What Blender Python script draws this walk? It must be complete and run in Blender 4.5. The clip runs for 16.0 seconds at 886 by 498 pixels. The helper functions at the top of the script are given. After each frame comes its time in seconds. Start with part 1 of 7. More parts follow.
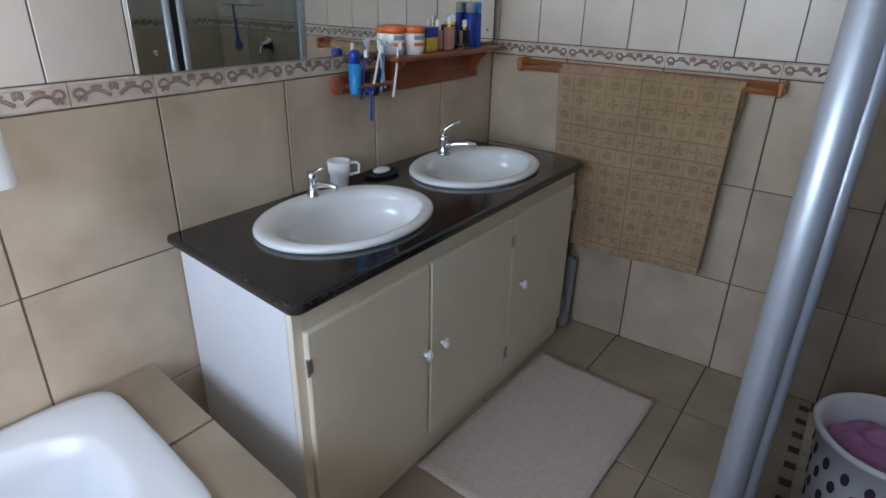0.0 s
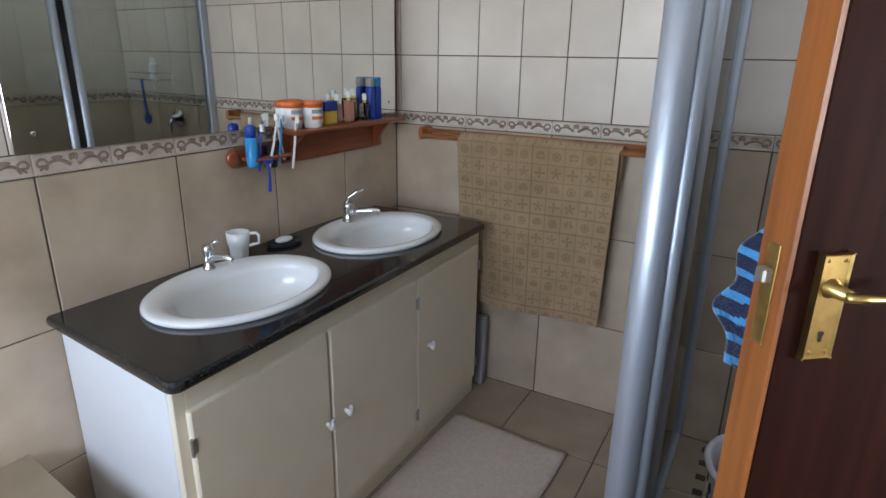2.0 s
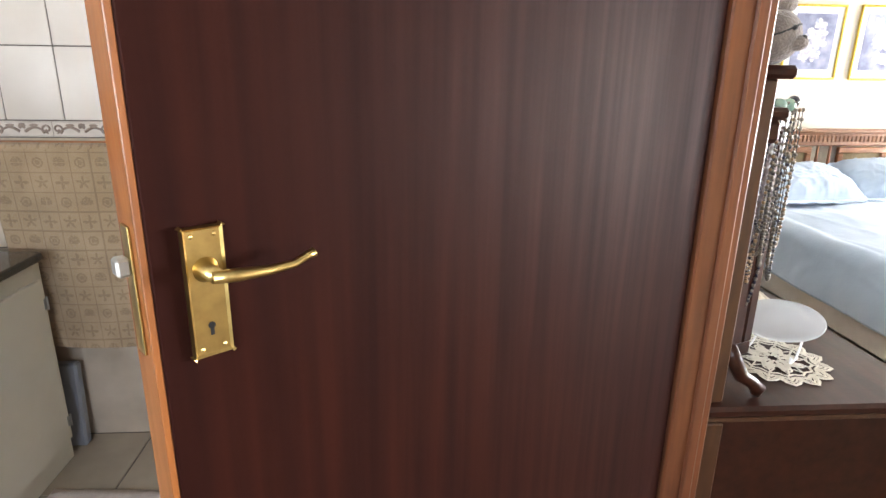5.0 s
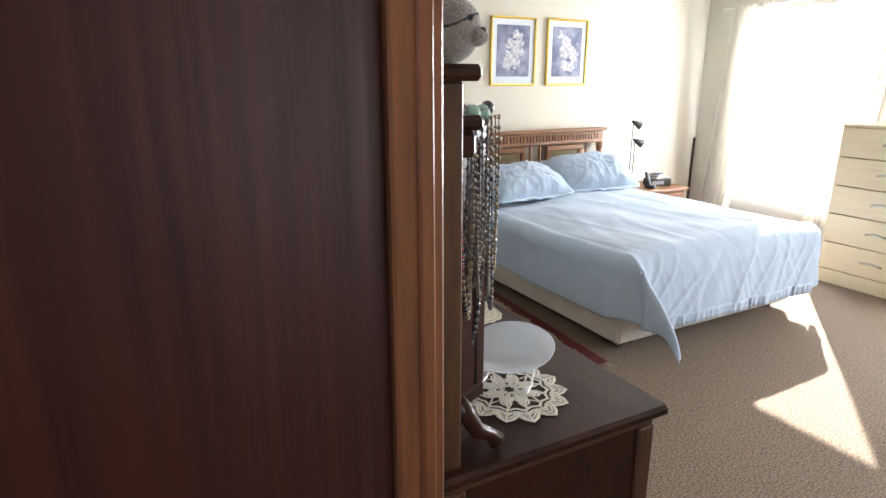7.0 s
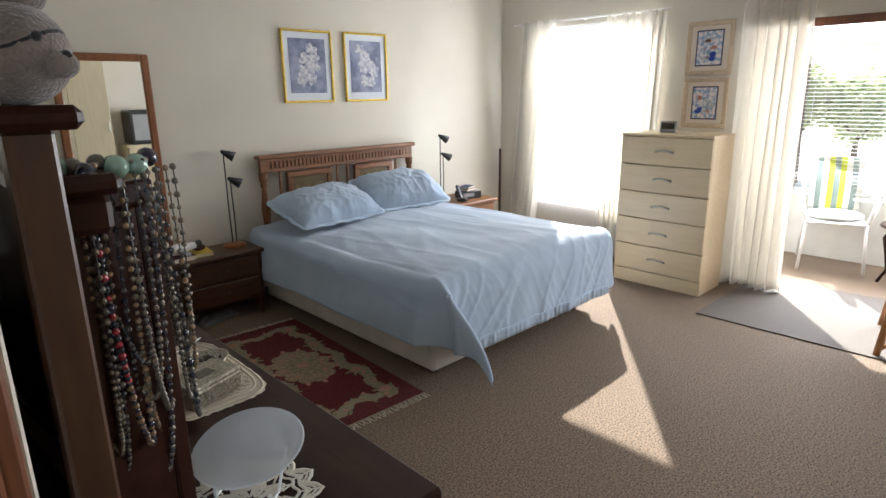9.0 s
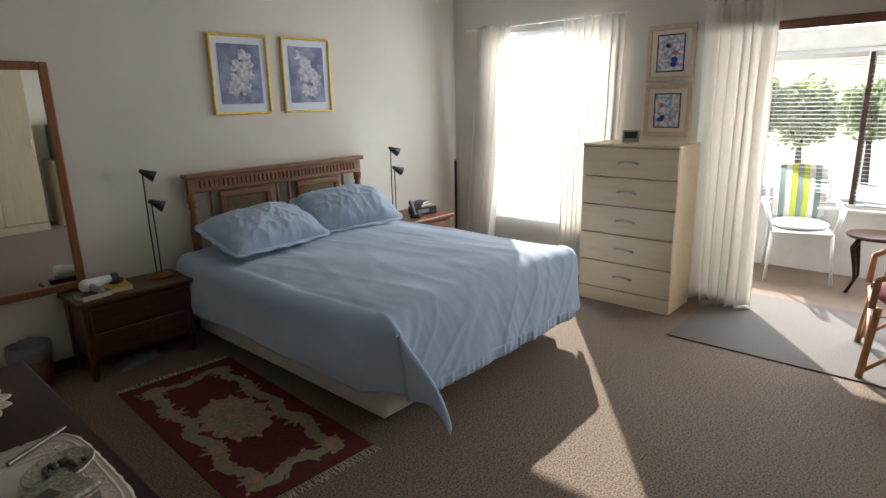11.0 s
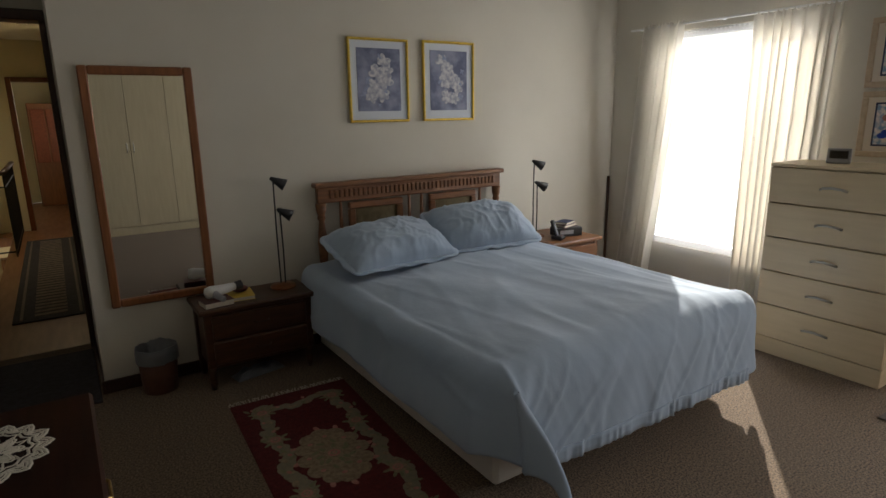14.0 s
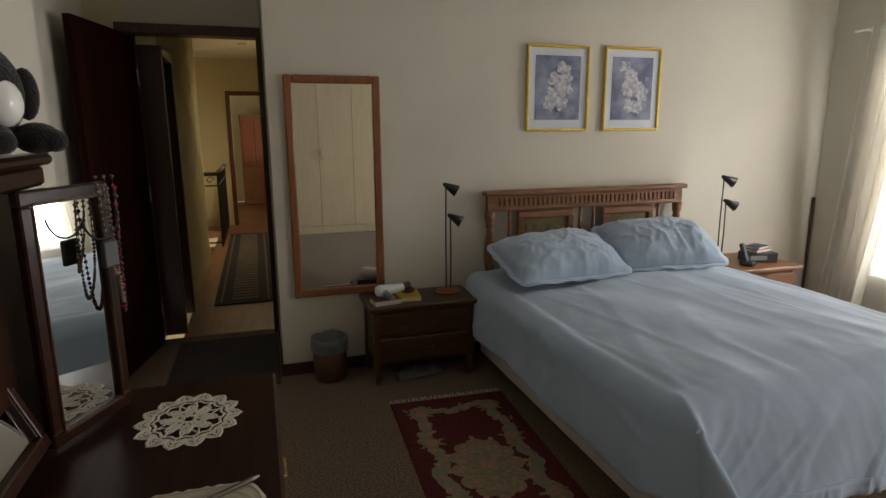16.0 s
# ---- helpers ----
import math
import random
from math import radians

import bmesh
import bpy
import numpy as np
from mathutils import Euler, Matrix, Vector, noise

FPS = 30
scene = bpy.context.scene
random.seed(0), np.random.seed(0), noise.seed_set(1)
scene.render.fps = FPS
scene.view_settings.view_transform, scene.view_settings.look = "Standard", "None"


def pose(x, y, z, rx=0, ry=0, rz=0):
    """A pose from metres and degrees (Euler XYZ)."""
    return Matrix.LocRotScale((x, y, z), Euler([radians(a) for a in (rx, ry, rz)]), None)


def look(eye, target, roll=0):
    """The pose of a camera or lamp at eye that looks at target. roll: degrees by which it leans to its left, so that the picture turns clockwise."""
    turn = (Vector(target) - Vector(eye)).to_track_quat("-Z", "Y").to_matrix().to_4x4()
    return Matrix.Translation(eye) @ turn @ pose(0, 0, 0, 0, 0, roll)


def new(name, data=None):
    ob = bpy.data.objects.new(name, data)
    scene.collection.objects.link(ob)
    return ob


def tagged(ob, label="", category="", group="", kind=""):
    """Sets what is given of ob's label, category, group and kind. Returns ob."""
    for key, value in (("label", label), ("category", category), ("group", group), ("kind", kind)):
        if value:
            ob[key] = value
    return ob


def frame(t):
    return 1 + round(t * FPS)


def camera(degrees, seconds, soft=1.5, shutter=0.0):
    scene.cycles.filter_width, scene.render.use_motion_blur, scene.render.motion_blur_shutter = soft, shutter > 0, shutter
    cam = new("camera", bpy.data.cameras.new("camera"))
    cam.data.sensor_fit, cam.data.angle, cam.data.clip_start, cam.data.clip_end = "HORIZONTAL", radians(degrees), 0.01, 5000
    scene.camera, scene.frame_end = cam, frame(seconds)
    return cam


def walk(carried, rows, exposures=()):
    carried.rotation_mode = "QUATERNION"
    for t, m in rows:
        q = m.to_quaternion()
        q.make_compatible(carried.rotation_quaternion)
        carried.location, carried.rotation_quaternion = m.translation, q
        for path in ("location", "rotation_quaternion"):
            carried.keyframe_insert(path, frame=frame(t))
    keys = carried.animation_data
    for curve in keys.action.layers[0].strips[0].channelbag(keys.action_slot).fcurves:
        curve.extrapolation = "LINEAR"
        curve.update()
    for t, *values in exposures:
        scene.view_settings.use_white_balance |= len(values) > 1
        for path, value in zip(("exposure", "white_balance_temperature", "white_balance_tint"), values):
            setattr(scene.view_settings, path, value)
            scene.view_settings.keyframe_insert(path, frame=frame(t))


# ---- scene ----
cam = camera(74.2, 16.0)
PATH = [
    (0, (0.037, 0.165, 1.502), (-1.026, 1.649, 0.685), 1.3),
    (0.5, (0.054, 0.157, 1.537), (-0.973, 1.694, 0.772), 1.3),
    (1, (0.075, 0.166, 1.546), (-0.937, 1.745, 0.852), 1.2),
    (1.5, (0.105, 0.18, 1.541), (-0.893, 1.789, 0.894), 1.2),
    (2, (0.165, 0.207, 1.531), (-0.767, 1.864, 0.91), 0.9),
    (2.5, (0.191, 0.235, 1.52), (-0.596, 1.971, 0.913), 1.1),
    (3, (0.214, 0.239, 1.517), (-0.395, 2.049, 0.921), 1.3),
    (3.5, (0.247, 0.269, 1.508), (-0.177, 2.132, 0.917), 1.4),
    (4, (0.294, 0.307, 1.502), (0.071, 2.207, 0.919), 1.6),
    (4.5, (0.336, 0.341, 1.497), (0.295, 2.252, 0.908), 1.0),
    (4.7, (0.35, 0.353, 1.491), (0.378, 2.264, 0.901), 0.9),
    (6.8, (0.597, 0.658, 1.473), (1.427, 2.393, 0.926), 0.2),
    (7, (0.619, 0.668, 1.473), (1.513, 2.372, 0.926), -0.1),
    (7.5, (0.682, 0.681, 1.48), (1.724, 2.298, 0.932), -0.4),
    (8, (0.767, 0.71, 1.498), (1.933, 2.241, 0.952), -0.5),
    (8.5, (0.853, 0.732, 1.505), (2.112, 2.19, 0.968), -0.7),
    (9, (0.944, 0.762, 1.506), (2.281, 2.158, 0.99), -0.9),
    (9.5, (1.01, 0.785, 1.512), (2.398, 2.133, 1.004), -1.1),
    (12, (1.398, 1.125, 1.515), (2.837, 2.424, 1.022), -1.4),
    (12.5, (1.465, 1.16, 1.513), (2.854, 2.516, 1.031), -1.3),
    (13, (1.539, 1.195, 1.512), (2.844, 2.634, 1.036), -1.3),
    (13.5, (1.591, 1.225, 1.511), (2.78, 2.764, 1.045), -1.2),
    (14, (1.608, 1.268, 1.512), (2.67, 2.9, 1.054), -0.9),
    (14.5, (1.619, 1.292, 1.497), (2.549, 3.007, 1.059), -0.8),
    (15, (1.619, 1.325, 1.47), (2.411, 3.115, 1.058), -0.7),
    (15.5, (1.598, 1.359, 1.442), (2.289, 3.194, 1.048), -0.5),
    (16, (1.593, 1.363, 1.47), (2.177, 3.233, 1.066), -0.3),
]
walk(cam, [(t, look(eye, target, roll)) for t, eye, target, roll in PATH],
     exposures=[(0, 2.8, 5900, 10), (1.5, 3.0, 6050, 10), (3, 3.42, 6250, 11), (4.5, 3.95, 6400, 12), (7, 3.08, 6200, 10), (8, 2.6, 6150, 10), (9, 2.15, 6100, 10), (9.5, 2.02, 6050, 10), (12, 0.98, 6150, 10), (13, 0.72, 6350, 10), (14.5, 0.86, 6650, 10), (16, 1.35, 6800, 10)])

# ---- world, sun, window light and shower fill ----
SUN_DIR = Vector((0.675, 0.518, 0.502)).normalized()
world = bpy.data.worlds.new("sky")
scene.world = world
world.use_nodes = True
wn = world.node_tree
sky = wn.nodes.new("ShaderNodeTexSky")
sky.sky_type, sky.sun_disc = "NISHITA", False
sky.sun_elevation = math.asin(SUN_DIR.z)
sky.sun_rotation = math.atan2(SUN_DIR.x, SUN_DIR.y)
wn.links.new(sky.outputs[0], wn.nodes["Background"].inputs[0])
wn.nodes["Background"].inputs[1].default_value = 0.11
sun = new("sun", bpy.data.lights.new("sun", "SUN"))
sun.data.energy, sun.data.angle, sun.data.color = 5.0, radians(0.6), (1.0, 0.93, 0.82)
sun.matrix_world = look(SUN_DIR * 20, (0, 0, 0))


def window_light(name, eye, target, sx, sy, watts, color):
    ob = new(name, bpy.data.lights.new(name, "AREA"))
    ob.data.shape, ob.data.size, ob.data.size_y = "RECTANGLE", sx, sy
    ob.data.energy, ob.data.color = watts, color
    ob.matrix_world = look(eye, target)
    return ob


window_light("bathroom_window_light", (-0.52, -1.02, 1.6), (-0.5, 0.5, 1.35), 1.6, 1.0, 4.6, (0.82, 0.89, 1.0))
# added fill lamp that brightens the shower; no source is known there
window_light("shower_skylight_light", (0.46, 2.0, 2.56), (0.46, 2.0, 0.0), 0.44, 0.54, 0.5, (0.85, 0.92, 1.0))
window_light("bedroom_window_light", (5.80, 3.8, 1.25), (4.0, 3.8, 1.1), 1.1, 1.5, 20, (0.97, 0.98, 1.0))
window_light("sunroom_window_light", (6.9, 1.4, 1.25), (5.0, 1.4, 1.0), 2.2, 1.1, 46, (0.98, 0.98, 1.0))

# ---- materials ----


def ramp_pair(nt, fac, a, b):
    mix = nt.nodes.new("ShaderNodeMix")
    mix.data_type = "RGBA"
    mix.inputs[6].default_value, mix.inputs[7].default_value = (*a, 1), (*b, 1)
    nt.links.new(fac, mix.inputs[0])
    return mix.outputs[2]


def mat(name, col, rough=0.5, metal=0.0, col2=None, scale=6.0, stretch=(1, 1, 1), bump=0.0, bscale=60.0, rand=0.0,
        coat=0.0, sheen=0.0, contrast=(0.3, 0.7), detail=4.0, bstretch=None, mottle=0.12):
    """A surface with two scales of colour change, fine relief and, on request, a change from object to object."""
    m = bpy.data.materials.new(name)
    m.use_nodes = True
    nt = m.node_tree
    b = nt.nodes["Principled BSDF"]
    b.inputs["Metallic"].default_value, b.inputs["Coat Weight"].default_value = metal, coat
    b.inputs["Sheen Weight"].default_value = sheen
    geo = nt.nodes.new("ShaderNodeNewGeometry")
    mp = nt.nodes.new("ShaderNodeMapping")
    mp.inputs["Scale"].default_value = stretch
    nt.links.new(geo.outputs["Position"], mp.inputs[0])
    src = mp.outputs[0]
    if rand:
        info = nt.nodes.new("ShaderNodeObjectInfo")
        comb = nt.nodes.new("ShaderNodeVectorMath")
        comb.operation = "MULTIPLY_ADD"
        nt.links.new(info.outputs["Random"], comb.inputs[0])
        comb.inputs[1].default_value = (13, 17, 19)
        nt.links.new(src, comb.inputs[2])
        src = comb.outputs[0]
    n1 = nt.nodes.new("ShaderNodeTexNoise")
    n1.inputs["Scale"].default_value, n1.inputs["Detail"].default_value = scale, detail
    nt.links.new(src, n1.inputs["Vector"])
    rg = nt.nodes.new("ShaderNodeMapRange")
    rg.inputs[1].default_value, rg.inputs[2].default_value = contrast
    nt.links.new(n1.outputs["Fac"], rg.inputs[0])
    c2 = col2 or tuple(v * (1 - mottle) for v in col)
    out = ramp_pair(nt, rg.outputs[0], col, c2)
    if rand:
        hsv = nt.nodes.new("ShaderNodeHueSaturation")
        vr = nt.nodes.new("ShaderNodeMapRange")
        vr.inputs[3].default_value, vr.inputs[4].default_value = 1 - rand, 1 + rand
        nt.links.new(info.outputs["Random"], vr.inputs[0])
        nt.links.new(vr.outputs[0], hsv.inputs["Value"])
        nt.links.new(out, hsv.inputs["Color"])
        out = hsv.outputs[0]
    nt.links.new(out, b.inputs["Base Color"])
    rr = nt.nodes.new("ShaderNodeMapRange")
    rr.inputs[3].default_value, rr.inputs[4].default_value = max(rough * 0.85, 0.02), min(rough * 1.15, 1)
    nt.links.new(n1.outputs["Fac"], rr.inputs[0])
    nt.links.new(rr.outputs[0], b.inputs["Roughness"])
    if bump:
        n2 = nt.nodes.new("ShaderNodeTexNoise")
        n2.inputs["Scale"].default_value, n2.inputs["Detail"].default_value = bscale, 3
        if bstretch:
            m2 = nt.nodes.new("ShaderNodeMapping")
            m2.inputs["Scale"].default_value = bstretch
            nt.links.new(geo.outputs["Position"], m2.inputs[0])
            nt.links.new(m2.outputs[0], n2.inputs["Vector"])
        else:
            nt.links.new(geo.outputs["Position"], n2.inputs["Vector"])
        bp = nt.nodes.new("ShaderNodeBump")
        bp.inputs["Strength"].default_value, bp.inputs["Distance"].default_value = min(bump, 1), 0.004
        nt.links.new(n2.outputs["Fac"], bp.inputs["Height"])
        nt.links.new(bp.outputs[0], b.inputs["Normal"])
    return m


def glass_mat(name, tint=(1, 1, 1), rough=0.0, clear=0.9):
    m = bpy.data.materials.new(name)
    m.use_nodes = True
    nt = m.node_tree
    out = nt.nodes["Material Output"]
    nt.nodes.remove(nt.nodes["Principled BSDF"])
    tr, gl, mx, fr = (nt.nodes.new(k) for k in ("ShaderNodeBsdfTransparent", "ShaderNodeBsdfGlossy", "ShaderNodeMixShader", "ShaderNodeFresnel"))
    tr.inputs[0].default_value = (*[c * clear for c in tint], 1)
    gl.inputs["Roughness"].default_value = rough
    fr.inputs[0].default_value = 1.45
    nt.links.new(fr.outputs[0], mx.inputs[0])
    nt.links.new(tr.outputs[0], mx.inputs[1])
    nt.links.new(gl.outputs[0], mx.inputs[2])
    nt.links.new(mx.outputs[0], out.inputs[0])
    return m


def cloth_mat(name, col, through_part, clear_part):
    """A thin cloth that lets light pass, for curtains."""
    m = bpy.data.materials.new(name)
    m.use_nodes = True
    nt = m.node_tree
    b, out = nt.nodes["Principled BSDF"], nt.nodes["Material Output"]
    b.inputs["Base Color"].default_value, b.inputs["Roughness"].default_value = (*col, 1), 0.9
    geo, n = nt.nodes.new("ShaderNodeNewGeometry"), nt.nodes.new("ShaderNodeTexNoise")
    n.inputs["Scale"].default_value = 220
    nt.links.new(geo.outputs["Position"], n.inputs["Vector"])
    bp = nt.nodes.new("ShaderNodeBump")
    bp.inputs["Strength"].default_value, bp.inputs["Distance"].default_value = 0.4, 0.002
    nt.links.new(n.outputs["Fac"], bp.inputs["Height"])
    nt.links.new(bp.outputs[0], b.inputs["Normal"])
    tl, tp, m1, m2 = (nt.nodes.new(k) for k in ("ShaderNodeBsdfTranslucent", "ShaderNodeBsdfTransparent", "ShaderNodeMixShader", "ShaderNodeMixShader"))
    tl.inputs[0].default_value = (*col, 1)
    m1.inputs[0].default_value, m2.inputs[0].default_value = through_part, clear_part
    nt.links.new(b.outputs[0], m1.inputs[1])
    nt.links.new(tl.outputs[0], m1.inputs[2])
    nt.links.new(m1.outputs[0], m2.inputs[1])
    nt.links.new(tp.outputs[0], m2.inputs[2])
    nt.links.new(m2.outputs[0], out.inputs[0])
    return m


def glow_mat(name, col, power):
    m = bpy.data.materials.new(name)
    m.use_nodes = True
    b = m.node_tree.nodes["Principled BSDF"]
    b.inputs["Emission Color"].default_value, b.inputs["Emission Strength"].default_value = (*col, 1), power
    return m


M = {}
M["plaster"] = mat("cream_plaster", (0.62, 0.585, 0.505), 0.85, col2=(0.565, 0.53, 0.455), scale=1.5, bump=0.12, bscale=90)
M["ceiling"] = mat("ceiling_paint", (0.80, 0.79, 0.75), 0.9, bump=0.1, bscale=70)
M["carpet"] = mat("beige_carpet", (0.235, 0.161, 0.099), 0.98, col2=(0.068, 0.045, 0.027), scale=115, bump=0.8, bscale=300, sheen=0.1, contrast=(0.40, 0.60), detail=3)
M["mat_grey"] = mat("grey_mat", (0.15, 0.13, 0.115), 0.98, col2=(0.09, 0.08, 0.07), scale=120, bump=0.9, bscale=300)
M["tile_lo"] = mat("beige_wall_tile", (0.56, 0.45, 0.335), 0.34, col2=(0.41, 0.32, 0.23), scale=5.5, rand=0.07, bump=0.05, bscale=40)
M["tile_hi"] = mat("pale_wall_tile", (0.65, 0.575, 0.505), 0.3, col2=(0.56, 0.485, 0.415), scale=4.0, rand=0.05, bump=0.05, bscale=40)
M["tile_floor"] = mat("beige_floor_tile", (0.40, 0.32, 0.23), 0.32, col2=(0.28, 0.222, 0.155), scale=4.0, rand=0.07, bump=0.06, bscale=50)
M["grout"] = mat("dark_grout", (0.13, 0.105, 0.085), 0.9, bump=0.3, bscale=150)
M["band"] = mat("border_tile", (0.66, 0.58, 0.50), 0.4, col2=(0.49, 0.41, 0.34), scale=14)
M["band_dark"] = mat("border_relief", (0.20, 0.14, 0.105), 0.5, col2=(0.31, 0.235, 0.185), scale=40)
M["granite"] = mat("black_granite", (0.012, 0.012, 0.013), 0.13, col2=(0.055, 0.052, 0.05), scale=160, contrast=(0.52, 0.68), coat=0.3)
M["ceramic"] = mat("white_ceramic", (0.80, 0.80, 0.79), 0.08, mottle=0.02, coat=0.5)
M["tub"] = mat("white_acrylic", (0.80, 0.82, 0.84), 0.18, mottle=0.02, coat=0.3)
M["cream_paint"] = mat("cream_cabinet_paint", (0.84, 0.76, 0.60), 0.42, col2=(0.78, 0.70, 0.54), scale=5, bump=0.06, bscale=60)
M["white_paint"] = mat("white_board", (0.78, 0.80, 0.82), 0.4, mottle=0.05)
M["chrome"] = mat("chrome", (0.75, 0.76, 0.78), 0.08, 1.0, mottle=0.05)
M["alu"] = mat("satin_aluminium", (0.50, 0.54, 0.62), 0.42, 0.6, mottle=0.08, stretch=(6, 6, 0.4), scale=20)
M["brass"] = mat("worn_brass", (0.62, 0.45, 0.17), 0.3, 1.0, col2=(0.40, 0.28, 0.10), scale=45)
M["steel"] = mat("dull_steel", (0.5, 0.5, 0.48), 0.4, 1.0)
M["door_wood"] = mat("dark_red_door_veneer", (0.025, 0.0058, 0.0033), 0.6, col2=(0.0135, 0.0032, 0.0021), scale=9, stretch=(5, 5, 0.22), bump=0.04, bscale=30, bstretch=(5, 5, 0.25))
M["door_wood"].node_tree.nodes["Principled BSDF"].inputs["Specular IOR Level"].default_value = 0.05
M["edge_wood"] = mat("orange_varnished_wood", (0.27, 0.088, 0.018), 0.4, col2=(0.17, 0.052, 0.011), scale=14, stretch=(5, 5, 0.3), bump=0.08, bscale=80, coat=0.2)
M["frame_wood"] = mat("door_frame_wood", (0.175, 0.056, 0.020), 0.36, col2=(0.10, 0.031, 0.013), scale=14, stretch=(5, 5, 0.3), bump=0.1, coat=0.2)
M["dark_frame"] = mat("dark_door_frame", (0.055, 0.023, 0.014), 0.4, col2=(0.03, 0.013, 0.009), scale=14, stretch=(5, 5, 0.3), bump=0.1)
M["red_wood"] = mat("cherry_shelf_wood", (0.30, 0.075, 0.028), 0.3, col2=(0.19, 0.045, 0.017), scale=12, stretch=(5, 0.5, 5), bump=0.08, coat=0.3)
M["rail_wood"] = mat("pine_rail_wood", (0.44, 0.17, 0.055), 0.32, col2=(0.32, 0.115, 0.035), scale=12, stretch=(0.5, 5, 5), bump=0.08, coat=0.3)
M["head_wood"] = mat("headboard_wood", (0.25, 0.105, 0.04), 0.4, col2=(0.14, 0.056, 0.022), scale=12, stretch=(0.5, 5, 5), bump=0.12)
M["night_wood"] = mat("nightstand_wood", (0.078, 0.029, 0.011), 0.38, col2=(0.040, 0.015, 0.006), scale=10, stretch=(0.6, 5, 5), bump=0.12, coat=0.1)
M["drs_wood"] = mat("mahogany", (0.036, 0.011, 0.006), 0.3, col2=(0.017, 0.0055, 0.0035), scale=9, stretch=(4, 0.5, 4), bump=0.06, coat=0.04)
M["drs_wood"].node_tree.nodes["Principled BSDF"].inputs["Specular IOR Level"].default_value = 0.18
M["drs_light"] = mat("mahogany_stringing", (0.062, 0.024, 0.009), 0.36, col2=(0.036, 0.014, 0.006), scale=14, stretch=(4, 4, 0.6), bump=0.06)
M["mir_wood"] = mat("mirror_frame_wood", (0.26, 0.098, 0.035), 0.38, col2=(0.18, 0.063, 0.022), scale=14, stretch=(4, 4, 0.5), bump=0.08)
M["birch"] = mat("birch_laminate", (0.66, 0.545, 0.365), 0.42, col2=(0.60, 0.49, 0.32), scale=9, stretch=(4, 0.4, 4), bump=0.03)
M["ward"] = mat("wardrobe_laminate", (0.52, 0.445, 0.30), 0.45, col2=(0.47, 0.40, 0.27), scale=9, stretch=(4, 4, 0.4))
M["duvet"] = mat("pale_blue_cotton", (0.375, 0.465, 0.585), 0.88, col2=(0.345, 0.435, 0.555), scale=3, bump=0.6, bscale=11, sheen=0.25)
M["valance"] = mat("cream_bed_base_cloth", (0.66, 0.62, 0.57), 0.95, col2=(0.58, 0.54, 0.49), scale=8, bump=0.3, bscale=300)
M["curtain"] = cloth_mat("cream_curtain_cloth", (0.86, 0.83, 0.77), 0.40, 0.03)
M["sheer"] = cloth_mat("white_net_cloth", (0.92, 0.92, 0.92), 0.6, 0.80)
M["mirror"] = mat("mirror_silver", (0.86, 0.88, 0.87), 0.01, 1.0, mottle=0.0)
M["glass"] = glass_mat("clear_glass", (0.93, 0.97, 0.95), 0.0, 0.88)
M["winglass"] = glass_mat("window_glass", (1, 1, 1), 0.0, 0.97)
M["gold"] = mat("gilt_moulding", (0.85, 0.62, 0.13), 0.34, 0.85, col2=(0.68, 0.46, 0.08), scale=40)
M["mount"] = mat("picture_mount_card", (0.64, 0.68, 0.74), 0.9, mottle=0.05)
M["mount_tan"] = mat("tan_picture_frame", (0.55, 0.43, 0.31), 0.7, col2=(0.47, 0.36, 0.25), scale=30)
M["mount_cream"] = mat("cream_picture_mount", (0.70, 0.62, 0.52), 0.9, mottle=0.06)
M["print_blue"] = mat("dusky_blue_print", (0.105, 0.118, 0.20), 0.6, col2=(0.26, 0.285, 0.40), scale=9, contrast=(0.42, 0.66))
M["print_water"] = mat("watercolour_print", (0.22, 0.33, 0.50), 0.5, col2=(0.75, 0.68, 0.66), scale=38, contrast=(0.40, 0.6))
M["petal"] = mat("painted_petals", (0.60, 0.59, 0.60), 0.6, col2=(0.28, 0.29, 0.38), scale=34, contrast=(0.38, 0.62))
M["petal_blue"] = mat("painted_buds", (0.30, 0.34, 0.50), 0.6, col2=(0.20, 0.24, 0.36), scale=60)
M["navy_line"] = mat("navy_line", (0.03, 0.04, 0.10), 0.6)
M["black"] = mat("black_enamel", (0.012, 0.012, 0.013), 0.35)
M["black_plastic"] = mat("black_plastic", (0.02, 0.02, 0.022), 0.4)
M["white_plastic"] = mat("white_plastic", (0.78, 0.78, 0.77), 0.35, mottle=0.04)
M["grey_plastic"] = mat("grey_plastic", (0.30, 0.30, 0.31), 0.4)
M["rug_red"] = mat("rug_red_wool", (0.115, 0.008, 0.008), 0.98, col2=(0.065, 0.004, 0.005), scale=60, bump=0.9, bscale=260)
M["rug_cream"] = mat("rug_cream_wool", (0.34, 0.26, 0.165), 0.98, col2=(0.20, 0.145, 0.09), scale=60, bump=0.9, bscale=260)
M["rug_pink"] = mat("rug_pink_wool", (0.40, 0.13, 0.11), 0.98, col2=(0.48, 0.25, 0.2), scale=60, bump=0.9, bscale=260)
M["rug_green"] = mat("rug_green_wool", (0.16, 0.17, 0.09), 0.98, col2=(0.24, 0.22, 0.12), scale=60, bump=0.9, bscale=260)
M["rug_sage"] = mat("rug_sage_wool", (0.20, 0.185, 0.125), 0.98, col2=(0.27, 0.225, 0.15), scale=40, bump=0.9, bscale=260)
M["fringe"] = mat("cream_fringe", (0.58, 0.52, 0.42), 0.95)
M["lace"] = mat("cream_lace", (0.70, 0.65, 0.55), 0.95, bump=0.4, bscale=500)
M["bathmat"] = mat("pale_cotton_mat", (0.66, 0.555, 0.48), 0.98, col2=(0.58, 0.485, 0.415), scale=55, bump=1.0, bscale=210)
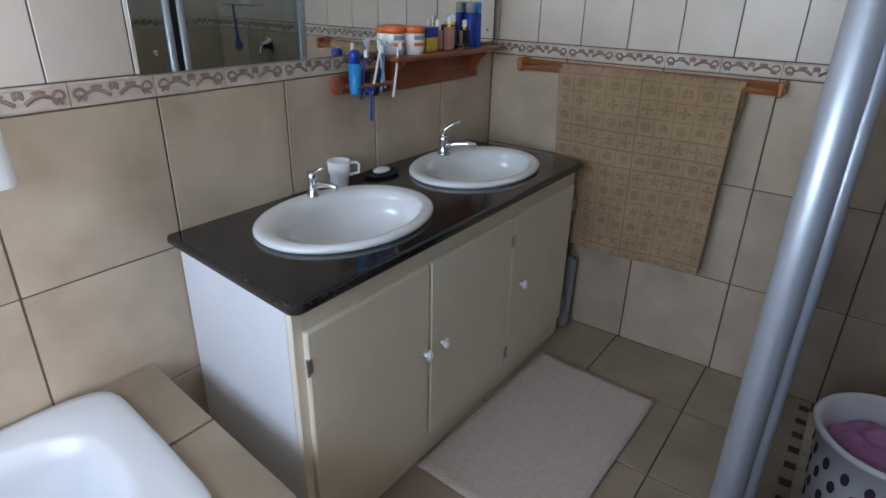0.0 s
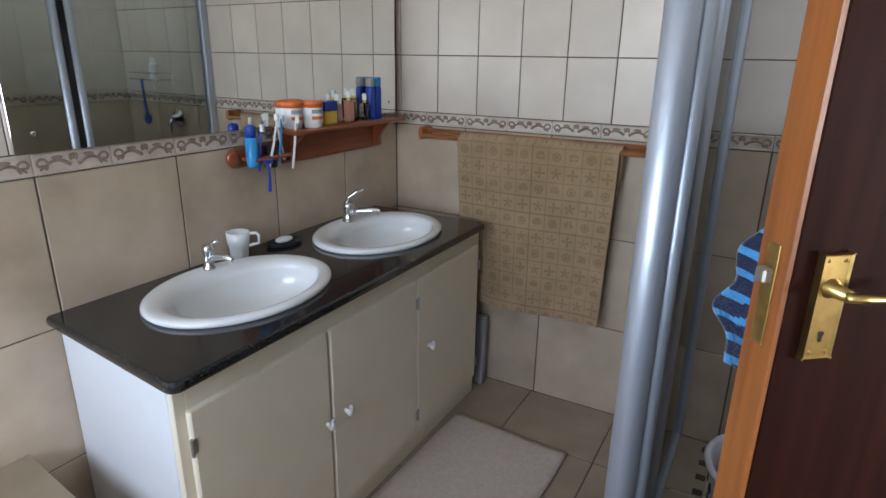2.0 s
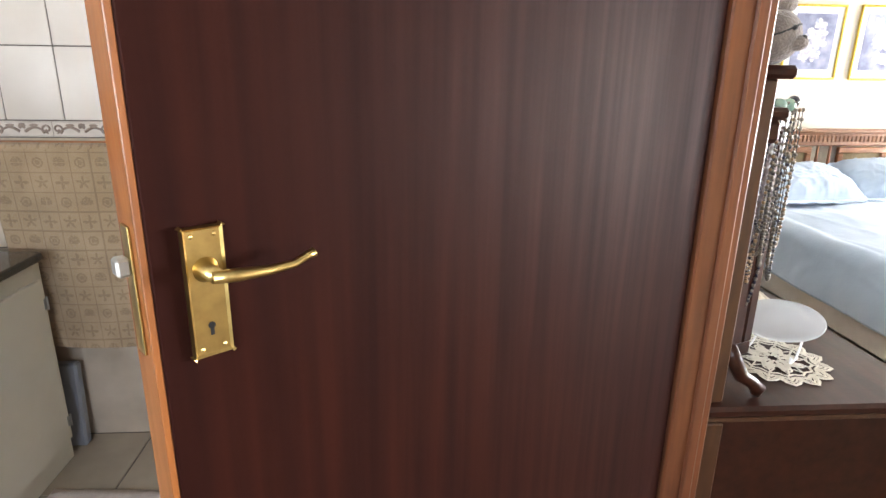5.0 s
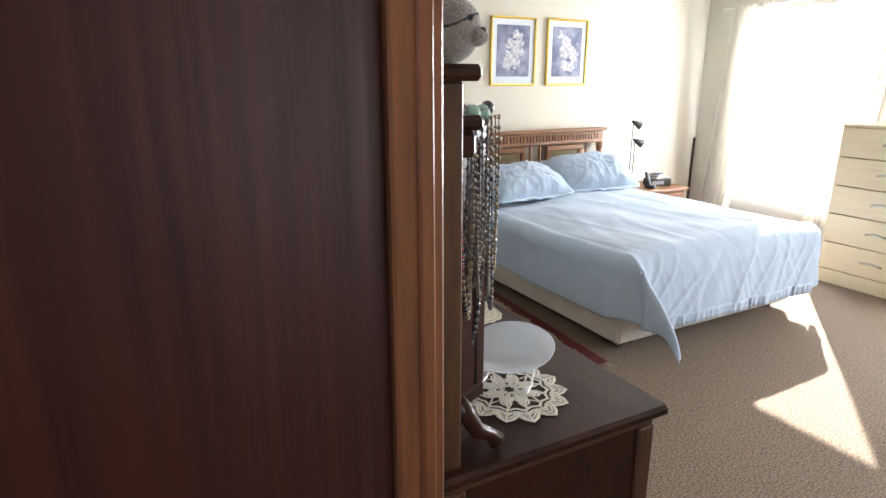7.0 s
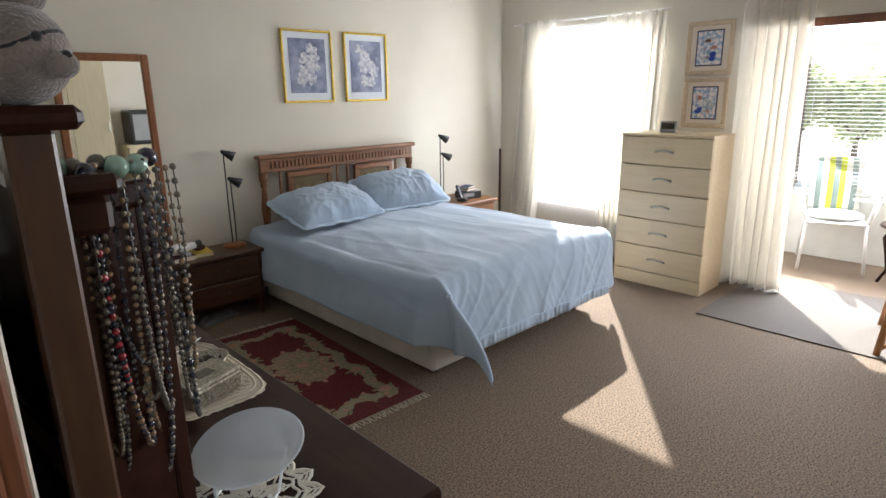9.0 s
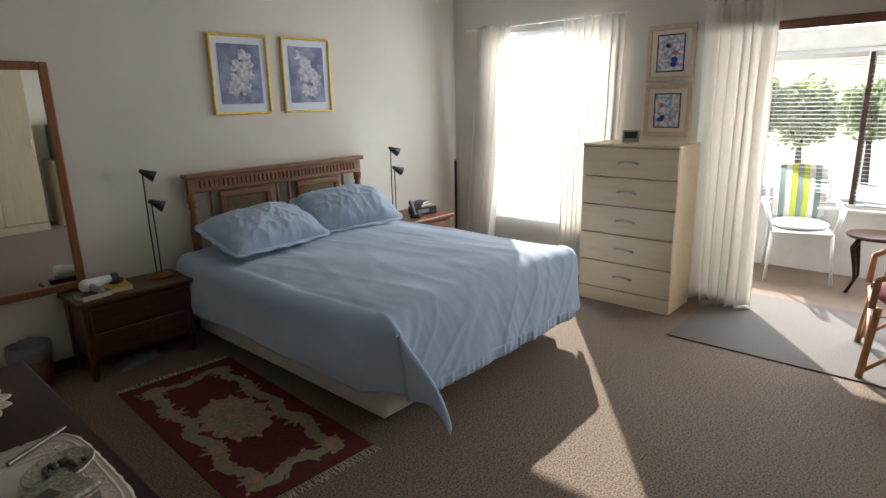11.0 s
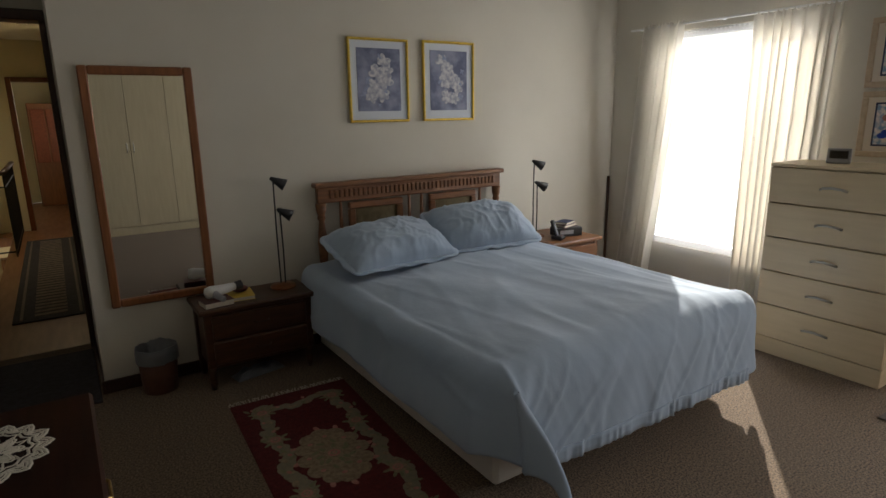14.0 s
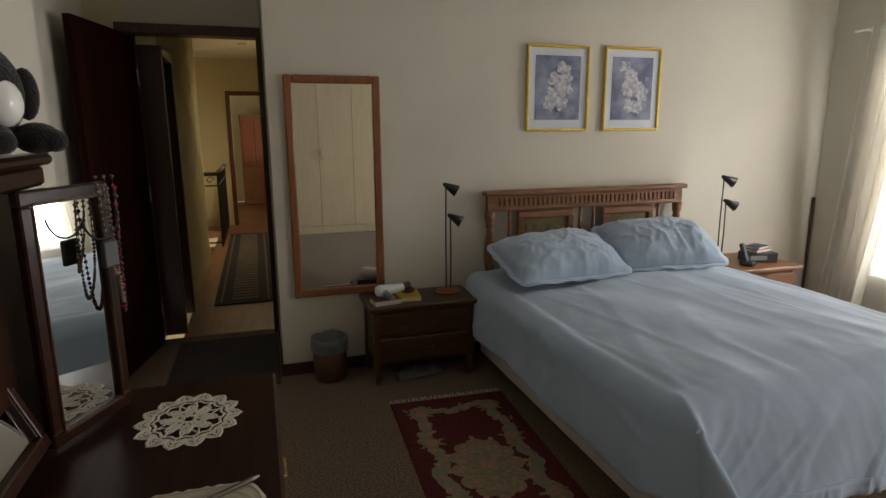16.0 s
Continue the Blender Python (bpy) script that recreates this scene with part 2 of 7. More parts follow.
M["plush_grey"] = mat("grey_plush", (0.17, 0.135, 0.115), 0.98, col2=(0.10, 0.08, 0.07), scale=30, bump=1.0, bscale=220, sheen=0.4)
M["plush_black"] = mat("black_plush", (0.008, 0.008, 0.009), 0.98, bump=1.0, bscale=180, sheen=0.2)
M["silver"] = mat("engraved_silver", (0.55, 0.52, 0.44), 0.3, 1.0, col2=(0.22, 0.2, 0.16), scale=120, bump=0.6, bscale=150)
M["bead_silver"] = mat("silver_beads", (0.15, 0.135, 0.115), 0.42, 0.8)
M["bead_dark"] = mat("dark_beads", (0.02, 0.018, 0.03), 0.2, coat=0.4)
M["bead_amber"] = mat("amber_beads", (0.22, 0.13, 0.06), 0.3, coat=0.4)
M["bead_pearl"] = mat("pearl_beads", (0.12, 0.09, 0.056), 0.35, coat=0.4)
M["bead_red"] = mat("red_beads", (0.30, 0.02, 0.03), 0.25, coat=0.4)
M["navy"] = mat("navy_terry", (0.012, 0.018, 0.06), 0.98, bump=1.0, bscale=260, sheen=0.3)
M["skyblue"] = mat("bright_blue_terry", (0.07, 0.30, 0.62), 0.98, bump=1.0, bscale=260, sheen=0.3)
M["blue"] = mat("blue_plastic", (0.012, 0.05, 0.36), 0.3)
M["cyan"] = mat("cyan_plastic", (0.03, 0.27, 0.62), 0.3)
M["orange"] = mat("orange_plastic", (0.75, 0.16, 0.03), 0.35)
M["yellow"] = mat("yellow_plastic", (0.72, 0.50, 0.06), 0.4)
M["amber_glass"] = mat("pink_scent", (0.45, 0.22, 0.16), 0.08, coat=0.5)
M["pale_glass"] = glass_mat("pale_bottle_glass", (0.85, 0.80, 0.70), 0.02, 0.8)
M["lilac"] = mat("lilac_towel", (0.42, 0.20, 0.36), 0.98, col2=(0.30, 0.13, 0.27), scale=30, bump=1.0, bscale=180)
M["basket"] = mat("white_basket_plastic", (0.68, 0.66, 0.68), 0.35, mottle=0.05)
M["hole"] = mat("opening_shade", (0.06, 0.035, 0.075), 0.8)
M["mosaic_dark"] = mat("dark_brown_mosaic", (0.055, 0.04, 0.03), 0.35, rand=0.2)
M["shower_floor"] = mat("shower_floor_tile", (0.50, 0.44, 0.33), 0.4, col2=(0.42, 0.36, 0.27), scale=8, rand=0.08)
M["cane"] = mat("rattan_cane", (0.42, 0.20, 0.07), 0.42, col2=(0.30, 0.13, 0.045), scale=25, bump=0.2, bscale=60, coat=0.2)
M["cushion_red"] = mat("dusty_red_cushion", (0.34, 0.085, 0.075), 0.95, col2=(0.27, 0.065, 0.06), scale=20, bump=0.5, bscale=280)
M["cush_white"] = mat("white_cushion", (0.68, 0.68, 0.64), 0.92, bump=0.3, bscale=300)
M["cush_green"] = mat("lime_stripe", (0.50, 0.56, 0.06), 0.92, bump=0.3, bscale=300)
M["cush_grey"] = mat("grey_green_stripe", (0.22, 0.28, 0.26), 0.92, bump=0.3, bscale=300)
M["hall_floor"] = mat("hall_wood_tile", (0.27, 0.125, 0.055), 0.35, col2=(0.18, 0.08, 0.036), scale=6, stretch=(4, 0.5, 1), bump=0.05)
M["hall_wall"] = mat("hall_cream_paint", (0.66, 0.60, 0.40), 0.85, col2=(0.61, 0.55, 0.36), scale=2, bump=0.1)
M["runner"] = mat("dark_runner_wool", (0.045, 0.045, 0.055), 0.98, col2=(0.028, 0.026, 0.03), scale=30, bump=0.9, bscale=200)
M["runner_pat"] = mat("runner_pattern_wool", (0.22, 0.185, 0.145), 0.98, col2=(0.10, 0.08, 0.07), scale=50, bump=0.9, bscale=200)
M["leaf"] = cloth_mat("green_leaves", (0.33, 0.39, 0.20), 0.55, 0.0)
M["bark"] = mat("brown_bark", (0.10, 0.07, 0.05), 0.95, bump=0.8, bscale=30)
# ground colour made pale to stand in for the bright haze outside
M["lawn"] = mat("glare_pale_ground", (0.58, 0.55, 0.47), 0.98, col2=(0.48, 0.46, 0.37), scale=0.6, bump=0.6, bscale=20)
M["sun_wall"] = mat("white_plaster", (0.80, 0.80, 0.77), 0.85, bump=0.1, bscale=60)
M["panel_cloth"] = mat("olive_upholstery", (0.17, 0.13, 0.065), 0.9, col2=(0.12, 0.09, 0.045), scale=30, bump=0.3, bscale=200)
M["bin"] = mat("rust_waste_bin", (0.11, 0.040, 0.021), 0.6, col2=(0.07, 0.026, 0.015), scale=14)
M["bag"] = mat("plastic_bag", (0.12, 0.125, 0.135), 0.35, bump=0.6, bscale=40)
M["downlight"] = glow_mat("lamp_glow", (1.0, 0.86, 0.6), 20)
M["paper"] = mat("book_pages", (0.66, 0.60, 0.48), 0.9)
M["cover_dark"] = mat("dark_book_cover", (0.10, 0.03, 0.03), 0.5)
M["gem"] = mat("seagreen_stone", (0.20, 0.30, 0.24), 0.2, coat=0.3)

M["towel"] = mat("tan_bath_towel", (0.43, 0.29, 0.165), 0.98, col2=(0.335, 0.222, 0.122), scale=9, bump=1.0, bscale=320, sheen=0.3)
M["towel_motif"] = mat("tan_towel_motif", (0.325, 0.214, 0.115), 0.98, col2=(0.25, 0.162, 0.086), scale=9, bump=1.0, bscale=320, sheen=0.3)
M["frost"] = cloth_mat("frosted_glass", (0.72, 0.76, 0.80), 0.35, 0.5)

# ---- mesh helpers ----


def link(name, bm, material, parent=None, label="", smooth=False):
    me = bpy.data.meshes.new(name)
    for m in (material if isinstance(material, (list, tuple)) else [material]):
        me.materials.append(M[m])
    bmesh.ops.recalc_face_normals(bm, faces=bm.faces)
    bm.to_mesh(me)
    bm.free()
    if smooth:
        for p in me.polygons:
            p.use_smooth = True
    ob = new(name, me)
    ob.parent = parent
    if label:
        ob["label"] = label
    return ob


def part(name, bm, material, parent, label="", smooth=False):
    return link(name, bm, material, parent, label, smooth)


def thing(name, x, y, z, label, category, rz=0.0, group="", kind=""):
    ob = new(name)
    ob.empty_display_size = 0.05
    ob.matrix_world = pose(x, y, z, 0, 0, rz)
    return tagged(ob, label, category, group, kind)


def single(name, bm, material, label, category, group="", kind="", at=None, smooth=False):
    ob = link(name, bm, material, None, "", smooth)
    if at is not None:
        ob.matrix_world = at
    return tagged(ob, label, category, group, kind)


def box(x0, x1, y0, y1, z0, z1, bev=0.0, seg=1, bm=None, mi=0):
    own = bmesh.new()
    bmesh.ops.create_cube(own, size=1)
    for v in own.verts:
        v.co = Vector((x0 + (v.co.x + 0.5) * (x1 - x0), y0 + (v.co.y + 0.5) * (y1 - y0), z0 + (v.co.z + 0.5) * (z1 - z0)))
    if bev:
        bmesh.ops.bevel(own, geom=own.edges[:], offset=bev, segments=seg, affect="EDGES", profile=0.6)
    for f in own.faces:
        f.material_index = mi
    return join(bm, own)


def join(bm, own):
    if bm is None:
        return own
    me = bpy.data.meshes.new("tmp")
    own.to_mesh(me)
    own.free()
    bm.from_mesh(me)
    bpy.data.meshes.remove(me)
    return bm


def moved(own, m):
    bmesh.ops.transform(own, matrix=m, verts=own.verts)
    return own


def lathe(profile, seg=20, sx=1.0, sy=1.0, bm=None, mi=0, caps=True):
    own = bmesh.new()
    rings = []
    for r, z in profile:
        rings.append([own.verts.new((r * sx * math.cos(2 * math.pi * k / seg), r * sy * math.sin(2 * math.pi * k / seg), z)) for k in range(seg)])
    for a, b in zip(rings, rings[1:]):
        for k in range(seg):
            own.faces.new((a[k], a[(k + 1) % seg], b[(k + 1) % seg], b[k]))
    if caps:
        own.faces.new(rings[0][::-1])
        own.faces.new(rings[-1])
    for f in own.faces:
        f.material_index = mi
    return join(bm, own)


def tube(points, r, seg=8, bm=None, mi=0, closed=False, flat=1.0):
    own = bmesh.new()
    pts = [Vector(p) for p in points]
    n = len(pts)
    rings = []
    side = None
    for i, p in enumerate(pts):
        if closed:
            d = pts[(i + 1) % n] - pts[i - 1]
        else:
            d = pts[min(i + 1, n - 1)] - pts[max(i - 1, 0)]
        d.normalize()
        if side is None:
            side = d.cross(Vector((0, 0, 1)))
            if side.length < 0.05:
                side = d.cross(Vector((0, 1, 0)))
        side = (side - d * side.dot(d)).normalized()
        up = side.cross(d)
        rr = r[i] if isinstance(r, (list, tuple)) else r
        rings.append([own.verts.new(p + side * (rr * math.cos(2 * math.pi * k / seg)) + up * (rr * flat * math.sin(2 * math.pi * k / seg))) for k in range(seg)])
    pairs = list(zip(rings, rings[1:])) + ([(rings[-1], rings[0])] if closed else [])
    for a, b in pairs:
        for k in range(seg):
            own.faces.new((a[k], a[(k + 1) % seg], b[(k + 1) % seg], b[k]))
    if not closed:
        own.faces.new(rings[0][::-1])
        own.faces.new(rings[-1])
    for f in own.faces:
        f.material_index = mi
    return join(bm, own)


def sheet(fn, nu, nv, bm=None, mi=0):
    own = bmesh.new()
    g = [[own.verts.new(fn(i / nu, j / nv)) for j in range(nv + 1)] for i in range(nu + 1)]
    for i in range(nu):
        for j in range(nv):
            f = own.faces.new((g[i][j], g[i + 1][j], g[i + 1][j + 1], g[i][j + 1]))
            f.material_index = mi
    return join(bm, own)


def ball(c, r, bm=None, seg=8, mi=0, sc=(1, 1, 1)):
    own = bmesh.new()
    bmesh.ops.create_uvsphere(own, u_segments=seg, v_segments=max(seg * 2 // 3, 4), radius=r)
    for v in own.verts:
        v.co = Vector((v.co.x * sc[0] + c[0], v.co.y * sc[1] + c[1], v.co.z * sc[2] + c[2]))
    for f in own.faces:
        f.material_index = mi
    return join(bm, own)


def thick(ob, d, offset=0.0):
    md = ob.modifiers.new("thickness", "SOLIDIFY")
    md.thickness, md.offset = d, offset
    return ob


def wobble(p, s, a):
    return noise.noise(Vector(p) * s) * a

# ---- structure: walls, floors, ceilings ----


def structure(name, bm, material, label, category="wall"):
    return single(name, bm, material, label, category, kind="structure")


def boxes(*rows, bev=0.0):
    bm = None
    for r in rows:
        bm = box(*r, bev=bev, bm=bm)
    return bm


H1, H2 = 2.5, 2.62
wall_vanity = structure("wall_vanity", boxes((-1.56, -1.4535, -1.1, 2.7, 0, H1)), "grout", "bathroom wall with beige and pale tiles behind the basins")
wall_towel = structure("wall_towel", boxes((-1.4535, 0.885, 2.6035, 2.70, 0, H1)), "grout", "bathroom wall with beige and pale tiles behind the towel")
wall_bath_south = structure("wall_bath_south", boxes((-1.4535, -1.40, -1.1, -1.0, 0, H1), (0.35, 0.885, -1.1, -1.0, 0, H1), (-1.40, 0.35, -1.1, -1.0, 0, 1.05), (-1.40, 0.35, -1.1, -1.0, 2.15, H1)), "tile_hi", "pale bathroom wall with the window")
JY0, JY1 = 0.47, 1.40
wall_between = structure("wall_between", boxes((0.8885, 0.985, -1.1, JY0, 0, H2), (0.8885, 0.985, JY1 + 0.002, 3.49, 0, H2), (0.8885, 0.985, JY0, JY1 + 0.002, 2.06, H2)), "plaster", "cream plastered wall between bathroom and bedroom")
wall_headboard = structure("wall_headboard", boxes((1.665, 5.83, 4.84, 4.96, 0, H2), (1.665, 1.78, 4.96, 5.80, 0, H2)), "plaster", "cream plastered wall behind the bed")
wall_recess = structure("wall_recess", boxes((0.52, 0.62, 3.39, 5.80, 0, H2), (0.62, 0.8885, 3.39, 3.49, 0, H2)), "plaster", "cream plastered wall beside the hall door")
wall_hall_door = structure("wall_hall_door", boxes((0.62, 0.85, 5.71, 5.80, 0, H2), (0.85, 1.665, 5.71, 5.80, 2.10, H2)), "plaster", "cream wall over the hall doorway")
WY0, WY1, WZ0, WZ1 = 3.16, 4.42, 0.42, 2.08
SY0, SY1, SZ = 0.1, 2.44, 1.90
wall_window = structure("wall_window", boxes((5.72, 5.83, WY1, 4.84, 0, H2), (5.72, 5.83, SY1, WY0, 0, H2), (5.72, 5.83, WY0, WY1, 0, WZ0), (5.72, 5.83, WY0, WY1, WZ1, H2), (5.72, 5.83, SY0, SY1, SZ + 0.06, H2), (5.72, 5.83, -0.85, SY0, 0, H2)), "plaster", "cream plastered wall with window and wide opening")
wall_bed_south = structure("wall_bed_south", boxes((0.985, 5.72, -0.85, -0.75, 0, H2)), "plaster", "cream plastered wall behind the wardrobe")
# the capped recess over the shower is added to hold the fill lamp
structure("ceiling_bathroom", boxes((-1.56, 0.22, -1.1, 2.7, H1, H1 + 0.1), (0.70, 0.885, -1.1, 2.7, H1, H1 + 0.1), (0.22, 0.70, -1.1, 1.70, H1, H1 + 0.1), (0.22, 0.70, 2.30, 2.7, H1, H1 + 0.1), (0.20, 0.72, 1.68, 2.32, H1 + 0.101, H1 + 0.12)), "ceiling", "white bathroom ceiling", "ceiling")
structure("ceiling_bedroom", boxes((0.52, 5.83, -0.85, 5.80, H2, H2 + 0.1)), "ceiling", "white bedroom ceiling", "ceiling")
structure("ceiling_sunroom", boxes((5.83, 7.1, -0.6, 3.3, 2.2, 2.3)), "ceiling", "white sunroom ceiling", "ceiling")
structure("floor_bathroom", boxes((-1.56, 0.8885, -1.1, 2.7, -0.12, -0.004)), "grout", "grouted bathroom floor", "floor")
carpet_bm = boxes((0.8885, 5.83, -0.85, 4.84, -0.12, 0.0), (0.52, 1.665, 4.84, 5.75, -0.12, 0.0), (5.83, 7.0, -0.6, 3.2, -0.12, 0.0))
structure("floor_carpet", carpet_bm, "carpet", "beige short loop pile carpet", "floor")
wall_sun = structure("wall_sunroom_outer", boxes((7.0, 7.1, -0.6, 3.3, 0, 0.56), (7.0, 7.1, -0.6, 3.3, 1.84, 2.2), (7.0, 7.1, -0.6, -0.4, 0.56, 1.84), (7.0, 7.1, 3.15, 3.3, 0.56, 1.84)), "sun_wall", "white sunroom wall under and over the windows")
structure("wall_sunroom_side", boxes((5.83, 7.0, 3.2, 3.3, 0, 2.2)), "sun_wall", "white sunroom side wall")
structure("wall_sunroom_end", boxes((5.83, 7.0, -0.6, -0.5, 0, 2.2)), "sun_wall", "white sunroom end wall")

# hall beyond the bedroom door
structure("floor_hall", boxes((1.0, 2.2, 5.75, 14.2, -0.12, -0.002), (-1.6, 1.0, 10.6, 14.2, -0.12, -0.002)), "hall_floor", "brown wood-look hall floor", "floor")
structure("floor_stairwell", boxes((-1.6, 1.0, 5.80, 11.0, -2.6, -2.5)), "hall_floor", "brown stairwell floor below", "floor")
structure("wall_hall_left", boxes((0.85, 1.0, 6.42, 8.5, -2.5, 2.5), (0.85, 1.0, 5.80, 6.42, 2.02, 2.5)), "hall_wall", "cream hall wall with a rounded end")
structure("wall_hall_right", boxes((1.80, 1.9, 5.80, 11.8, 0, 2.5), (1.80, 1.9, 13.3, 14.2, 0, 2.5), (1.80, 1.9, 11.8, 13.3, 0, 0.8), (1.80, 1.9, 11.8, 13.3, 2.0, 2.5), (1.78, 1.9, 5.70, 5.80, 0, 2.5)), "hall_wall", "cream hall wall")
structure("wall_hall_far", boxes((-1.6, 1.20, 11.0, 11.1, -2.5, 2.5), (1.20, 1.80, 11.0, 11.1, 2.03, 2.5)), "hall_wall", "yellowish wall at the end of the hall")
structure("wall_stairwell", boxes((-1.7, -1.6, 5.70, 14.2, -2.5, 2.5), (-1.6, 0.85, 5.70, 5.80, -2.5, 2.5)), "hall_wall", "cream stairwell wall")
structure("wall_far_room", boxes((-1.6, 1.9, 14.2, 14.3, 0, 2.5)), "hall_wall", "wall of the room past the hall")
structure("ceiling_hall", boxes((-1.7, 1.9, 5.80, 14.3, 2.5, 2.6)), "ceiling", "white hall ceiling", "ceiling")

# skirting in the bedroom
sk = structure("baseboard", boxes((1.66, 2.6, 4.822, 4.838, 0.0, 0.075), (2.6, 5.72, 4.822, 4.838, 0.0, 0.075), (1.648, 1.663, 4.822, 5.68, 0.0, 0.075), (5.702, 5.718, 2.25, 4.82, 0.0, 0.075), (0.987, 1.002, 1.50, 3.49, 0.0, 0.075), bev=0.003), "dark_frame", "dark brown wooden skirting board", "skirting")

# door frames


def door_frame(name, material, label):
    ob = thing(name, 0, 0, 0, label, "door frame", kind="structure")
    return ob


df = door_frame("door_frame_bathroom", "frame_wood", "orange-brown varnished door frame")
part("jamb", boxes((0.912, 0.990, JY1 - 0.03, JY1 + 0.0, 0, 2.06), (0.948, 0.972, JY1 - 0.040, JY1 - 0.03, 0, 2.03), bev=0.004), "frame_wood", df)
part("jamb", boxes((0.878, 0.990, JY0, JY0 + 0.03, 0, 2.06), bev=0.004), "frame_wood", df)
part("lintel", boxes((0.878, 0.990, JY0 + 0.03, JY1 - 0.03, 2.03, 2.06), bev=0.003), "frame_wood", df)
part("cover_strip", boxes((0.986, 0.996, JY1 - 0.018, JY1 + 0.014, 0, 2.09), bev=0.003), "plaster", df, "pale painted strip")
hf = door_frame("door_frame_hall", "dark_frame", "dark stained hall door frame")
part("jamb", boxes((1.632, 1.664, 5.655, 5.81, 0, 2.10), bev=0.004), "dark_frame", hf)
part("jamb", boxes((0.85, 0.882, 5.655, 5.81, 0, 2.10), bev=0.004), "dark_frame", hf)
part("lintel", boxes((0.79, 1.664, 5.645, 5.81, 2.07, 2.13), bev=0.004), "dark_frame", hf)
lf = door_frame("door_frame_side_room", "dark_frame", "dark stained frame with a closed door off the hall")
part("jamb", boxes((0.86, 1.02, 5.83, 5.89, 0, 2.02), bev=0.004), "dark_frame", lf)
part("jamb", boxes((0.86, 1.02, 6.36, 6.42, 0, 2.02), bev=0.004), "dark_frame", lf)
part("lintel", boxes((0.86, 1.02, 5.89, 6.36, 1.96, 2.02), bev=0.004), "dark_frame", lf)
part("door_leaf", boxes((0.90, 0.94, 5.89, 6.36, 0, 1.96), bev=0.003), "door_wood", lf)
ff = door_frame("door_frame_hall_end", "frame_wood", "brown door frame at the hall's end")
part("jamb", boxes((1.19, 1.25, 10.95, 11.12, 0, 2.03), bev=0.004), "frame_wood", ff)
part("lintel", boxes((1.25, 1.80, 10.95, 11.12, 1.97, 2.03), bev=0.004), "frame_wood", ff)

# tiles on walls and floor of the bathroom
TILE = {}


def tile_mesh(w, h, material, d=0.008):
    key = (round(w, 3), round(h, 3), material)
    if key not in TILE:
        bm = box(-w / 2, w / 2, -d, 0, -h / 2, h / 2, bev=0.0016)
        me = bpy.data.meshes.new("tile")
        bm.to_mesh(me)
        bm.free()
        me.materials.append(M[material])
        TILE[key] = me
    return TILE[key]


def tile_at(parent, me, m):
    ob = new("tile", me)
    ob.parent = parent
    ob.matrix_world = m
    return ob


def cuts(a, b, first, step, gap):
    """Spans between joints along a wall from a to b."""
    js = [a]
    j = first + math.ceil((a + 0.02 - first) / step) * step
    while j < b - 0.02:
        js.append(j)
        j += step
    js.append(b)
    return [(p + gap / 2, q - gap / 2) for p, q in zip(js, js[1:])]


def band_mesh(w, h):
    key = ("band", round(w, 3))
    if key in TILE:
        return TILE[key]
    bm = box(-w / 2, w / 2, -0.008, 0, -h / 2, h / 2, bev=0.0012)
    for zz in (-h / 2 + 0.004, h / 2 - 0.004):
        bm = tube([(-w / 2 + 0.003, -0.010, zz), (w / 2 - 0.003, -0.010, zz)], 0.003, 5, bm=bm)
    n = 14
    for s in (-1, 1):
        vine = [(s * (0.010 + w * 0.38 * k / n), -0.0090, 0.015 * math.sin(3.6 * k / n) - 0.009) for k in range(n + 1)]
        bm = tube(vine, [0.0058 * (1 - 0.45 * k / n) for k in range(n + 1)], 5, bm=bm, mi=1)
        cx = s * w * 0.40
        curl = [(cx + s * 0.002 + s * (0.018 - 0.014 * k / n) * math.cos(4.2 - 7.0 * k / n), -0.0090, (0.018 - 0.014 * k / n) * math.sin(4.2 - 7.0 * k / n)) for k in range(n + 1)]
        bm = tube(curl, 0.0038, 5, bm=bm, mi=1)
        bm = ball((s * w * 0.2, -0.0085, 0.013), 0.009, bm, 6, 1, (2.0, 0.3, 0.6))
    for a in (-0.8, 0, 0.8):
        bm = ball((0.010 * math.sin(a), -0.0085, 0.003 + 0.010 * math.cos(a)), 0.007, bm, 6, 1, (0.8, 0.4, 1.5))
    me = bpy.data.meshes.new("tile")
    bmesh.ops.recalc_face_normals(bm, faces=bm.faces)
    bm.to_mesh(me)
    bm.free()
    me.materials.append(M["band"])
    me.materials.append(M["band_dark"])
    TILE[key] = me
    return me


ROWS_LO = [(0.0, 0.409), (0.413, 0.815), (0.819, 1.226)]
ROWS_HI = [(1.290, 1.538), (1.542, 1.788), (1.792, 2.038), (2.042, 2.288), (2.292, 2.5)]


def tile_wall(parent, place, a, b, lo_first, hi_first, skip=None):
    """place(u, z): the pose of a tile whose middle is u along the wall and z up."""
    for z0, z1 in ROWS_LO:
        for p, q in cuts(a, b, lo_first, 0.41, 0.006):
            tile_at(parent, tile_mesh(q - p, z1 - z0, "tile_lo"), place((p + q) / 2, (z0 + z1) / 2))
    for p, q in cuts(a, b, lo_first, 0.205, 0.002):
        tile_at(parent, band_mesh(q - p, 0.056), place((p + q) / 2, 1.258))
    for z0, z1 in ROWS_HI:
        for p, q in cuts(a, b, hi_first, 0.2, 0.004):
            if not (skip and skip(p, q, z0, z1)):
                tile_at(parent, tile_mesh(q - p, z1 - z0, "tile_hi"), place((p + q) / 2, (z0 + z1) / 2))


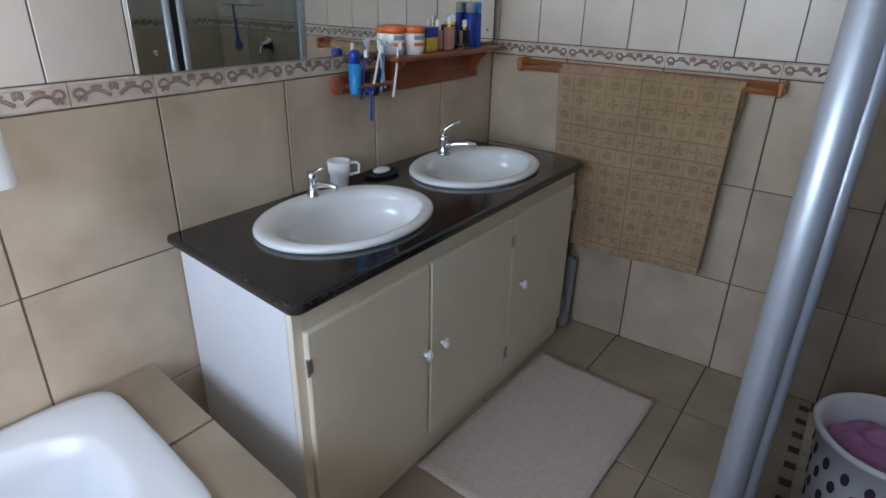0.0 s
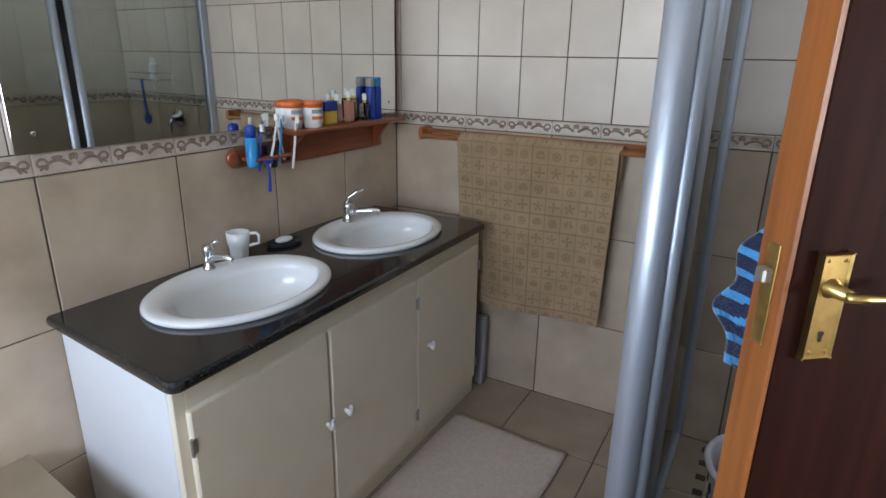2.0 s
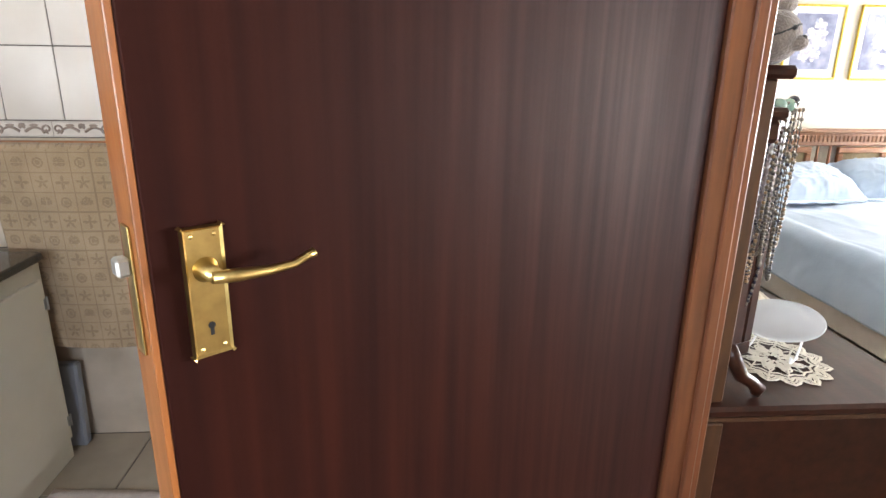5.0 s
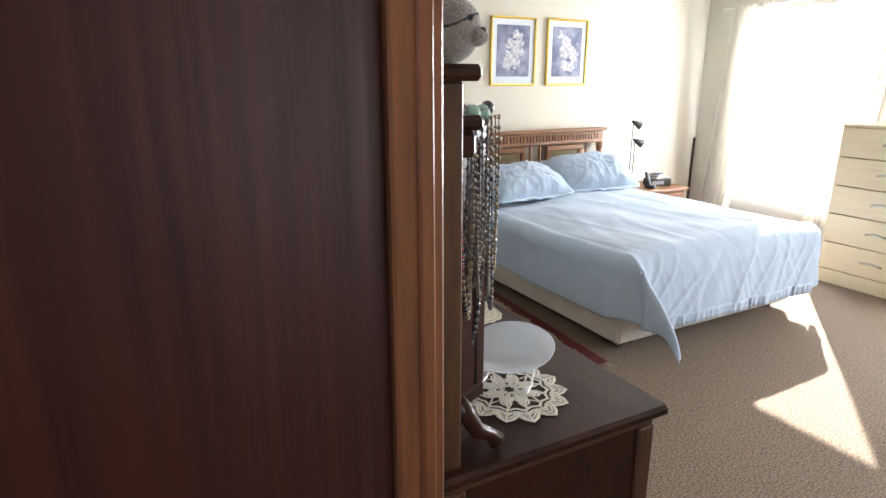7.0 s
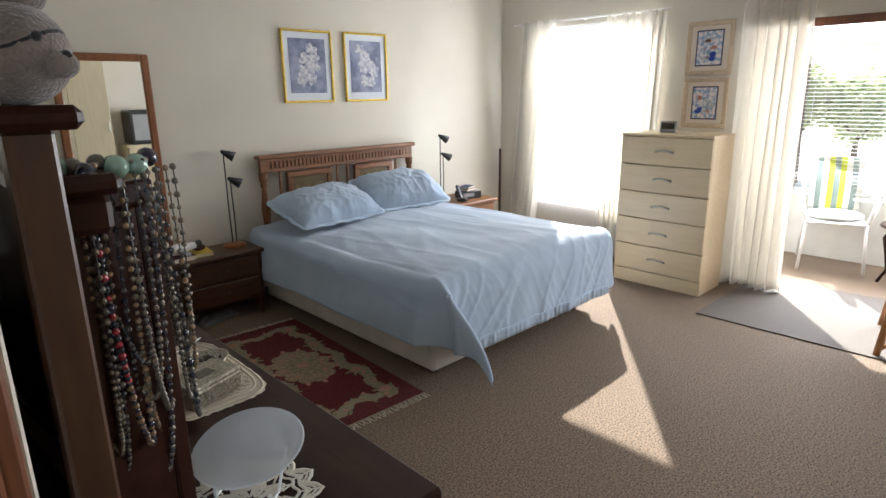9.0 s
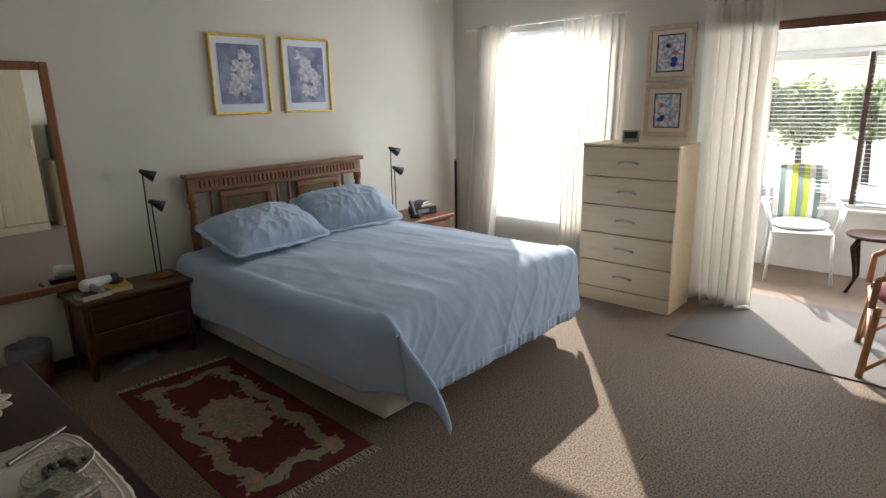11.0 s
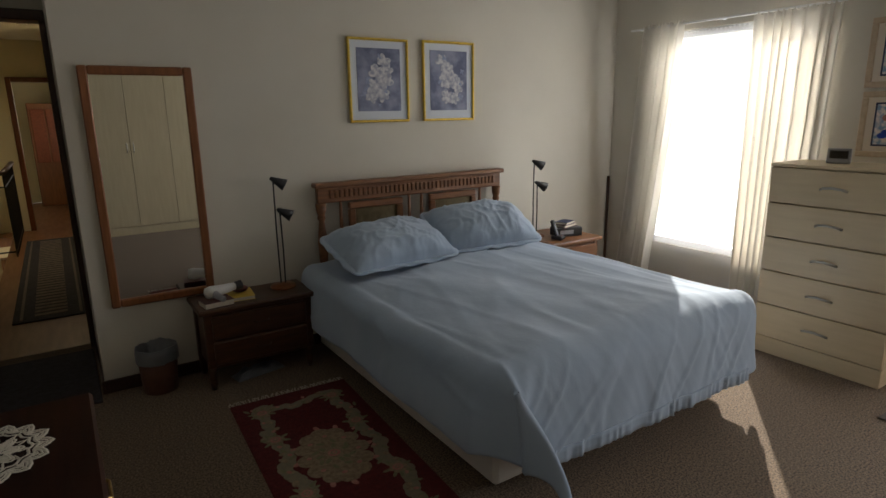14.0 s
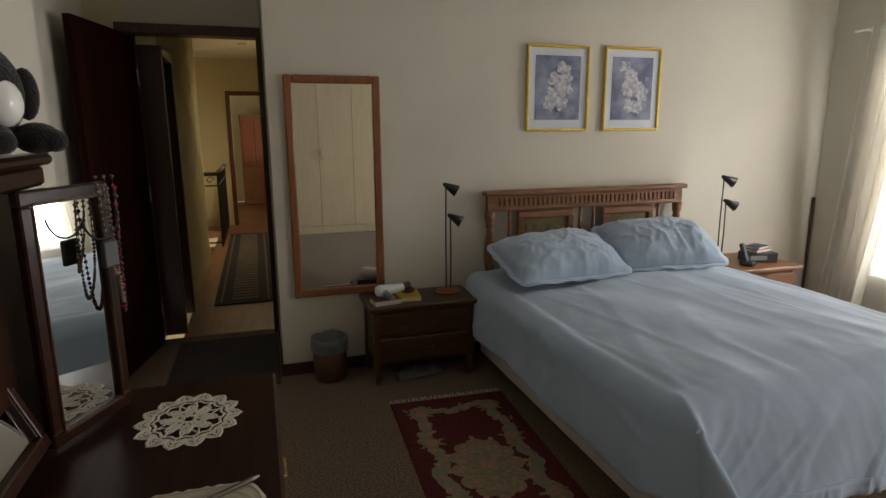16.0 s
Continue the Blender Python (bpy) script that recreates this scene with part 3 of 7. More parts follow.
tile_wall(wall_vanity, lambda u, z: pose(-1.458, u, z, 0, 0, 90), -1.0, 2.60, 0.97, 0.725, lambda p, q, a, b: p > 0.96 and q < 2.5 and b < 2.2)
tile_wall(wall_towel, lambda u, z: pose(u, 2.608, z, 0, 0, 0), -1.45, 0.885, -0.255, -1.222)
tile_wall(wall_between, lambda u, z: pose(0.893, u, z, 0, 0, -90), JY1 + 0.01, 2.60, 2.19, 2.40)
tile_wall(wall_between, lambda u, z: pose(0.893, u, z, 0, 0, -90), -1.0, JY0 - 0.01, 0.06, 0.3)
floor_b = bpy.data.objects["floor_bathroom"]
for p, q in cuts(-1.45, 0.885, -0.265, 0.41, 0.006):
    for r, s in cuts(-1.0, 2.6, 2.22, 0.41, 0.006):
        if not (p > 0.0 and r > 1.3):
            tile_at(floor_b, tile_mesh(q - p, s - r, "tile_floor"), pose((p + q) / 2, (r + s) / 2, -0.008, -90, 0, 0))
# shower floor: pale tiles with small dark squares
for i in range(9):
    for j in range(13):
        x, y = 0.075 + 0.092 * i, 1.35 + 0.095 * j
        tile_at(floor_b, tile_mesh(0.089, 0.092, "shower_floor"), pose(x, y, -0.010, -90, 0, 0))
        tile_at(floor_b, tile_mesh(0.036, 0.036, "mosaic_dark"), pose(x + 0.046, y + 0.0475, -0.0065, -90, 0, 0))

# ---- windows ----
w1 = thing("window_bedroom", 5.775, 0, 0, "white framed bedroom window behind net curtain", "window", kind="structure")
part("window_frame", boxes((-0.03, 0.03, WY0, WY0 + 0.05, WZ0, WZ1), (-0.03, 0.03, WY1 - 0.05, WY1, WZ0, WZ1), (-0.03, 0.03, WY0, WY1, WZ0, WZ0 + 0.05), (-0.03, 0.03, WY0, WY1, WZ1 - 0.05, WZ1), bev=0.004), "white_paint", w1)
pane = part("pane", boxes((-0.003, 0.003, WY0 + 0.05, WY1 - 0.05, WZ0 + 0.05, WZ1 - 0.05)), "winglass", w1)
pane.visible_shadow = False
w2 = thing("window_bathroom", 0, -1.05, 0, "white framed bathroom window", "window", kind="structure")
part("window_frame", boxes((-1.40, -1.35, -0.03, 0.03, 1.05, 2.15), (0.30, 0.35, -0.03, 0.03, 1.05, 2.15), (-1.35, 0.30, -0.03, 0.03, 1.05, 1.10), (-1.35, 0.30, -0.03, 0.03, 2.1, 2.15), (-0.54, -0.50, -0.03, 0.03, 1.10, 2.1), bev=0.004), "white_paint", w2)
for x0, x1 in ((-1.35, -0.54), (-0.50, 0.30)):
    part("pane", boxes((x0, x1, -0.003, 0.003, 1.10, 2.1)), "winglass", w2).visible_shadow = False
w3 = thing("window_sunroom", 7.05, 0, 0, "dark framed sunroom window with dark mullions", "window", kind="structure")
MULL = [-0.4, 0.40, 1.02, 1.68, 2.42, 3.15]
part("window_frame", boxes((-0.03, 0.03, -0.4, 3.15, 0.56, 0.60), (-0.03, 0.03, -0.4, 3.15, 1.80, 1.84), bev=0.004), "white_paint", w3, "white head and sill rails")
for y in MULL:
    part("mullion", boxes((-0.03, 0.03, y - 0.02, y + 0.02, 0.60, 1.80), bev=0.004), "dark_frame", w3)
part("window_sill", boxes((-0.10, -0.035, -0.4, 3.15, 0.545, 0.57), bev=0.004), "sun_wall", w3)
for a, b in zip(MULL, MULL[1:]):
    part("pane", boxes((-0.003, 0.003, a + 0.02, b - 0.02, 0.60, 1.80)), "winglass", w3).visible_shadow = False
opening = thing("door_frame_sunroom", 5.775, 0, 0, "brown timber head and posts of the sunroom opening", "door frame", kind="structure")
part("lintel", boxes((-0.065, 0.06, SY0, SY1, SZ, SZ + 0.058), bev=0.004), "frame_wood", opening)
part("post", boxes((-0.065, 0.06, SY0, SY0 + 0.04, 0, SZ), bev=0.004), "frame_wood", opening)

# venetian blinds in the sunroom
for a, b in ((1.70, 2.40), (1.04, 1.66), (0.42, 1.00), (-0.38, 0.38)):
    vb = thing("venetian_blind", 6.97, 0, 0, "pale aluminium venetian blind with open slats", "blind", group="sunroom blinds")
    part("head_rail", boxes((-0.02, 0.02, a, b, 1.76, 1.80), bev=0.003), "steel", vb)
    n = 34
    me = None
    part("slat_stack", boxes((-0.013, 0.013, a, b, 1.70, 1.712), (-0.013, 0.013, a, b, 1.72, 1.732), (-0.013, 0.013, a, b, 1.74, 1.752)), "steel", vb)
    for k in range(n - 2):
        z = 0.62 + k * 0.0335
        bm = sheet(lambda u, v: Vector((-0.0125 + 0.025 * u, a + (b - a) * v, 0.003 * math.sin(math.pi * u) - 0.004 * (u - 0.5))), 3, 1)
        if me is None:
            sl = part("slat", bm, "white_plastic", vb)
            me = sl.data
        else:
            bm.free()
            sl = new("slat", me)
            sl.parent = vb
        sl.location.z = z
    for y in (a + 0.08, b - 0.08):
        part("cord", tube([(0, y, 0.6), (0, y, 1.77)], 0.0015, 5), "white_plastic", vb)
    part("bottom_rail", boxes((-0.013, 0.013, a, b, 0.595, 0.61), bev=0.003), "steel", vb)

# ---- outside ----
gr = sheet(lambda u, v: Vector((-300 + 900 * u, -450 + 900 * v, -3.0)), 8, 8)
structure("ground", gr, "lawn", "ground around the house, coloured pale for outdoor glare", "ground")


def tree(x, y, h, r, seed):
    rnd = random.Random(seed)
    ob = thing("tree", x, y, -3.0, "leafy green garden tree", "tree", group="garden trees")
    bm = tube([(0, 0, 0), (0.1, 0.05, h * 0.3), (0.0, 0.1, h * 0.6)], [0.18, 0.14, 0.08], 8)
    for k in range(6):
        a = k * 1.1
        bm = tube([(0.05, 0.05, h * 0.35 + 0.1 * k), (r * 0.4 * math.cos(a), r * 0.4 * math.sin(a), h * 0.6), (r * 0.7 * math.cos(a), r * 0.7 * math.sin(a), h * 0.78)], [0.07, 0.05, 0.02], 5, bm=bm)
    part("trunk", bm, "bark", ob)
    verts, faces = [], []
    for k in range(1500):
        d = Vector((rnd.gauss(0, 1), rnd.gauss(0, 1), rnd.gauss(0, 0.8))).normalized() * (r * rnd.uniform(0.45, 1.0))
        c = d + Vector((0, 0, h * 0.72 + 0.4 * noise.noise(d)))
        s = rnd.uniform(0.12, 0.26)
        u = Vector((rnd.gauss(0, 1), rnd.gauss(0, 1), rnd.gauss(0, 1))).normalized()
        w = u.cross(Vector((rnd.gauss(0, 1), rnd.gauss(0, 1), 0.3))).normalized()
        i = len(verts)
        verts += [c - u * s, c + w * s * 0.5, c + u * s, c - w * s * 0.5]
        faces.append((i, i + 1, i + 2, i + 3))
    me = bpy.data.meshes.new("crown")
    me.from_pydata(verts, [], faces)
    me.materials.append(M["leaf"])
    cr = new("crown", me)
    cr.parent = ob


for k, (x, y, h, r) in enumerate([(34 + 2.5 * math.sin(2.3 * q), -9 + 2.3 * q, 5.2 + 0.4 * math.sin(1.7 * q), 1.6 + 0.25 * math.sin(3.1 * q)) for q in range(10)]):
    tree(x, y, h, r, k)

# ---- doors ----


def handle_set(parent, side, plate_h, z):
    """Brass lever handle with a long plate and keyhole; local x along the door from the latch edge, y away from the face."""
    pl = part("handle_plate", boxes((0.027, 0.027 + plate_h * 0.29, side * 0.0, side * 0.006, z - plate_h / 2, z + plate_h / 2), bev=0.002), "brass", parent, "worn brass plate")
    cx = 0.027 + plate_h * 0.145
    bm = moved(lathe([(0.010, 0), (0.010, 0.006), (0.007, 0.010), (0.006, 0.026)], 14), pose(cx, 0, z + plate_h * 0.18, 90 if side < 0 else -90, 0, 0))
    y = side * 0.027
    bm = tube([(cx - 0.004, y, z + plate_h * 0.18), (cx + 0.015, y, z + plate_h * 0.16), (cx + 0.04, y, z + plate_h * 0.14), (cx + 0.062, y, z + plate_h * 0.145), (cx + 0.074, y, z + plate_h * 0.19), (cx + 0.080, y, z + plate_h * 0.205)], [0.0055, 0.0065, 0.0048, 0.004, 0.0042, 0.005], 10, bm=bm, flat=0.8)
    part("lever", bm, "brass", pl, smooth=True)
    part("keyhole", moved(lathe([(0.0028, 0), (0.0028, 0.0008)], 10, bm=boxes((-0.0014, 0.0014, -0.008, 0.0, 0, 0.0008))), pose(cx, side * 0.0062, z - plate_h * 0.26, 90 if side < 0 else -90, 0, 0)), "black", pl)
    bm = None
    for sx in (-1, 1):
        for sz in (-1, 1):
            bm = ball((cx + sx * plate_h * 0.085, side * 0.006, z + sz * plate_h * 0.44), 0.002, bm, 6)
    part("screws", bm, "brass", pl)


hx, hy, lx, ly = 0.912, 1.378, 0.193, 0.786
ang = math.degrees(math.atan2(hy - ly, hx - lx))
dw = math.hypot(hx - lx, hy - ly)
d1 = thing("door_bathroom", lx, ly, 0.0, "dark red-brown veneered flush door standing ajar", "door", rz=ang, kind="structure")
part("door_leaf", boxes((0.005, dw - 0.01, 0.0, 0.040, 0.008, 2.03), bev=0.0015), "door_wood", d1)
part("edge_strip", boxes((-0.001, 0.0045, 0.0005, 0.0395, 0.008, 2.03), bev=0.0008), "edge_wood", d1, "orange varnished bare edge")
lk = part("lock_plate", boxes((-0.003, -0.0012, 0.012, 0.028, 1.275, 1.375), bev=0.0006), "brass", d1)
part("latch", boxes((-0.013, -0.0028, 0.013, 0.027, 1.338, 1.352), bev=0.002), "steel", lk)
handle_set(d1, -1, 0.102, 1.320)
ha, hb = (0.875, 5.655), (0.715, 4.93)
ang2 = math.degrees(math.atan2(hb[1] - ha[1], hb[0] - ha[0]))
d2 = thing("door_hall", ha[0], ha[1], 0.0, "dark red hall door standing wide open", "door", rz=ang2, kind="structure")
part("door_leaf", boxes((0.0, 0.745, -0.02, 0.02, 0.008, 2.05), bev=0.0015), "door_wood", d2)
for z in (0.25, 1.05, 1.8):
    part("hinge", tube([(0.0, 0.024, z - 0.05), (0.0, 0.024, z + 0.05)], 0.006, 8), "steel", d2)
part("lock_plate", boxes((0.7455, 0.7475, -0.012, 0.012, 0.98, 1.12)), "steel", d2)

# ---- bathroom: vanity unit ----
VF, VY0, VY1 = -0.918, 0.905, 2.455
van = thing("vanity_cabinet", -1.45, VY0, 0.0, "cream painted vanity cabinet with three doors and white side", "cabinet")


def vpart(name, bm, m, label="", parent=None, smooth=False):
    return part(name, moved(bm, Matrix.Translation((1.45, -VY0, 0))) if parent is None else bm, m, parent or van, label, smooth)


bm = boxes((-1.445, VF - 0.022, VY0, VY0 + 0.018, 0.0, 0.828), bev=0.002)
for v in bm.verts:
    v.co.y += 0.10 * (VF - 0.022 - v.co.x)
vpart("side_panel", bm, "white_paint", "white side panel")
vpart("side_panel", boxes((-1.445, VF - 0.022, VY1 - 0.018, VY1, 0.0, 0.828), bev=0.002), "cream_paint")
vpart("back_panel", boxes((-1.448, -1.442, VY0 + 0.08, VY1 - 0.02, 0.0, 0.828)), "cream_paint")
vpart("face_frame", boxes((VF - 0.02, VF, VY0, VY0 + 0.032, 0.085, 0.828), (VF - 0.02, VF, VY1 - 0.035, VY1, 0.085, 0.828), (VF - 0.02, VF, VY0 + 0.032, VY1 - 0.035, 0.745, 0.828), (VF - 0.02, VF, 1.40, 1.425, 0.085, 0.745), (VF - 0.02, VF, 1.90, 1.92, 0.085, 0.745), (VF - 0.02, VF, VY0 + 0.032, VY1 - 0.035, 0.085, 0.12), bev=0.002), "cream_paint")
vpart("plinth", boxes((VF - 0.028, VF - 0.006, VY0 + 0.004, VY1 - 0.004, 0.0, 0.085), bev=0.002), "cream_paint")
for (a, b), knob_y, hinge_y in (((0.930, 1.408), 1.385, 0.934), ((1.420, 1.908), 1.475, 1.904), ((1.917, 2.420), 1.995, 2.416)):
    dr = vpart("door", boxes((VF + 0.001, VF + 0.019, a, b, 0.105, 0.752), bev=0.004), "cream_paint")
    bm = moved(lathe([(0.006, 0), (0.005, 0.010), (0.013, 0.017), (0.015, 0.024), (0.011, 0.030), (0.004, 0.032)], 14), pose(VF + 0.019 + 1.45, knob_y - VY0, 0.452, 0, 90, 0))
    for sy in (-1, 1):
        bm = ball((VF + 0.036 + 1.45, knob_y - VY0 + sy * 0.010, 0.460), 0.009, bm, 8)
    part("knob", bm, "white_plastic", dr, "white trefoil knob", True)
    for z in (0.18, 0.66):
        part("hinge_knuckle", tube([(VF + 0.022 + 1.45, hinge_y + (-0.010 if hinge_y < 1.2 else 0.010) - VY0, z - 0.024), (VF + 0.022 + 1.45, hinge_y + (-0.010 if hinge_y < 1.2 else 0.010) - VY0, z + 0.024)], 0.0045, 8), "steel", dr)
        part("hinge", boxes((VF + 0.019 + 1.45, VF + 0.022 + 1.45, hinge_y - 0.006 - VY0, hinge_y + 0.006 - VY0, z - 0.02, z + 0.02), bev=0.001), "steel", dr)
bm = box(-1.4495, -0.862, 0.868, 2.418, 0.83, 0.86)
vert = [e for e in bm.edges if abs(e.verts[0].co.z - e.verts[1].co.z) > 0.01 and e.verts[0].co.x > -1]
bmesh.ops.bevel(bm, geom=vert, offset=0.035, segments=6, affect="EDGES", profile=0.5)
top = [e for e in bm.edges if abs(e.verts[0].co.z - e.verts[1].co.z) < 1e-4 and max(e.verts[0].co.x, e.verts[1].co.x) > -1.448]
bmesh.ops.bevel(bm, geom=top, offset=0.012, segments=4, affect="EDGES", profile=0.5)
for v in bm.verts:
    if v.co.y < 1.0:
        v.co.y += 0.10 * (-0.862 - v.co.x)
worktop = single("worktop", bm, "granite", "polished black granite vanity top with rounded edge", "worktop", smooth=False)


def basin(y):
    ob = thing("wash_basin", -1.160, y, 0.86, "white oval drop-in ceramic wash basin", "basin", group="vanity basins")
    seg = 48
    bm = bmesh.new()
    rows = []
    for r, z in [(0.93, -0.002), (0.985, 0.001), (1.0, 0.008), (0.99, 0.015), (0.955, 0.0195), (0.90, 0.020), (0.86, 0.017)]:
        rows.append([bm.verts.new((0.232 * r * math.cos(2 * math.pi * i / seg), 0.300 * r * math.sin(2 * math.pi * i / seg), z)) for i in range(seg)])
    for k in range(11):
        f = k / 10
        rx, ry = 0.160 * (1 - 0.88 * f ** 2.6), 0.238 * (1 - 0.90 * f ** 2.6)
        z = 0.014 - 0.135 * math.sin(f * math.pi / 2) ** 0.9
        rows.append([bm.verts.new((0.034 - 0.01 * f + rx * math.cos(2 * math.pi * i / seg), ry * math.sin(2 * math.pi * i / seg), z)) for i in range(seg)])
    for a, b in zip(rows, rows[1:]):
        for i in range(seg):
            bm.faces.new((a[i], a[(i + 1) % seg], b[(i + 1) % seg], b[i]))
    bm.faces.new(rows[-1])
    part("bowl", bm, "ceramic", ob, smooth=True)
    part("waste", moved(lathe([(0.021, 0), (0.021, 0.003), (0.012, 0.004)], 18), pose(0.024, 0, -0.1195)), "chrome", ob)
    return ob


for cy in (1.340, 2.042):
    basin(cy)


def cut_holes(ob, spots):
    """Opens the worktop under the bowls."""
    me = ob.data
    for cy in spots:
        tool = new("cutter", bpy.data.meshes.new("cutter"))
        b2 = lathe([(1.0, 0.78), (1.0, 0.90)], 40, 0.205, 0.262)
        moved(b2, Matrix.Translation((-1.150, cy, 0)))
        bmesh.ops.recalc_face_normals(b2, faces=b2.faces)
        b2.to_mesh(tool.data)
        b2.free()
        md = ob.modifiers.new("hole", "BOOLEAN")
        md.object, md.operation, md.solver = tool, "DIFFERENCE", "EXACT"
        bpy.context.view_layer.update()
        dg = bpy.context.evaluated_depsgraph_get()
        done = bpy.data.meshes.new_from_object(ob.evaluated_get(dg))
        ob.modifiers.clear()
        ob.data = done
        bpy.data.objects.remove(tool)


cut_holes(worktop, (1.340, 2.042))


def tap(x, y, turn, s=1.0):
    ob = thing("basin_mixer_tap", x, y, 0.878, "chrome single lever basin mixer tap", "tap", rz=turn, group="vanity taps")
    part("tap_body", lathe([(0.024 * s, 0), (0.024 * s, 0.006), (0.019 * s, 0.012), (0.018 * s, 0.05), (0.021 * s, 0.060), (0.021 * s, 0.074), (0.014 * s, 0.082)], 20), "chrome", ob, smooth=True)
    part("spout", tube([(0.0, 0, 0.030), (0.04 * s, 0, 0.046), (0.085 * s, 0, 0.050), (0.112 * s, 0, 0.046), (0.115 * s, 0, 0.034)], [0.016 * s, 0.014 * s, 0.012 * s, 0.011 * s, 0.010 * s], 12), "chrome", ob, smooth=True)
    part("lever", tube([(-0.010 * s, 0, 0.074), (0.006 * s, 0, 0.094 * s), (0.030 * s, 0, 0.112 * s), (0.058 * s, 0, 0.124 * s)], [0.015 * s, 0.012 * s, 0.009 * s, 0.008 * s], 12, flat=0.6), "chrome", ob, smooth=True)


tap(-1.345, 1.372, 8, 0.82)
tap(-1.330, 2.062, 25, 1.12)
mug = thing("mug", -1.405, 1.548, 0.861, "white plastic stacking mug with a handle", "mug", rz=-45)
part("cup", lathe([(0.030, 0), (0.031, 0.004), (0.033, 0.040), (0.037, 0.046), (0.040, 0.088), (0.037, 0.088), (0.034, 0.05), (0.028, 0.006)], 24), "white_plastic", mug, smooth=True)
part("handle", tube([(0.0, 0.034, 0.080), (0.0, 0.062, 0.080), (0.0, 0.070, 0.070), (0.0, 0.068, 0.044), (0.0, 0.034, 0.036)], 0.0052, 8), "white_plastic", mug)
sd = thing("soap_dish", -1.375, 1.735, 0.861, "dark soap dish holding white soap", "soap dish", rz=80)
part("dish", lathe([(0.05, 0), (0.056, 0.004), (0.062, 0.012), (0.058, 0.012), (0.048, 0.005)], 22, 1.2, 0.8), "black_plastic", sd, smooth=True)
soap = single("soap_bar", ball((0, 0, 0), 0.03, None, 14, 0, (1.25, 0.75, 0.38)), "white_plastic", "white oval soap bar in the dark dish", "soap", at=pose(-1.375, 1.735, 0.878, 0, 0, 80), smooth=True)

# mirror over the vanity
mr = thing("wall_mirror", -1.447, 0.932, 1.287, "large frameless bathroom mirror fixed with round screws", "mirror", rz=-1.3)
part("mirror_glass", boxes((0.0, 0.005, 0.0, 1.593, 0.0, 0.90), bev=0.001), "mirror", mr)
for y, z in ((0.05, 0.05), (1.545, 0.05), (0.05, 0.85), (1.545, 0.85)):
    part("screw_cap", moved(lathe([(0.006, 0), (0.006, 0.002), (0.003, 0.004)], 12), pose(0.005, y, z, 0, 90, 0)), "chrome", mr)

# shelf with toothbrush holder
sh = thing("wall_shelf", -1.4495, 1.592, 1.112, "glossy cherry wood bathroom shelf with toothbrush holder", "shelf")
part("back_board", boxes((0.0, 0.016, 0.225, 0.86, 0.03, 0.145), bev=0.004), "red_wood", sh)
part("shelf_board", boxes((0.0, 0.125, 0.19, 0.90, 0.145, 0.163), bev=0.005), "red_wood", sh)
for y in (0.245, 0.80):
    bm = sheet(lambda u, v: Vector((0.016 + 0.095 * u * (0.25 + 0.75 * v ** 1.8), y + 0.0, 0.045 + 0.10 * v)), 8, 8)
    thick(part("bracket", bm, "red_wood", sh), 0.018)
part("holder_board", boxes((0.0, 0.014, 0.0, 0.225, 0.045, 0.115), bev=0.006, ), "red_wood", sh)
hold = boxes((0.014, 0.088, 0.025, 0.215, 0.068, 0.082), bev=0.006)
part("holder_ring", hold, "red_wood", sh)
bm = ball((0.008, 0.0, 0.08), 0.034, None, 12, 0, (0.45, 0.9, 1.0))
part("rosette", bm, "red_wood", sh, smooth=True)


def brush(x, y, z, col, tilt, turn, l=0.17):
    ob = thing("toothbrush", x, y, z, "plastic toothbrush in the wooden holder", "toothbrush", rz=turn, group="toothbrushes")
    bm = tube([(0, 0, -l * 0.45), (tilt * 0.04, 0, 0), (tilt * 0.075, 0, l * 0.5)], [0.005, 0.0045, 0.0032], 8)
    part("handle", bm, col, ob)
    part("bristles", boxes((tilt * 0.075 - 0.004, tilt * 0.075 + 0.009, -0.005, 0.005, l * 0.36, l * 0.5), bev=0.001), "white_plastic", ob)


brush(-1.385, 1.650, 1.222, "blue", 0.3, 10)
brush(-1.375, 1.690, 1.232, "white_plastic", 0.5, 60)
brush(-1.370, 1.735, 1.242, "cyan", 0.4, 100)
brush(-1.365, 1.795, 1.227, "white_plastic", 0.3, 40, 0.2)
brush(-1.380, 1.770, 1.247, "white_plastic", -0.3, 40)
tp = thing("toothpaste_tube", -1.385, 1.625, 1.165, "bright blue upright toothpaste pump", "toothpaste")
part("tube", lathe([(0.017, 0.0), (0.020, 0.01), (0.021, 0.10)], 16), "cyan", tp, smooth=True)
part("cap", lathe([(0.018, 0.10), (0.018, 0.135), (0.010, 0.142)], 16), "blue", tp, smooth=True)
rz1 = thing("razor", -1.355, 1.665, 1.075, "blue disposable razor hanging in the holder", "razor")
part("handle", tube([(0, 0, 0), (0.003, 0.0, 0.05), (0.0, 0, 0.10)], [0.006, 0.005, 0.004], 8), "blue", rz1)
part("head", boxes((-0.006, 0.008, -0.02, 0.02, 0.098, 0.112), bev=0.003), "blue", rz1)
cup = single("holder_cup", lathe([(0.024, 0.0), (0.027, 0.075), (0.024, 0.075), (0.021, 0.004)], 18), "black_plastic", "dark plastic cup in the toothbrush holder", "cup", at=pose(-1.398, 1.72, 1.15))


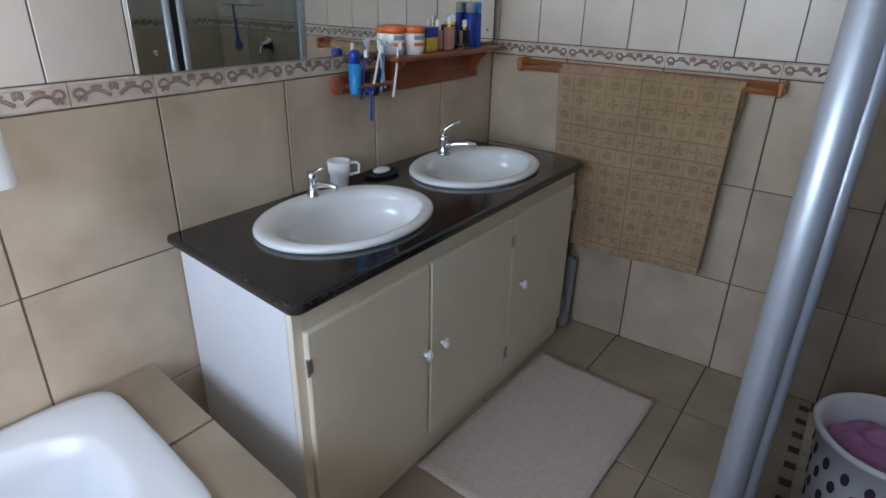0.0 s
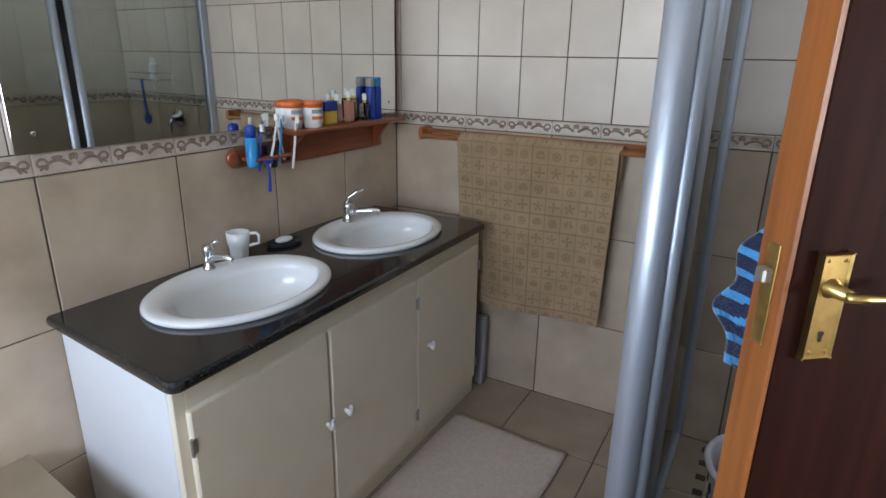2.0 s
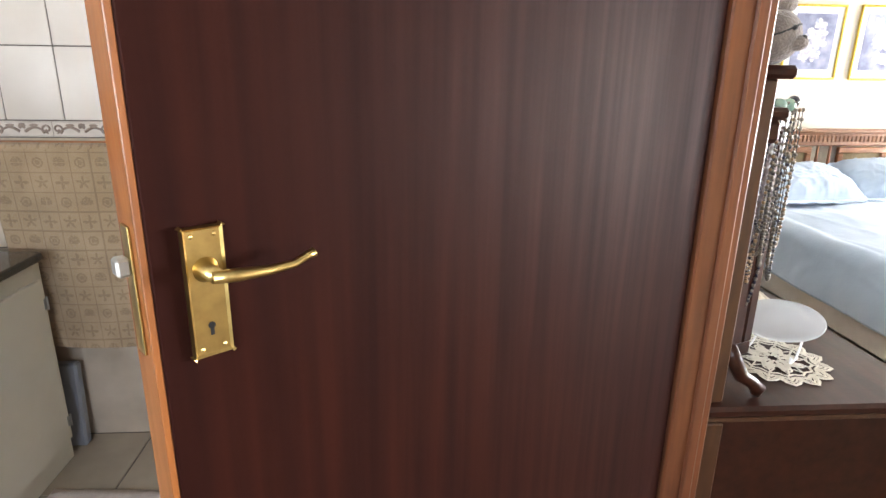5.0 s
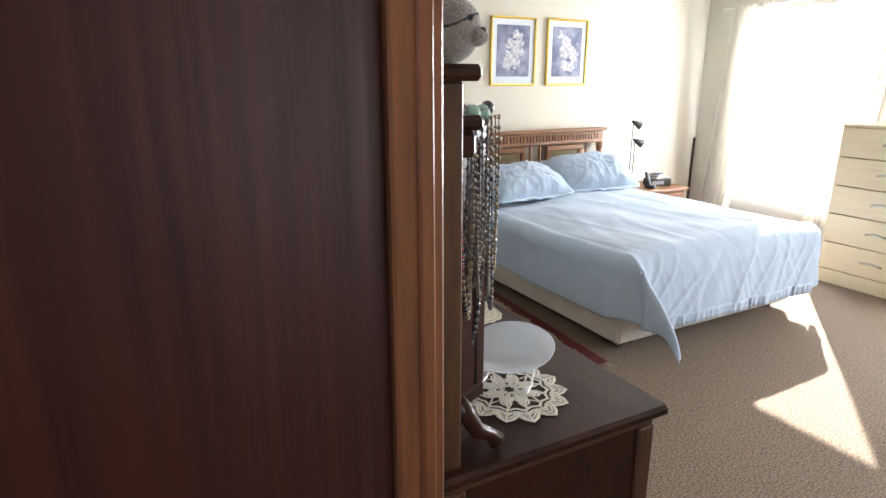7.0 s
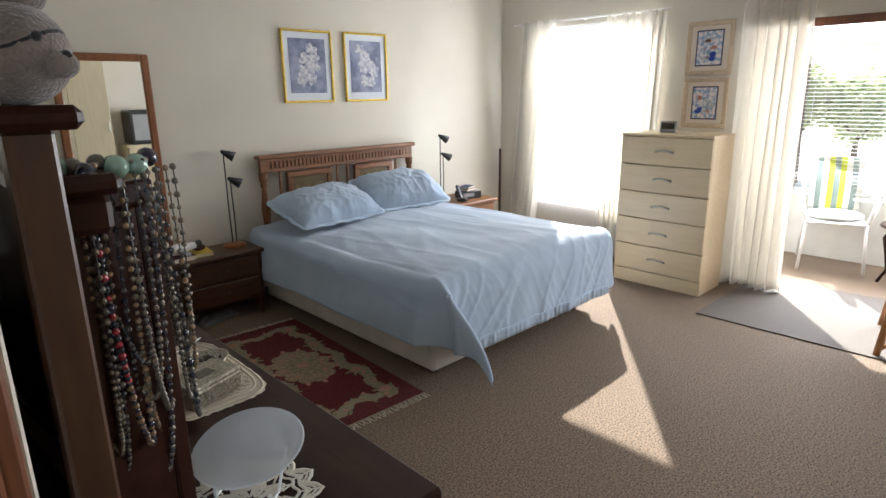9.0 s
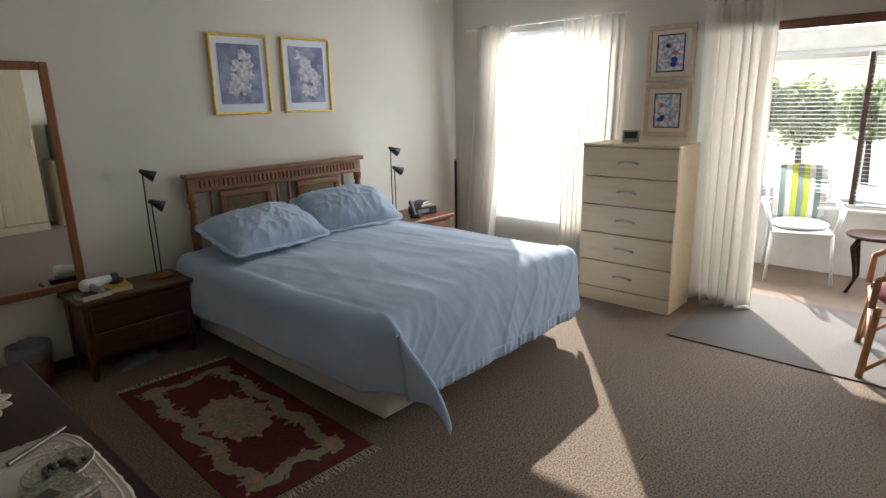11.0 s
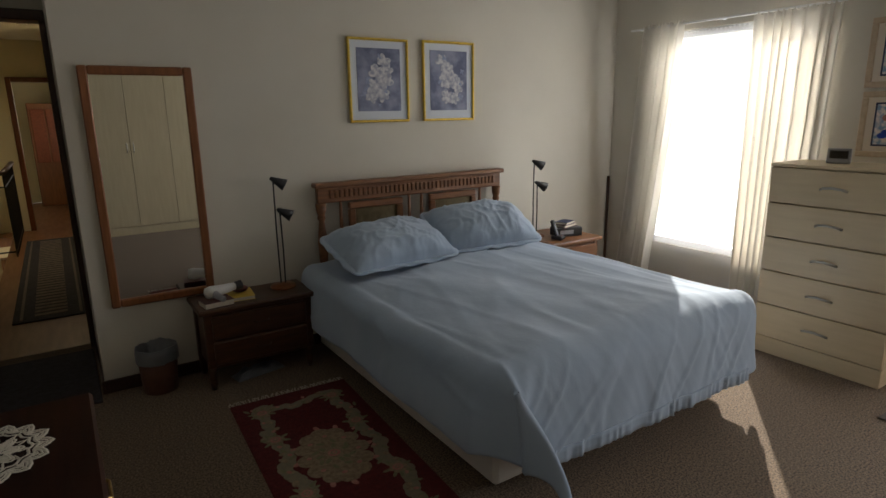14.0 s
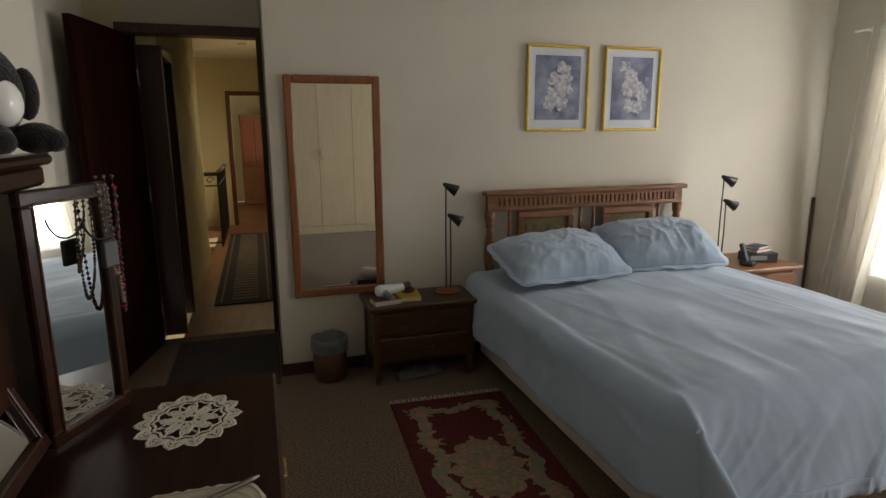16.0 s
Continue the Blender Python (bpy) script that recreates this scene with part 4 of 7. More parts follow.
def jar(y, x=-1.385):
    ob = thing("cream_jar", x, y, 1.2755, "white body cream jar with orange lid", "jar", group="shelf jars")
    part("body", lathe([(0.034, 0), (0.035, 0.014), (0.038, 0.016), (0.038, 0.072), (0.036, 0.077)], 24), "white_plastic", ob, smooth=True)
    part("lid", lathe([(0.040, 0.073), (0.040, 0.093), (0.037, 0.096)], 24), "orange", ob, "bright orange lid", True)
    part("label_bars", sheet(lambda u, v: Vector((0.0386 * math.cos(-0.9 + 1.5 * u), 0.0386 * math.sin(-0.9 + 1.5 * u), 0.03 + 0.012 * v)), 8, 1), "orange", ob)
    part("label_bars", sheet(lambda u, v: Vector((0.0386 * math.cos(-0.9 + 1.2 * u), 0.0386 * math.sin(-0.9 + 1.2 * u), 0.052 + 0.014 * v)), 8, 1), "grey_plastic", ob)


jar(1.850, -1.405)
jar(1.918, -1.368)
tub2 = thing("cream_pot", -1.395, 2.03, 1.2755, "blue and yellow cosmetic box", "box")
part("box", boxes((-0.025, 0.025, -0.035, 0.035, 0, 0.07), bev=0.003), "yellow", tub2)
part("lid", boxes((-0.027, 0.027, -0.037, 0.037, 0.05, 0.088), bev=0.003), "blue", tub2)
for k, (y, m, h) in enumerate(((2.095, "amber_glass", 0.075), (2.145, "amber_glass", 0.085), (2.20, "pale_glass", 0.09), (2.25, "pale_glass", 0.07))):
    pb = thing("perfume_bottle", -1.395 + 0.02 * (k % 2), y, 1.2755, "small glass scent bottle on the shelf", "bottle", group="shelf bottles")
    part("bottle", boxes((-0.015, 0.015, -0.019, 0.019, 0, h), bev=0.005), m, pb)
    part("neck", lathe([(0.007, h), (0.007, h + 0.012)], 12), "gold", pb)
    part("cap", lathe([(0.010, h + 0.012), (0.010, h + 0.034), (0.007, h + 0.038)], 14), "white_plastic", pb)
for y in (2.305, 2.352):
    sp = thing("deodorant_spray", -1.385, y, 1.2755, "tall blue deodorant spray can", "spray can", group="shelf sprays")
    part("can", lathe([(0.018, 0), (0.020, 0.004), (0.020, 0.125), (0.015, 0.135)], 18), "blue", sp, smooth=True)
    part("cap", lathe([(0.019, 0.133), (0.019, 0.168), (0.015, 0.172)], 18), "grey_plastic" if y < 2.33 else "cyan", sp, smooth=True)

# towel rail and towel
rl = thing("towel_rail", -1.255, 2.5995, 1.20, "varnished wooden double towel rail", "towel rail")
for dz, dy in ((0.012, -0.045), (-0.008, -0.085)):
    part("bar", tube([(0.0, dy, dz), (1.02, dy, dz)], 0.011, 10), "rail_wood", rl, smooth=True)
for x in (0.0, 1.02):
    bm = boxes((x - 0.012, x + 0.012, -0.10, 0.0, -0.026, 0.03), bev=0.008)
    part("end_bracket", bm, "rail_wood", rl)


def towel_fn(u, v):
    # u across, v along the cloth from the back hem over the bar to the front hem
    x = -1.062 + 0.71 * u + 0.01 * math.sin(9 * v)
    l = v * 0.95
    if l < 0.16:
        z, y = 1.20 - 0.16 + l, 2.538
    elif l < 0.20:
        a = (l - 0.16) / 0.04 * math.pi
        z, y = 1.20 + 0.016 * math.sin(a), 2.522 + 0.018 * math.cos(a)
    else:
        z, y = 1.20 - (l - 0.20), 2.502 - 0.02 * (l - 0.2) + 0.012 * math.sin(u * 7 + 2) * (l - 0.2)
        x = -1.062 + 0.71 * u + (0.04 * (0.5 - u) + 0.05 * (1 - u)) * (l - 0.2)
        z += 0.025 * (1 - u) * (l - 0.2) - 0.012 * math.sin(u * 5) * (l - 0.2)
    return Vector((x, y + wobble((x * 6, 0, z * 4), 1, 0.004), z))


def towel_motif(u, v):
    """True where a pressed starfish, shell or round motif, or the line between squares, darkens the pile."""
    c, r = u * 10, v * 13.5
    a, b = c % 1 - 0.5, r % 1 - 0.5
    kind = (int(c) * 2 + int(r) * 3) % 4
    ang, d = math.atan2(b, a), math.hypot(a, b)
    if max(abs(a), abs(b)) > 0.465:
        return True
    if kind == 0:
        return d < 0.20 + 0.15 * math.cos(5 * ang + 1.57)
    if kind == 1:
        return d < 0.27 and not 0.13 < d < 0.17
    if kind == 2:
        return d < 0.20 + 0.16 * math.cos(4 * ang)
    return d < 0.29 and b < 0.16 and abs(math.sin(ang * 6)) > 0.3


bm = sheet(towel_fn, 198, 268)
bm.faces.ensure_lookup_table()
for i, f in enumerate(bm.faces):
    if towel_motif((i // 268 + 0.5) / 198, (i % 268 + 0.5) / 268):
        f.material_index = 1
towel = single("bath_towel", bm, ("towel", "towel_motif"), "tan bath towel with shell motifs folded over the rail", "towel", smooth=True)
thick(towel, 0.007)

# bath mat
bm = sheet(lambda u, v: Vector((-0.895 + 0.52 * u + 0.02 * (v - 0.5), 1.36 + 0.88 * v - 0.03 * u, 0.010 + 0.003 * noise.noise(Vector((u * 5, v * 7, 0))))), 20, 28)
bmat = thick(single("bath_mat", bm, "bathmat", "pale cotton bath mat lying on the floor tiles", "bath mat", smooth=True), 0.006)
# dark scale between cabinet and wall
sc = single("bathroom_scale", boxes((-0.17, 0.17, -0.022, 0.022, 0.0, 0.36), bev=0.008), "grey_plastic", "dark bathroom scale stored upright beside the cabinet", "scale", at=pose(-1.072, 2.53, 0.0, -3, 0, 0))

# bath tub with tiled surround
sur = thing("bath_surround", -1.45, -0.98, 0.0, "tiled bath surround with a flat ledge", "bath surround", kind="structure")


def slant(bm):
    """The end of the bath runs a little askew."""
    for v in bm.verts:
        if v.co.y > 1.0:
            v.co.y -= 0.105 * v.co.x
    return bm


part("front_wall", boxes((0.67, 0.74, 0.0, 1.652, 0.0, 0.489)), "tile_lo", sur)
part("end_wall", slant(boxes((0.0, 0.74, 1.73, 1.795, 0.0, 0.489))), "tile_lo", sur)
for k, (a, b) in enumerate(((0.0, 0.345), (0.35, 0.74))):
    part("ledge_tile", slant(boxes((a + 0.002, b - 0.002, 1.60, 1.797, 0.489, 0.50), bev=0.002)), "tile_floor", sur)
for k in range(4):
    part("ledge_tile", boxes((0.64, 0.742, 0.005 + 0.36 * k, 0.36 + 0.36 * k, 0.489, 0.50), bev=0.002), "tile_floor", sur)
tb = thing("bath_tub", -1.45, -0.98, 0.0, "white acrylic built-in bath tub with wide rim", "bath tub")


def ring(hx, hy, p, z, cx=0.325, cy=0.84, n=56):
    out = []
    for i in range(n):
        a = 2 * math.pi * i / n
        c, s = math.cos(a), math.sin(a)
        out.append((cx + hx * math.copysign(abs(c) ** (2 / p), c), cy + hy * math.copysign(abs(s) ** (2 / p), s), z))
    return out


bm = bmesh.new()
rows = [[bm.verts.new(c) for c in ring(hx, hy, p, z)] for hx, hy, p, z in
        ((0.322, 0.832, 9, 0.497), (0.325, 0.835, 9, 0.510), (0.318, 0.828, 9, 0.520), (0.300, 0.810, 8, 0.523), (0.262, 0.745, 3.6, 0.521), (0.250, 0.73, 3.6, 0.512), (0.235, 0.70, 3.4, 0.42), (0.215, 0.65, 3.2, 0.22), (0.17, 0.57, 3, 0.13), (0.05, 0.2, 2.5, 0.115))]
for a, b in zip(rows, rows[1:]):
    for i in range(len(a)):
        bm.faces.new((a[i], a[(i + 1) % len(a)], b[(i + 1) % len(a)], b[i]))
bm.faces.new(rows[-1])
part("tub_shell", slant(bm), "tub", tb, smooth=True)
dsp = thing("paper_cup_holder", -1.4495, 0.565, 1.10, "white plastic dispenser on the tiled wall", "dispenser")
part("body", moved(lathe([(0.036, 0.0), (0.038, 0.004), (0.031, 0.16)], 20), pose(0.05, 0, 0)), "white_plastic", dsp, smooth=True)
part("bracket", boxes((0.0, 0.02, -0.015, 0.015, 0.05, 0.11), bev=0.003), "white_plastic", dsp)

# shower screen
ss = thing("shower_screen", -0.005, 1.30, 0.0, "aluminium framed glass shower screen", "shower screen")
bm = tube([(0, 0, 0.02), (0, 0, 2.1)], 0.031, 20)
part("corner_post", bm, "alu", ss, smooth=True)
part("post_rib", tube([(0.034, 0.024, 0.02), (0.034, 0.024, 2.1)], 0.016, 12), "alu", ss, smooth=True)
for y in (0.475, 0.545):
    part("door_stile", tube([(0, y, 0.035), (0, y, 2.06)], 0.020, 14), "alu", ss, smooth=True)
part("stile_seal", boxes((-0.008, 0.008, 0.495, 0.525, 0.035, 2.06)), "black_plastic", ss)
part("wall_channel", boxes((-0.02, 0.02, 1.255, 1.299, 0.02, 2.1), bev=0.003), "alu", ss)
part("bottom_rail", boxes((-0.018, 0.018, 0.03, 1.255, 0.0, 0.035), bev=0.004), "alu", ss)
part("top_rail", boxes((-0.018, 0.018, 0.03, 1.255, 2.06, 2.10), bev=0.004), "alu", ss)
part("pane", boxes((-0.003, 0.003, 0.03, 1.26, 0.03, 2.065)), "glass", ss)
part("threshold", boxes((0.03, 0.60, -0.02, 0.02, 0.0, 0.03), bev=0.004), "alu", ss)
sm = thing("shower_mixer", 0.335, 2.584, 1.14, "chrome round shower mixer on tiled wall", "shower tap")
part("rose", moved(lathe([(0.06, 0), (0.058, 0.006), (0.03, 0.012), (0.024, 0.05)], 24), pose(0, 0, 0, 90, 0, 0)), "chrome", sm, smooth=True)
part("lever", tube([(0, -0.045, 0), (0, -0.06, -0.03), (0, -0.06, -0.085)], [0.012, 0.009, 0.007], 10), "chrome", sm, smooth=True)
rk = thing("soap_rack", 0.50, 2.584, 1.375, "chrome wire soap rack on the shower wall", "soap rack")
bm = tube([(-0.15, 0, 0), (-0.15, -0.10, 0), (0.15, -0.10, 0), (0.15, 0, 0)], 0.004, 6)
for x in (-0.10, -0.05, 0.0, 0.05, 0.10):
    bm = tube([(x, 0, 0), (x, -0.10, 0)], 0.003, 6, bm=bm)
bm = tube([(-0.15, 0, 0.04), (-0.15, -0.10, 0.04), (0.15, -0.10, 0.04), (0.15, 0, 0.04)], 0.003, 6, bm=bm)
part("wire_tray", bm, "chrome", rk)
single("soap_bottle", lathe([(0.0, 0.0), (0.026, 0.0), (0.027, 0.085), (0.016, 0.10), (0.014, 0.13), (0.0, 0.13)], 18), "white_plastic", "white plastic bottle standing in the soap rack", "bottle", at=pose(0.46, 2.535, 1.379))
lb = thing("bath_brush", 0.485, 2.472, 1.12, "blue long handled bath brush hanging from the rack", "brush")
part("handle", tube([(0, 0, 0.02), (0.01, 0.0, 0.12), (0.015, 0.0, 0.255)], [0.012, 0.009, 0.008], 8), "blue", lb)
part("head", ball((0, 0, 0.02), 0.03, None, 10, 0, (0.6, 0.9, 1.2)), "blue", lb, smooth=True)

# laundry basket in the shower
bk = thing("laundry_basket", 0.335, 2.02, 0.0, "white plastic laundry basket with oval openings", "basket")
prof = [(0.150, 0.0), (0.160, 0.006), (0.180, 0.20), (0.190, 0.32), (0.206, 0.325), (0.210, 0.338), (0.200, 0.346), (0.186, 0.335), (0.176, 0.2), (0.152, 0.012)]
part("body", lathe(prof, 40), "basket", bk, smooth=True)
# openings are not cut: dark ovals on the wall paint the shade inside
hole_mesh = None
for k in range(18):
    a = 2 * math.pi * (k + 0.5) / 18
    for j, z in enumerate((0.06, 0.125, 0.19, 0.25)):
        aa = a + (0.17 if j % 2 else 0)
        rr = 0.161 + 0.10 * (z - 0.006) + 0.001
        if hole_mesh is None:
            hole = part("opening", ball((0, 0, 0), 0.016, None, 8, 0, (0.16, 0.8, 1.35)), "hole", bk, "dark oval standing in for a shaded opening")
            hole_mesh = hole.data
        else:
            hole = new("opening", hole_mesh)
            hole.parent = bk
        hole.matrix_local = pose(rr * math.cos(aa), rr * math.sin(aa), z, 0, 0, math.degrees(aa))
lt = single("laundry", sheet(lambda u, v: Vector((0.165 * (u * 2 - 1) * math.sqrt(1 - 0.5 * (2 * v - 1) ** 2), 0.165 * (v * 2 - 1) * math.sqrt(1 - 0.5 * (2 * u - 1) ** 2), 0.04 * noise.noise(Vector((u * 5, v * 5, 2))) + 0.05 * (1 - (2 * u - 1) ** 2) * (1 - (2 * v - 1) ** 2))), 24, 24), "lilac", "crumpled lilac towel in the laundry basket", "laundry", at=pose(0.335, 2.02, 0.25), smooth=True)
thick(lt, 0.012)

# striped robe hanging behind the door


def robe_fn(u, v):
    z = 1.085 + 0.50 * v
    left = 0.150 - 0.03 * math.exp(-((z - 1.175) / 0.03) ** 2) - 0.02 * math.exp(-((z - 1.27) / 0.03) ** 2) + 0.42 * max(z - 1.24, 0)
    x = left + (0.60 - left) * u
    door_y = 0.786 + (x - 0.193) * 0.823 + 0.085
    y = max(1.125 + 0.10 * u, door_y) + 0.014 * math.sin(u * 22 + 3 * v) * (1 - 0.4 * u) + 0.012
    return Vector((x, y, z + 0.06 * u - 0.05 * math.sin(u * 7) * (1 - v)))


rb = thing("striped_towel", 0, 0, 0, "navy and light blue striped towel on the door hook", "towel")
bm = sheet(robe_fn, 60, 130)
bm.faces.ensure_lookup_table()
for i, f in enumerate(bm.faces):
    u, v = (i // 130) / 60, (i % 130) / 130
    f.material_index = 1 if ((v * 1.6 - u * 0.55 + 0.02 * math.sin(u * 22)) * 9) % 1 < 0.34 else 0
thick(part("cloth", bm, ("navy", "skyblue"), rb, "navy cloth with bright blue stripes", True), 0.007)
hk = thing("door_hook", 0.50, 1.11, 1.62, "small chrome hook on the door's back", "hook")
part("hook_arm", tube([(0.0, 0.02, 0.0), (0, 0.05, -0.01), (0, 0.06, 0.03)], 0.005, 8), "chrome", hk)
part("hook_plate", boxes((-0.015, 0.015, 0.0, 0.022, -0.03, 0.03), bev=0.003), "chrome", hk)

# ---- bedroom: bed ----
BX0, BX1, BY0, BY1, BT = 2.90, 4.40, 2.90, 4.74, 0.585
base = thing("divan_bed", BX0, BY0, 0.0, "cream cloth covered divan bed on dark castors", "bed")
part("box_spring", boxes((-0.015, 1.515, -0.02, 1.82, 0.045, 0.33), bev=0.02), "valance", base)
for x, y in ((0.07, 0.06), (1.43, 0.06), (0.07, 1.78), (1.43, 1.78)):
    part("castor", moved(tube([(0, -0.013, 0), (0, 0.013, 0)], 0.026, 14), pose(x, y, 0.026)), "black_plastic", base)
    part("castor_stem", tube([(x, y, 0.03), (x, y, 0.07)], 0.01, 8), "black_plastic", base)
mt = single("mattress", boxes((0, 1.50, 0, 1.83, 0, 0.235), bev=0.05), "valance", "cream mattress under the duvet", "mattress", at=pose(BX0, BY0, 0.331))

CX, CY, HW, HL = (BX0 + BX1) / 2, (BY0 + BY1) / 2, 0.755, 0.93
SIDE, FOOT = 0.415, 0.485


def crease(x, y, w):
    """A narrow ridge that fades to both sides."""
    return max(1 - abs(noise.noise(Vector((x, y, w)))) * 7, 0.0)


def duvet_fn(u, v):
    s = (u * 2 - 1) * (HW + SIDE)
    q = -HL - FOOT + v * (2 * HL + FOOT - 0.03)
    dx, dy = max(abs(s) - HW, 0.0), max(-q - HL, 0.0)
    sx = 1 if s > 0 else -1
    d = math.hypot(dx, dy)
    ex, ey = (dx / d, dy / d) if d > 0 else (0, 0)
    bend = 0.10 + 0.05 * ey ** 3 + (0.01 * ex if s > 0 else 0.0)
    if d < bend * 1.57:
        out, fall = bend * math.sin(d / bend), bend * (1 - math.cos(d / bend))
    else:
        out, fall = bend + 0.07 * (d - bend * 1.57), bend + (d - bend * 1.57)
    px, py = dx / SIDE, dy / FOOT
    both = 1.19 * px * py / max((px ** 4 + py ** 4) ** 0.25, 1e-6)
    x = CX + max(-HW, min(HW, s)) + sx * ex * out
    y = CY + max(-HL, min(HL, q)) - ey * out
    z = BT + 0.020 - fall
    amp = min(d / 0.12, 1) * (0.5 + 0.5 * d / FOOT)
    if dy > 0:
        k = max(1 - dx / 0.1, 0)
        w = math.sin(s * 19 + 2.0 * math.sin(s * 5) + dy * 3) * 0.003 + 0.011 * noise.noise(Vector((s * 8 + dy * 3, dy * 3, 1)))
        w += 0.010 * crease(s * 7 + dy * 5, dy * 2, 6.0) + 0.007 * crease(s * 13 - dy * 6, dy * 2, 11.0) * (0.5 + noise.noise(Vector((s * 3, dy, 4))))
        y -= amp * w * k
    if dx > 0:
        k = max(1 - dy / 0.1, 0)
        w = 0.026 * noise.noise(Vector((q * 2.2, dx * 4, sx * 5.0))) + 0.006 * crease(q * 1.2 + dx * 1.5, dx * 4, 9.0) + 0.010 * noise.noise(Vector((q * 6, dx * 5, 3.0)))
        x += sx * amp * w * k
    if both > 0:
        fold = 0.030 * both * math.sin(5.0 * (px - py) + 0.6)
        if sx < 0:
            x += fold * ey + 0.50 * both ** 1.7 * (1.25 - both)
            y -= fold * ex + 0.26 * both ** 1.3
            z += 0.055 * both
        else:
            x += fold * ey - 0.03 * both
            y -= fold * ex - 0.03 * both
            z += 0.13 * both
    top = math.exp(-d * 12)
    z += top * (0.016 * noise.noise(Vector((s * 1.6, q * 1.4, 3))) + 0.012 * noise.noise(Vector((s * 4, q * 3.2, 0.5))))
    z += top * 0.0035 * crease(s * 0.9 + q * 0.55, q * 0.4 - s * 1.9, 2.0)
    z += top * 0.0025 * crease(s * 5 + q * 0.6, q * 0.5, 14.0)
    z += top * 0.003 * crease(s * 2.6 + 3, q * 1.3 + s, 5.0)
    z += top * 0.004 * crease(s * 3.4, q * 1.6, 8.0) * max(-q / HL - 0.35, 0)
    z -= top * 0.035 * (abs(s) / HW) ** 4
    return Vector((x, y, max(z, 0.035)))


dv = single("duvet", sheet(duvet_fn, 170, 190), "duvet", "pale blue duvet spread over the bed, one corner trailing", "duvet", smooth=True)
thick(dv, 0.022, 0.0)


def hem_fn(u, v):
    """A gathered border sewn along the foot hem."""
    p = duvet_fn(0.20 + 0.60 * u, 0.004)
    return Vector((p.x, p.y - 0.012 - 0.003 * v * math.sin(u * 150 + 3 * math.sin(u * 40)), p.z + 0.03 - 0.065 * v))


thick(part("gathered_border", sheet(hem_fn, 240, 3), "duvet", dv, smooth=True), 0.004)


def pillow(x, y, z, rz, tilt):
    ob = thing("pillow", x, y, z, "pale blue pillow with a flanged edge", "pillow", group="bed pillows")
    ob.matrix_world = pose(x, y, z, tilt, 0, rz)
    for sgn in (1, -1):
        def fn(u, v):
            a, b = u * 2 - 1, v * 2 - 1
            h = max(1 - abs(a) ** 2.8, 0) ** 0.5 * max(1 - abs(b) ** 2.4, 0) ** 0.5
            px, py = 0.352 * a, 0.215 * b
            crease = 0.020 * noise.noise(Vector((a * 2.6, b * 2.0, x))) + 0.010 * max(1 - abs(noise.noise(Vector((a * 3.5 + b, b * 1.6 - a * 1.2, x + 4)))) * 7, 0) + 0.007 * max(1 - abs(noise.noise(Vector((a * 7 - b * 2, b * 2.2, x + 9)))) * 6, 0) + 0.009 * math.sin(a * 17 + 3 * b + 2 * math.sin(a * 6)) * (1 - h) * (1 - abs(a) ** 6)
            return Vector((px, py, sgn * ((0.15 if sgn > 0 else 0.07) * h) + crease * (0.4 + 0.6 * h) + 0.005 * math.sin(14 * a) * (abs(b) > 0.8)))
        part("pillow_cover", sheet(fn, 64, 46), "duvet", ob, smooth=True)
    def edge(u, v):
        a = 2 * math.pi * u
        c, s2 = math.cos(a), math.sin(a)
        k = 1 / max(abs(c) ** 8 + abs(s2) ** 8, 1e-6) ** (1 / 8)
        r = 0.96 + 0.17 * v
        return Vector((0.352 * c * k * (0.96 + 0.14 * v), 0.215 * s2 * k * (0.96 + 0.20 * v), 0.006 * math.sin(a * 17) * v + 0.012 * v * noise.noise(Vector((c * 3, s2 * 3, x)))))
    thick(part("flange", sheet(edge, 100, 3), "duvet", ob, smooth=True), 0.005)


pillow(3.25, 4.38, 0.71, 4, 17)
pillow(3.98, 4.43, 0.735, -5, 24)

# headboard
hb = thing("headboard", 2.925, 4.775, 0.0, "dark stained wooden headboard with turned posts and panels", "headboard")
part("top_rail", boxes((0.0, 1.50, -0.045, 0.03, 1.055, 1.085), (0.02, 1.48, -0.02, 0.02, 0.955, 1.055), bev=0.006), "head_wood", hb)
for k in range(40):
    x = 0.10 + k * 0.0333
    part("dentil", boxes((x, x + 0.022, -0.032, -0.018, 0.985, 1.035), bev=0.003), "head_wood", hb)
post = [(0.030, 0.0), (0.030, 0.45), (0.022, 0.47), (0.030, 0.49), (0.020, 0.52), (0.030, 0.62), (0.034, 0.70), (0.022, 0.80), (0.018, 0.84), (0.028, 0.86), (0.022, 0.88), (0.030, 0.90), (0.034, 0.955)]
for x in (0.045, 1.455):
    part("post", moved(lathe(post, 18), pose(x, 0, 0)), "head_wood", hb, smooth=True)
for x in (0.18, 0.69, 0.79, 1.30):
    part("spindle", moved(lathe([(0.009, 0.45), (0.012, 0.6), (0.008, 0.72), (0.013, 0.82), (0.009, 0.955)], 10), pose(x, 0, 0)), "head_wood", hb, smooth=True)
part("lower_rail", boxes((0.06, 1.44, -0.015, 0.015, 0.40, 0.46), bev=0.004), "head_wood", hb)
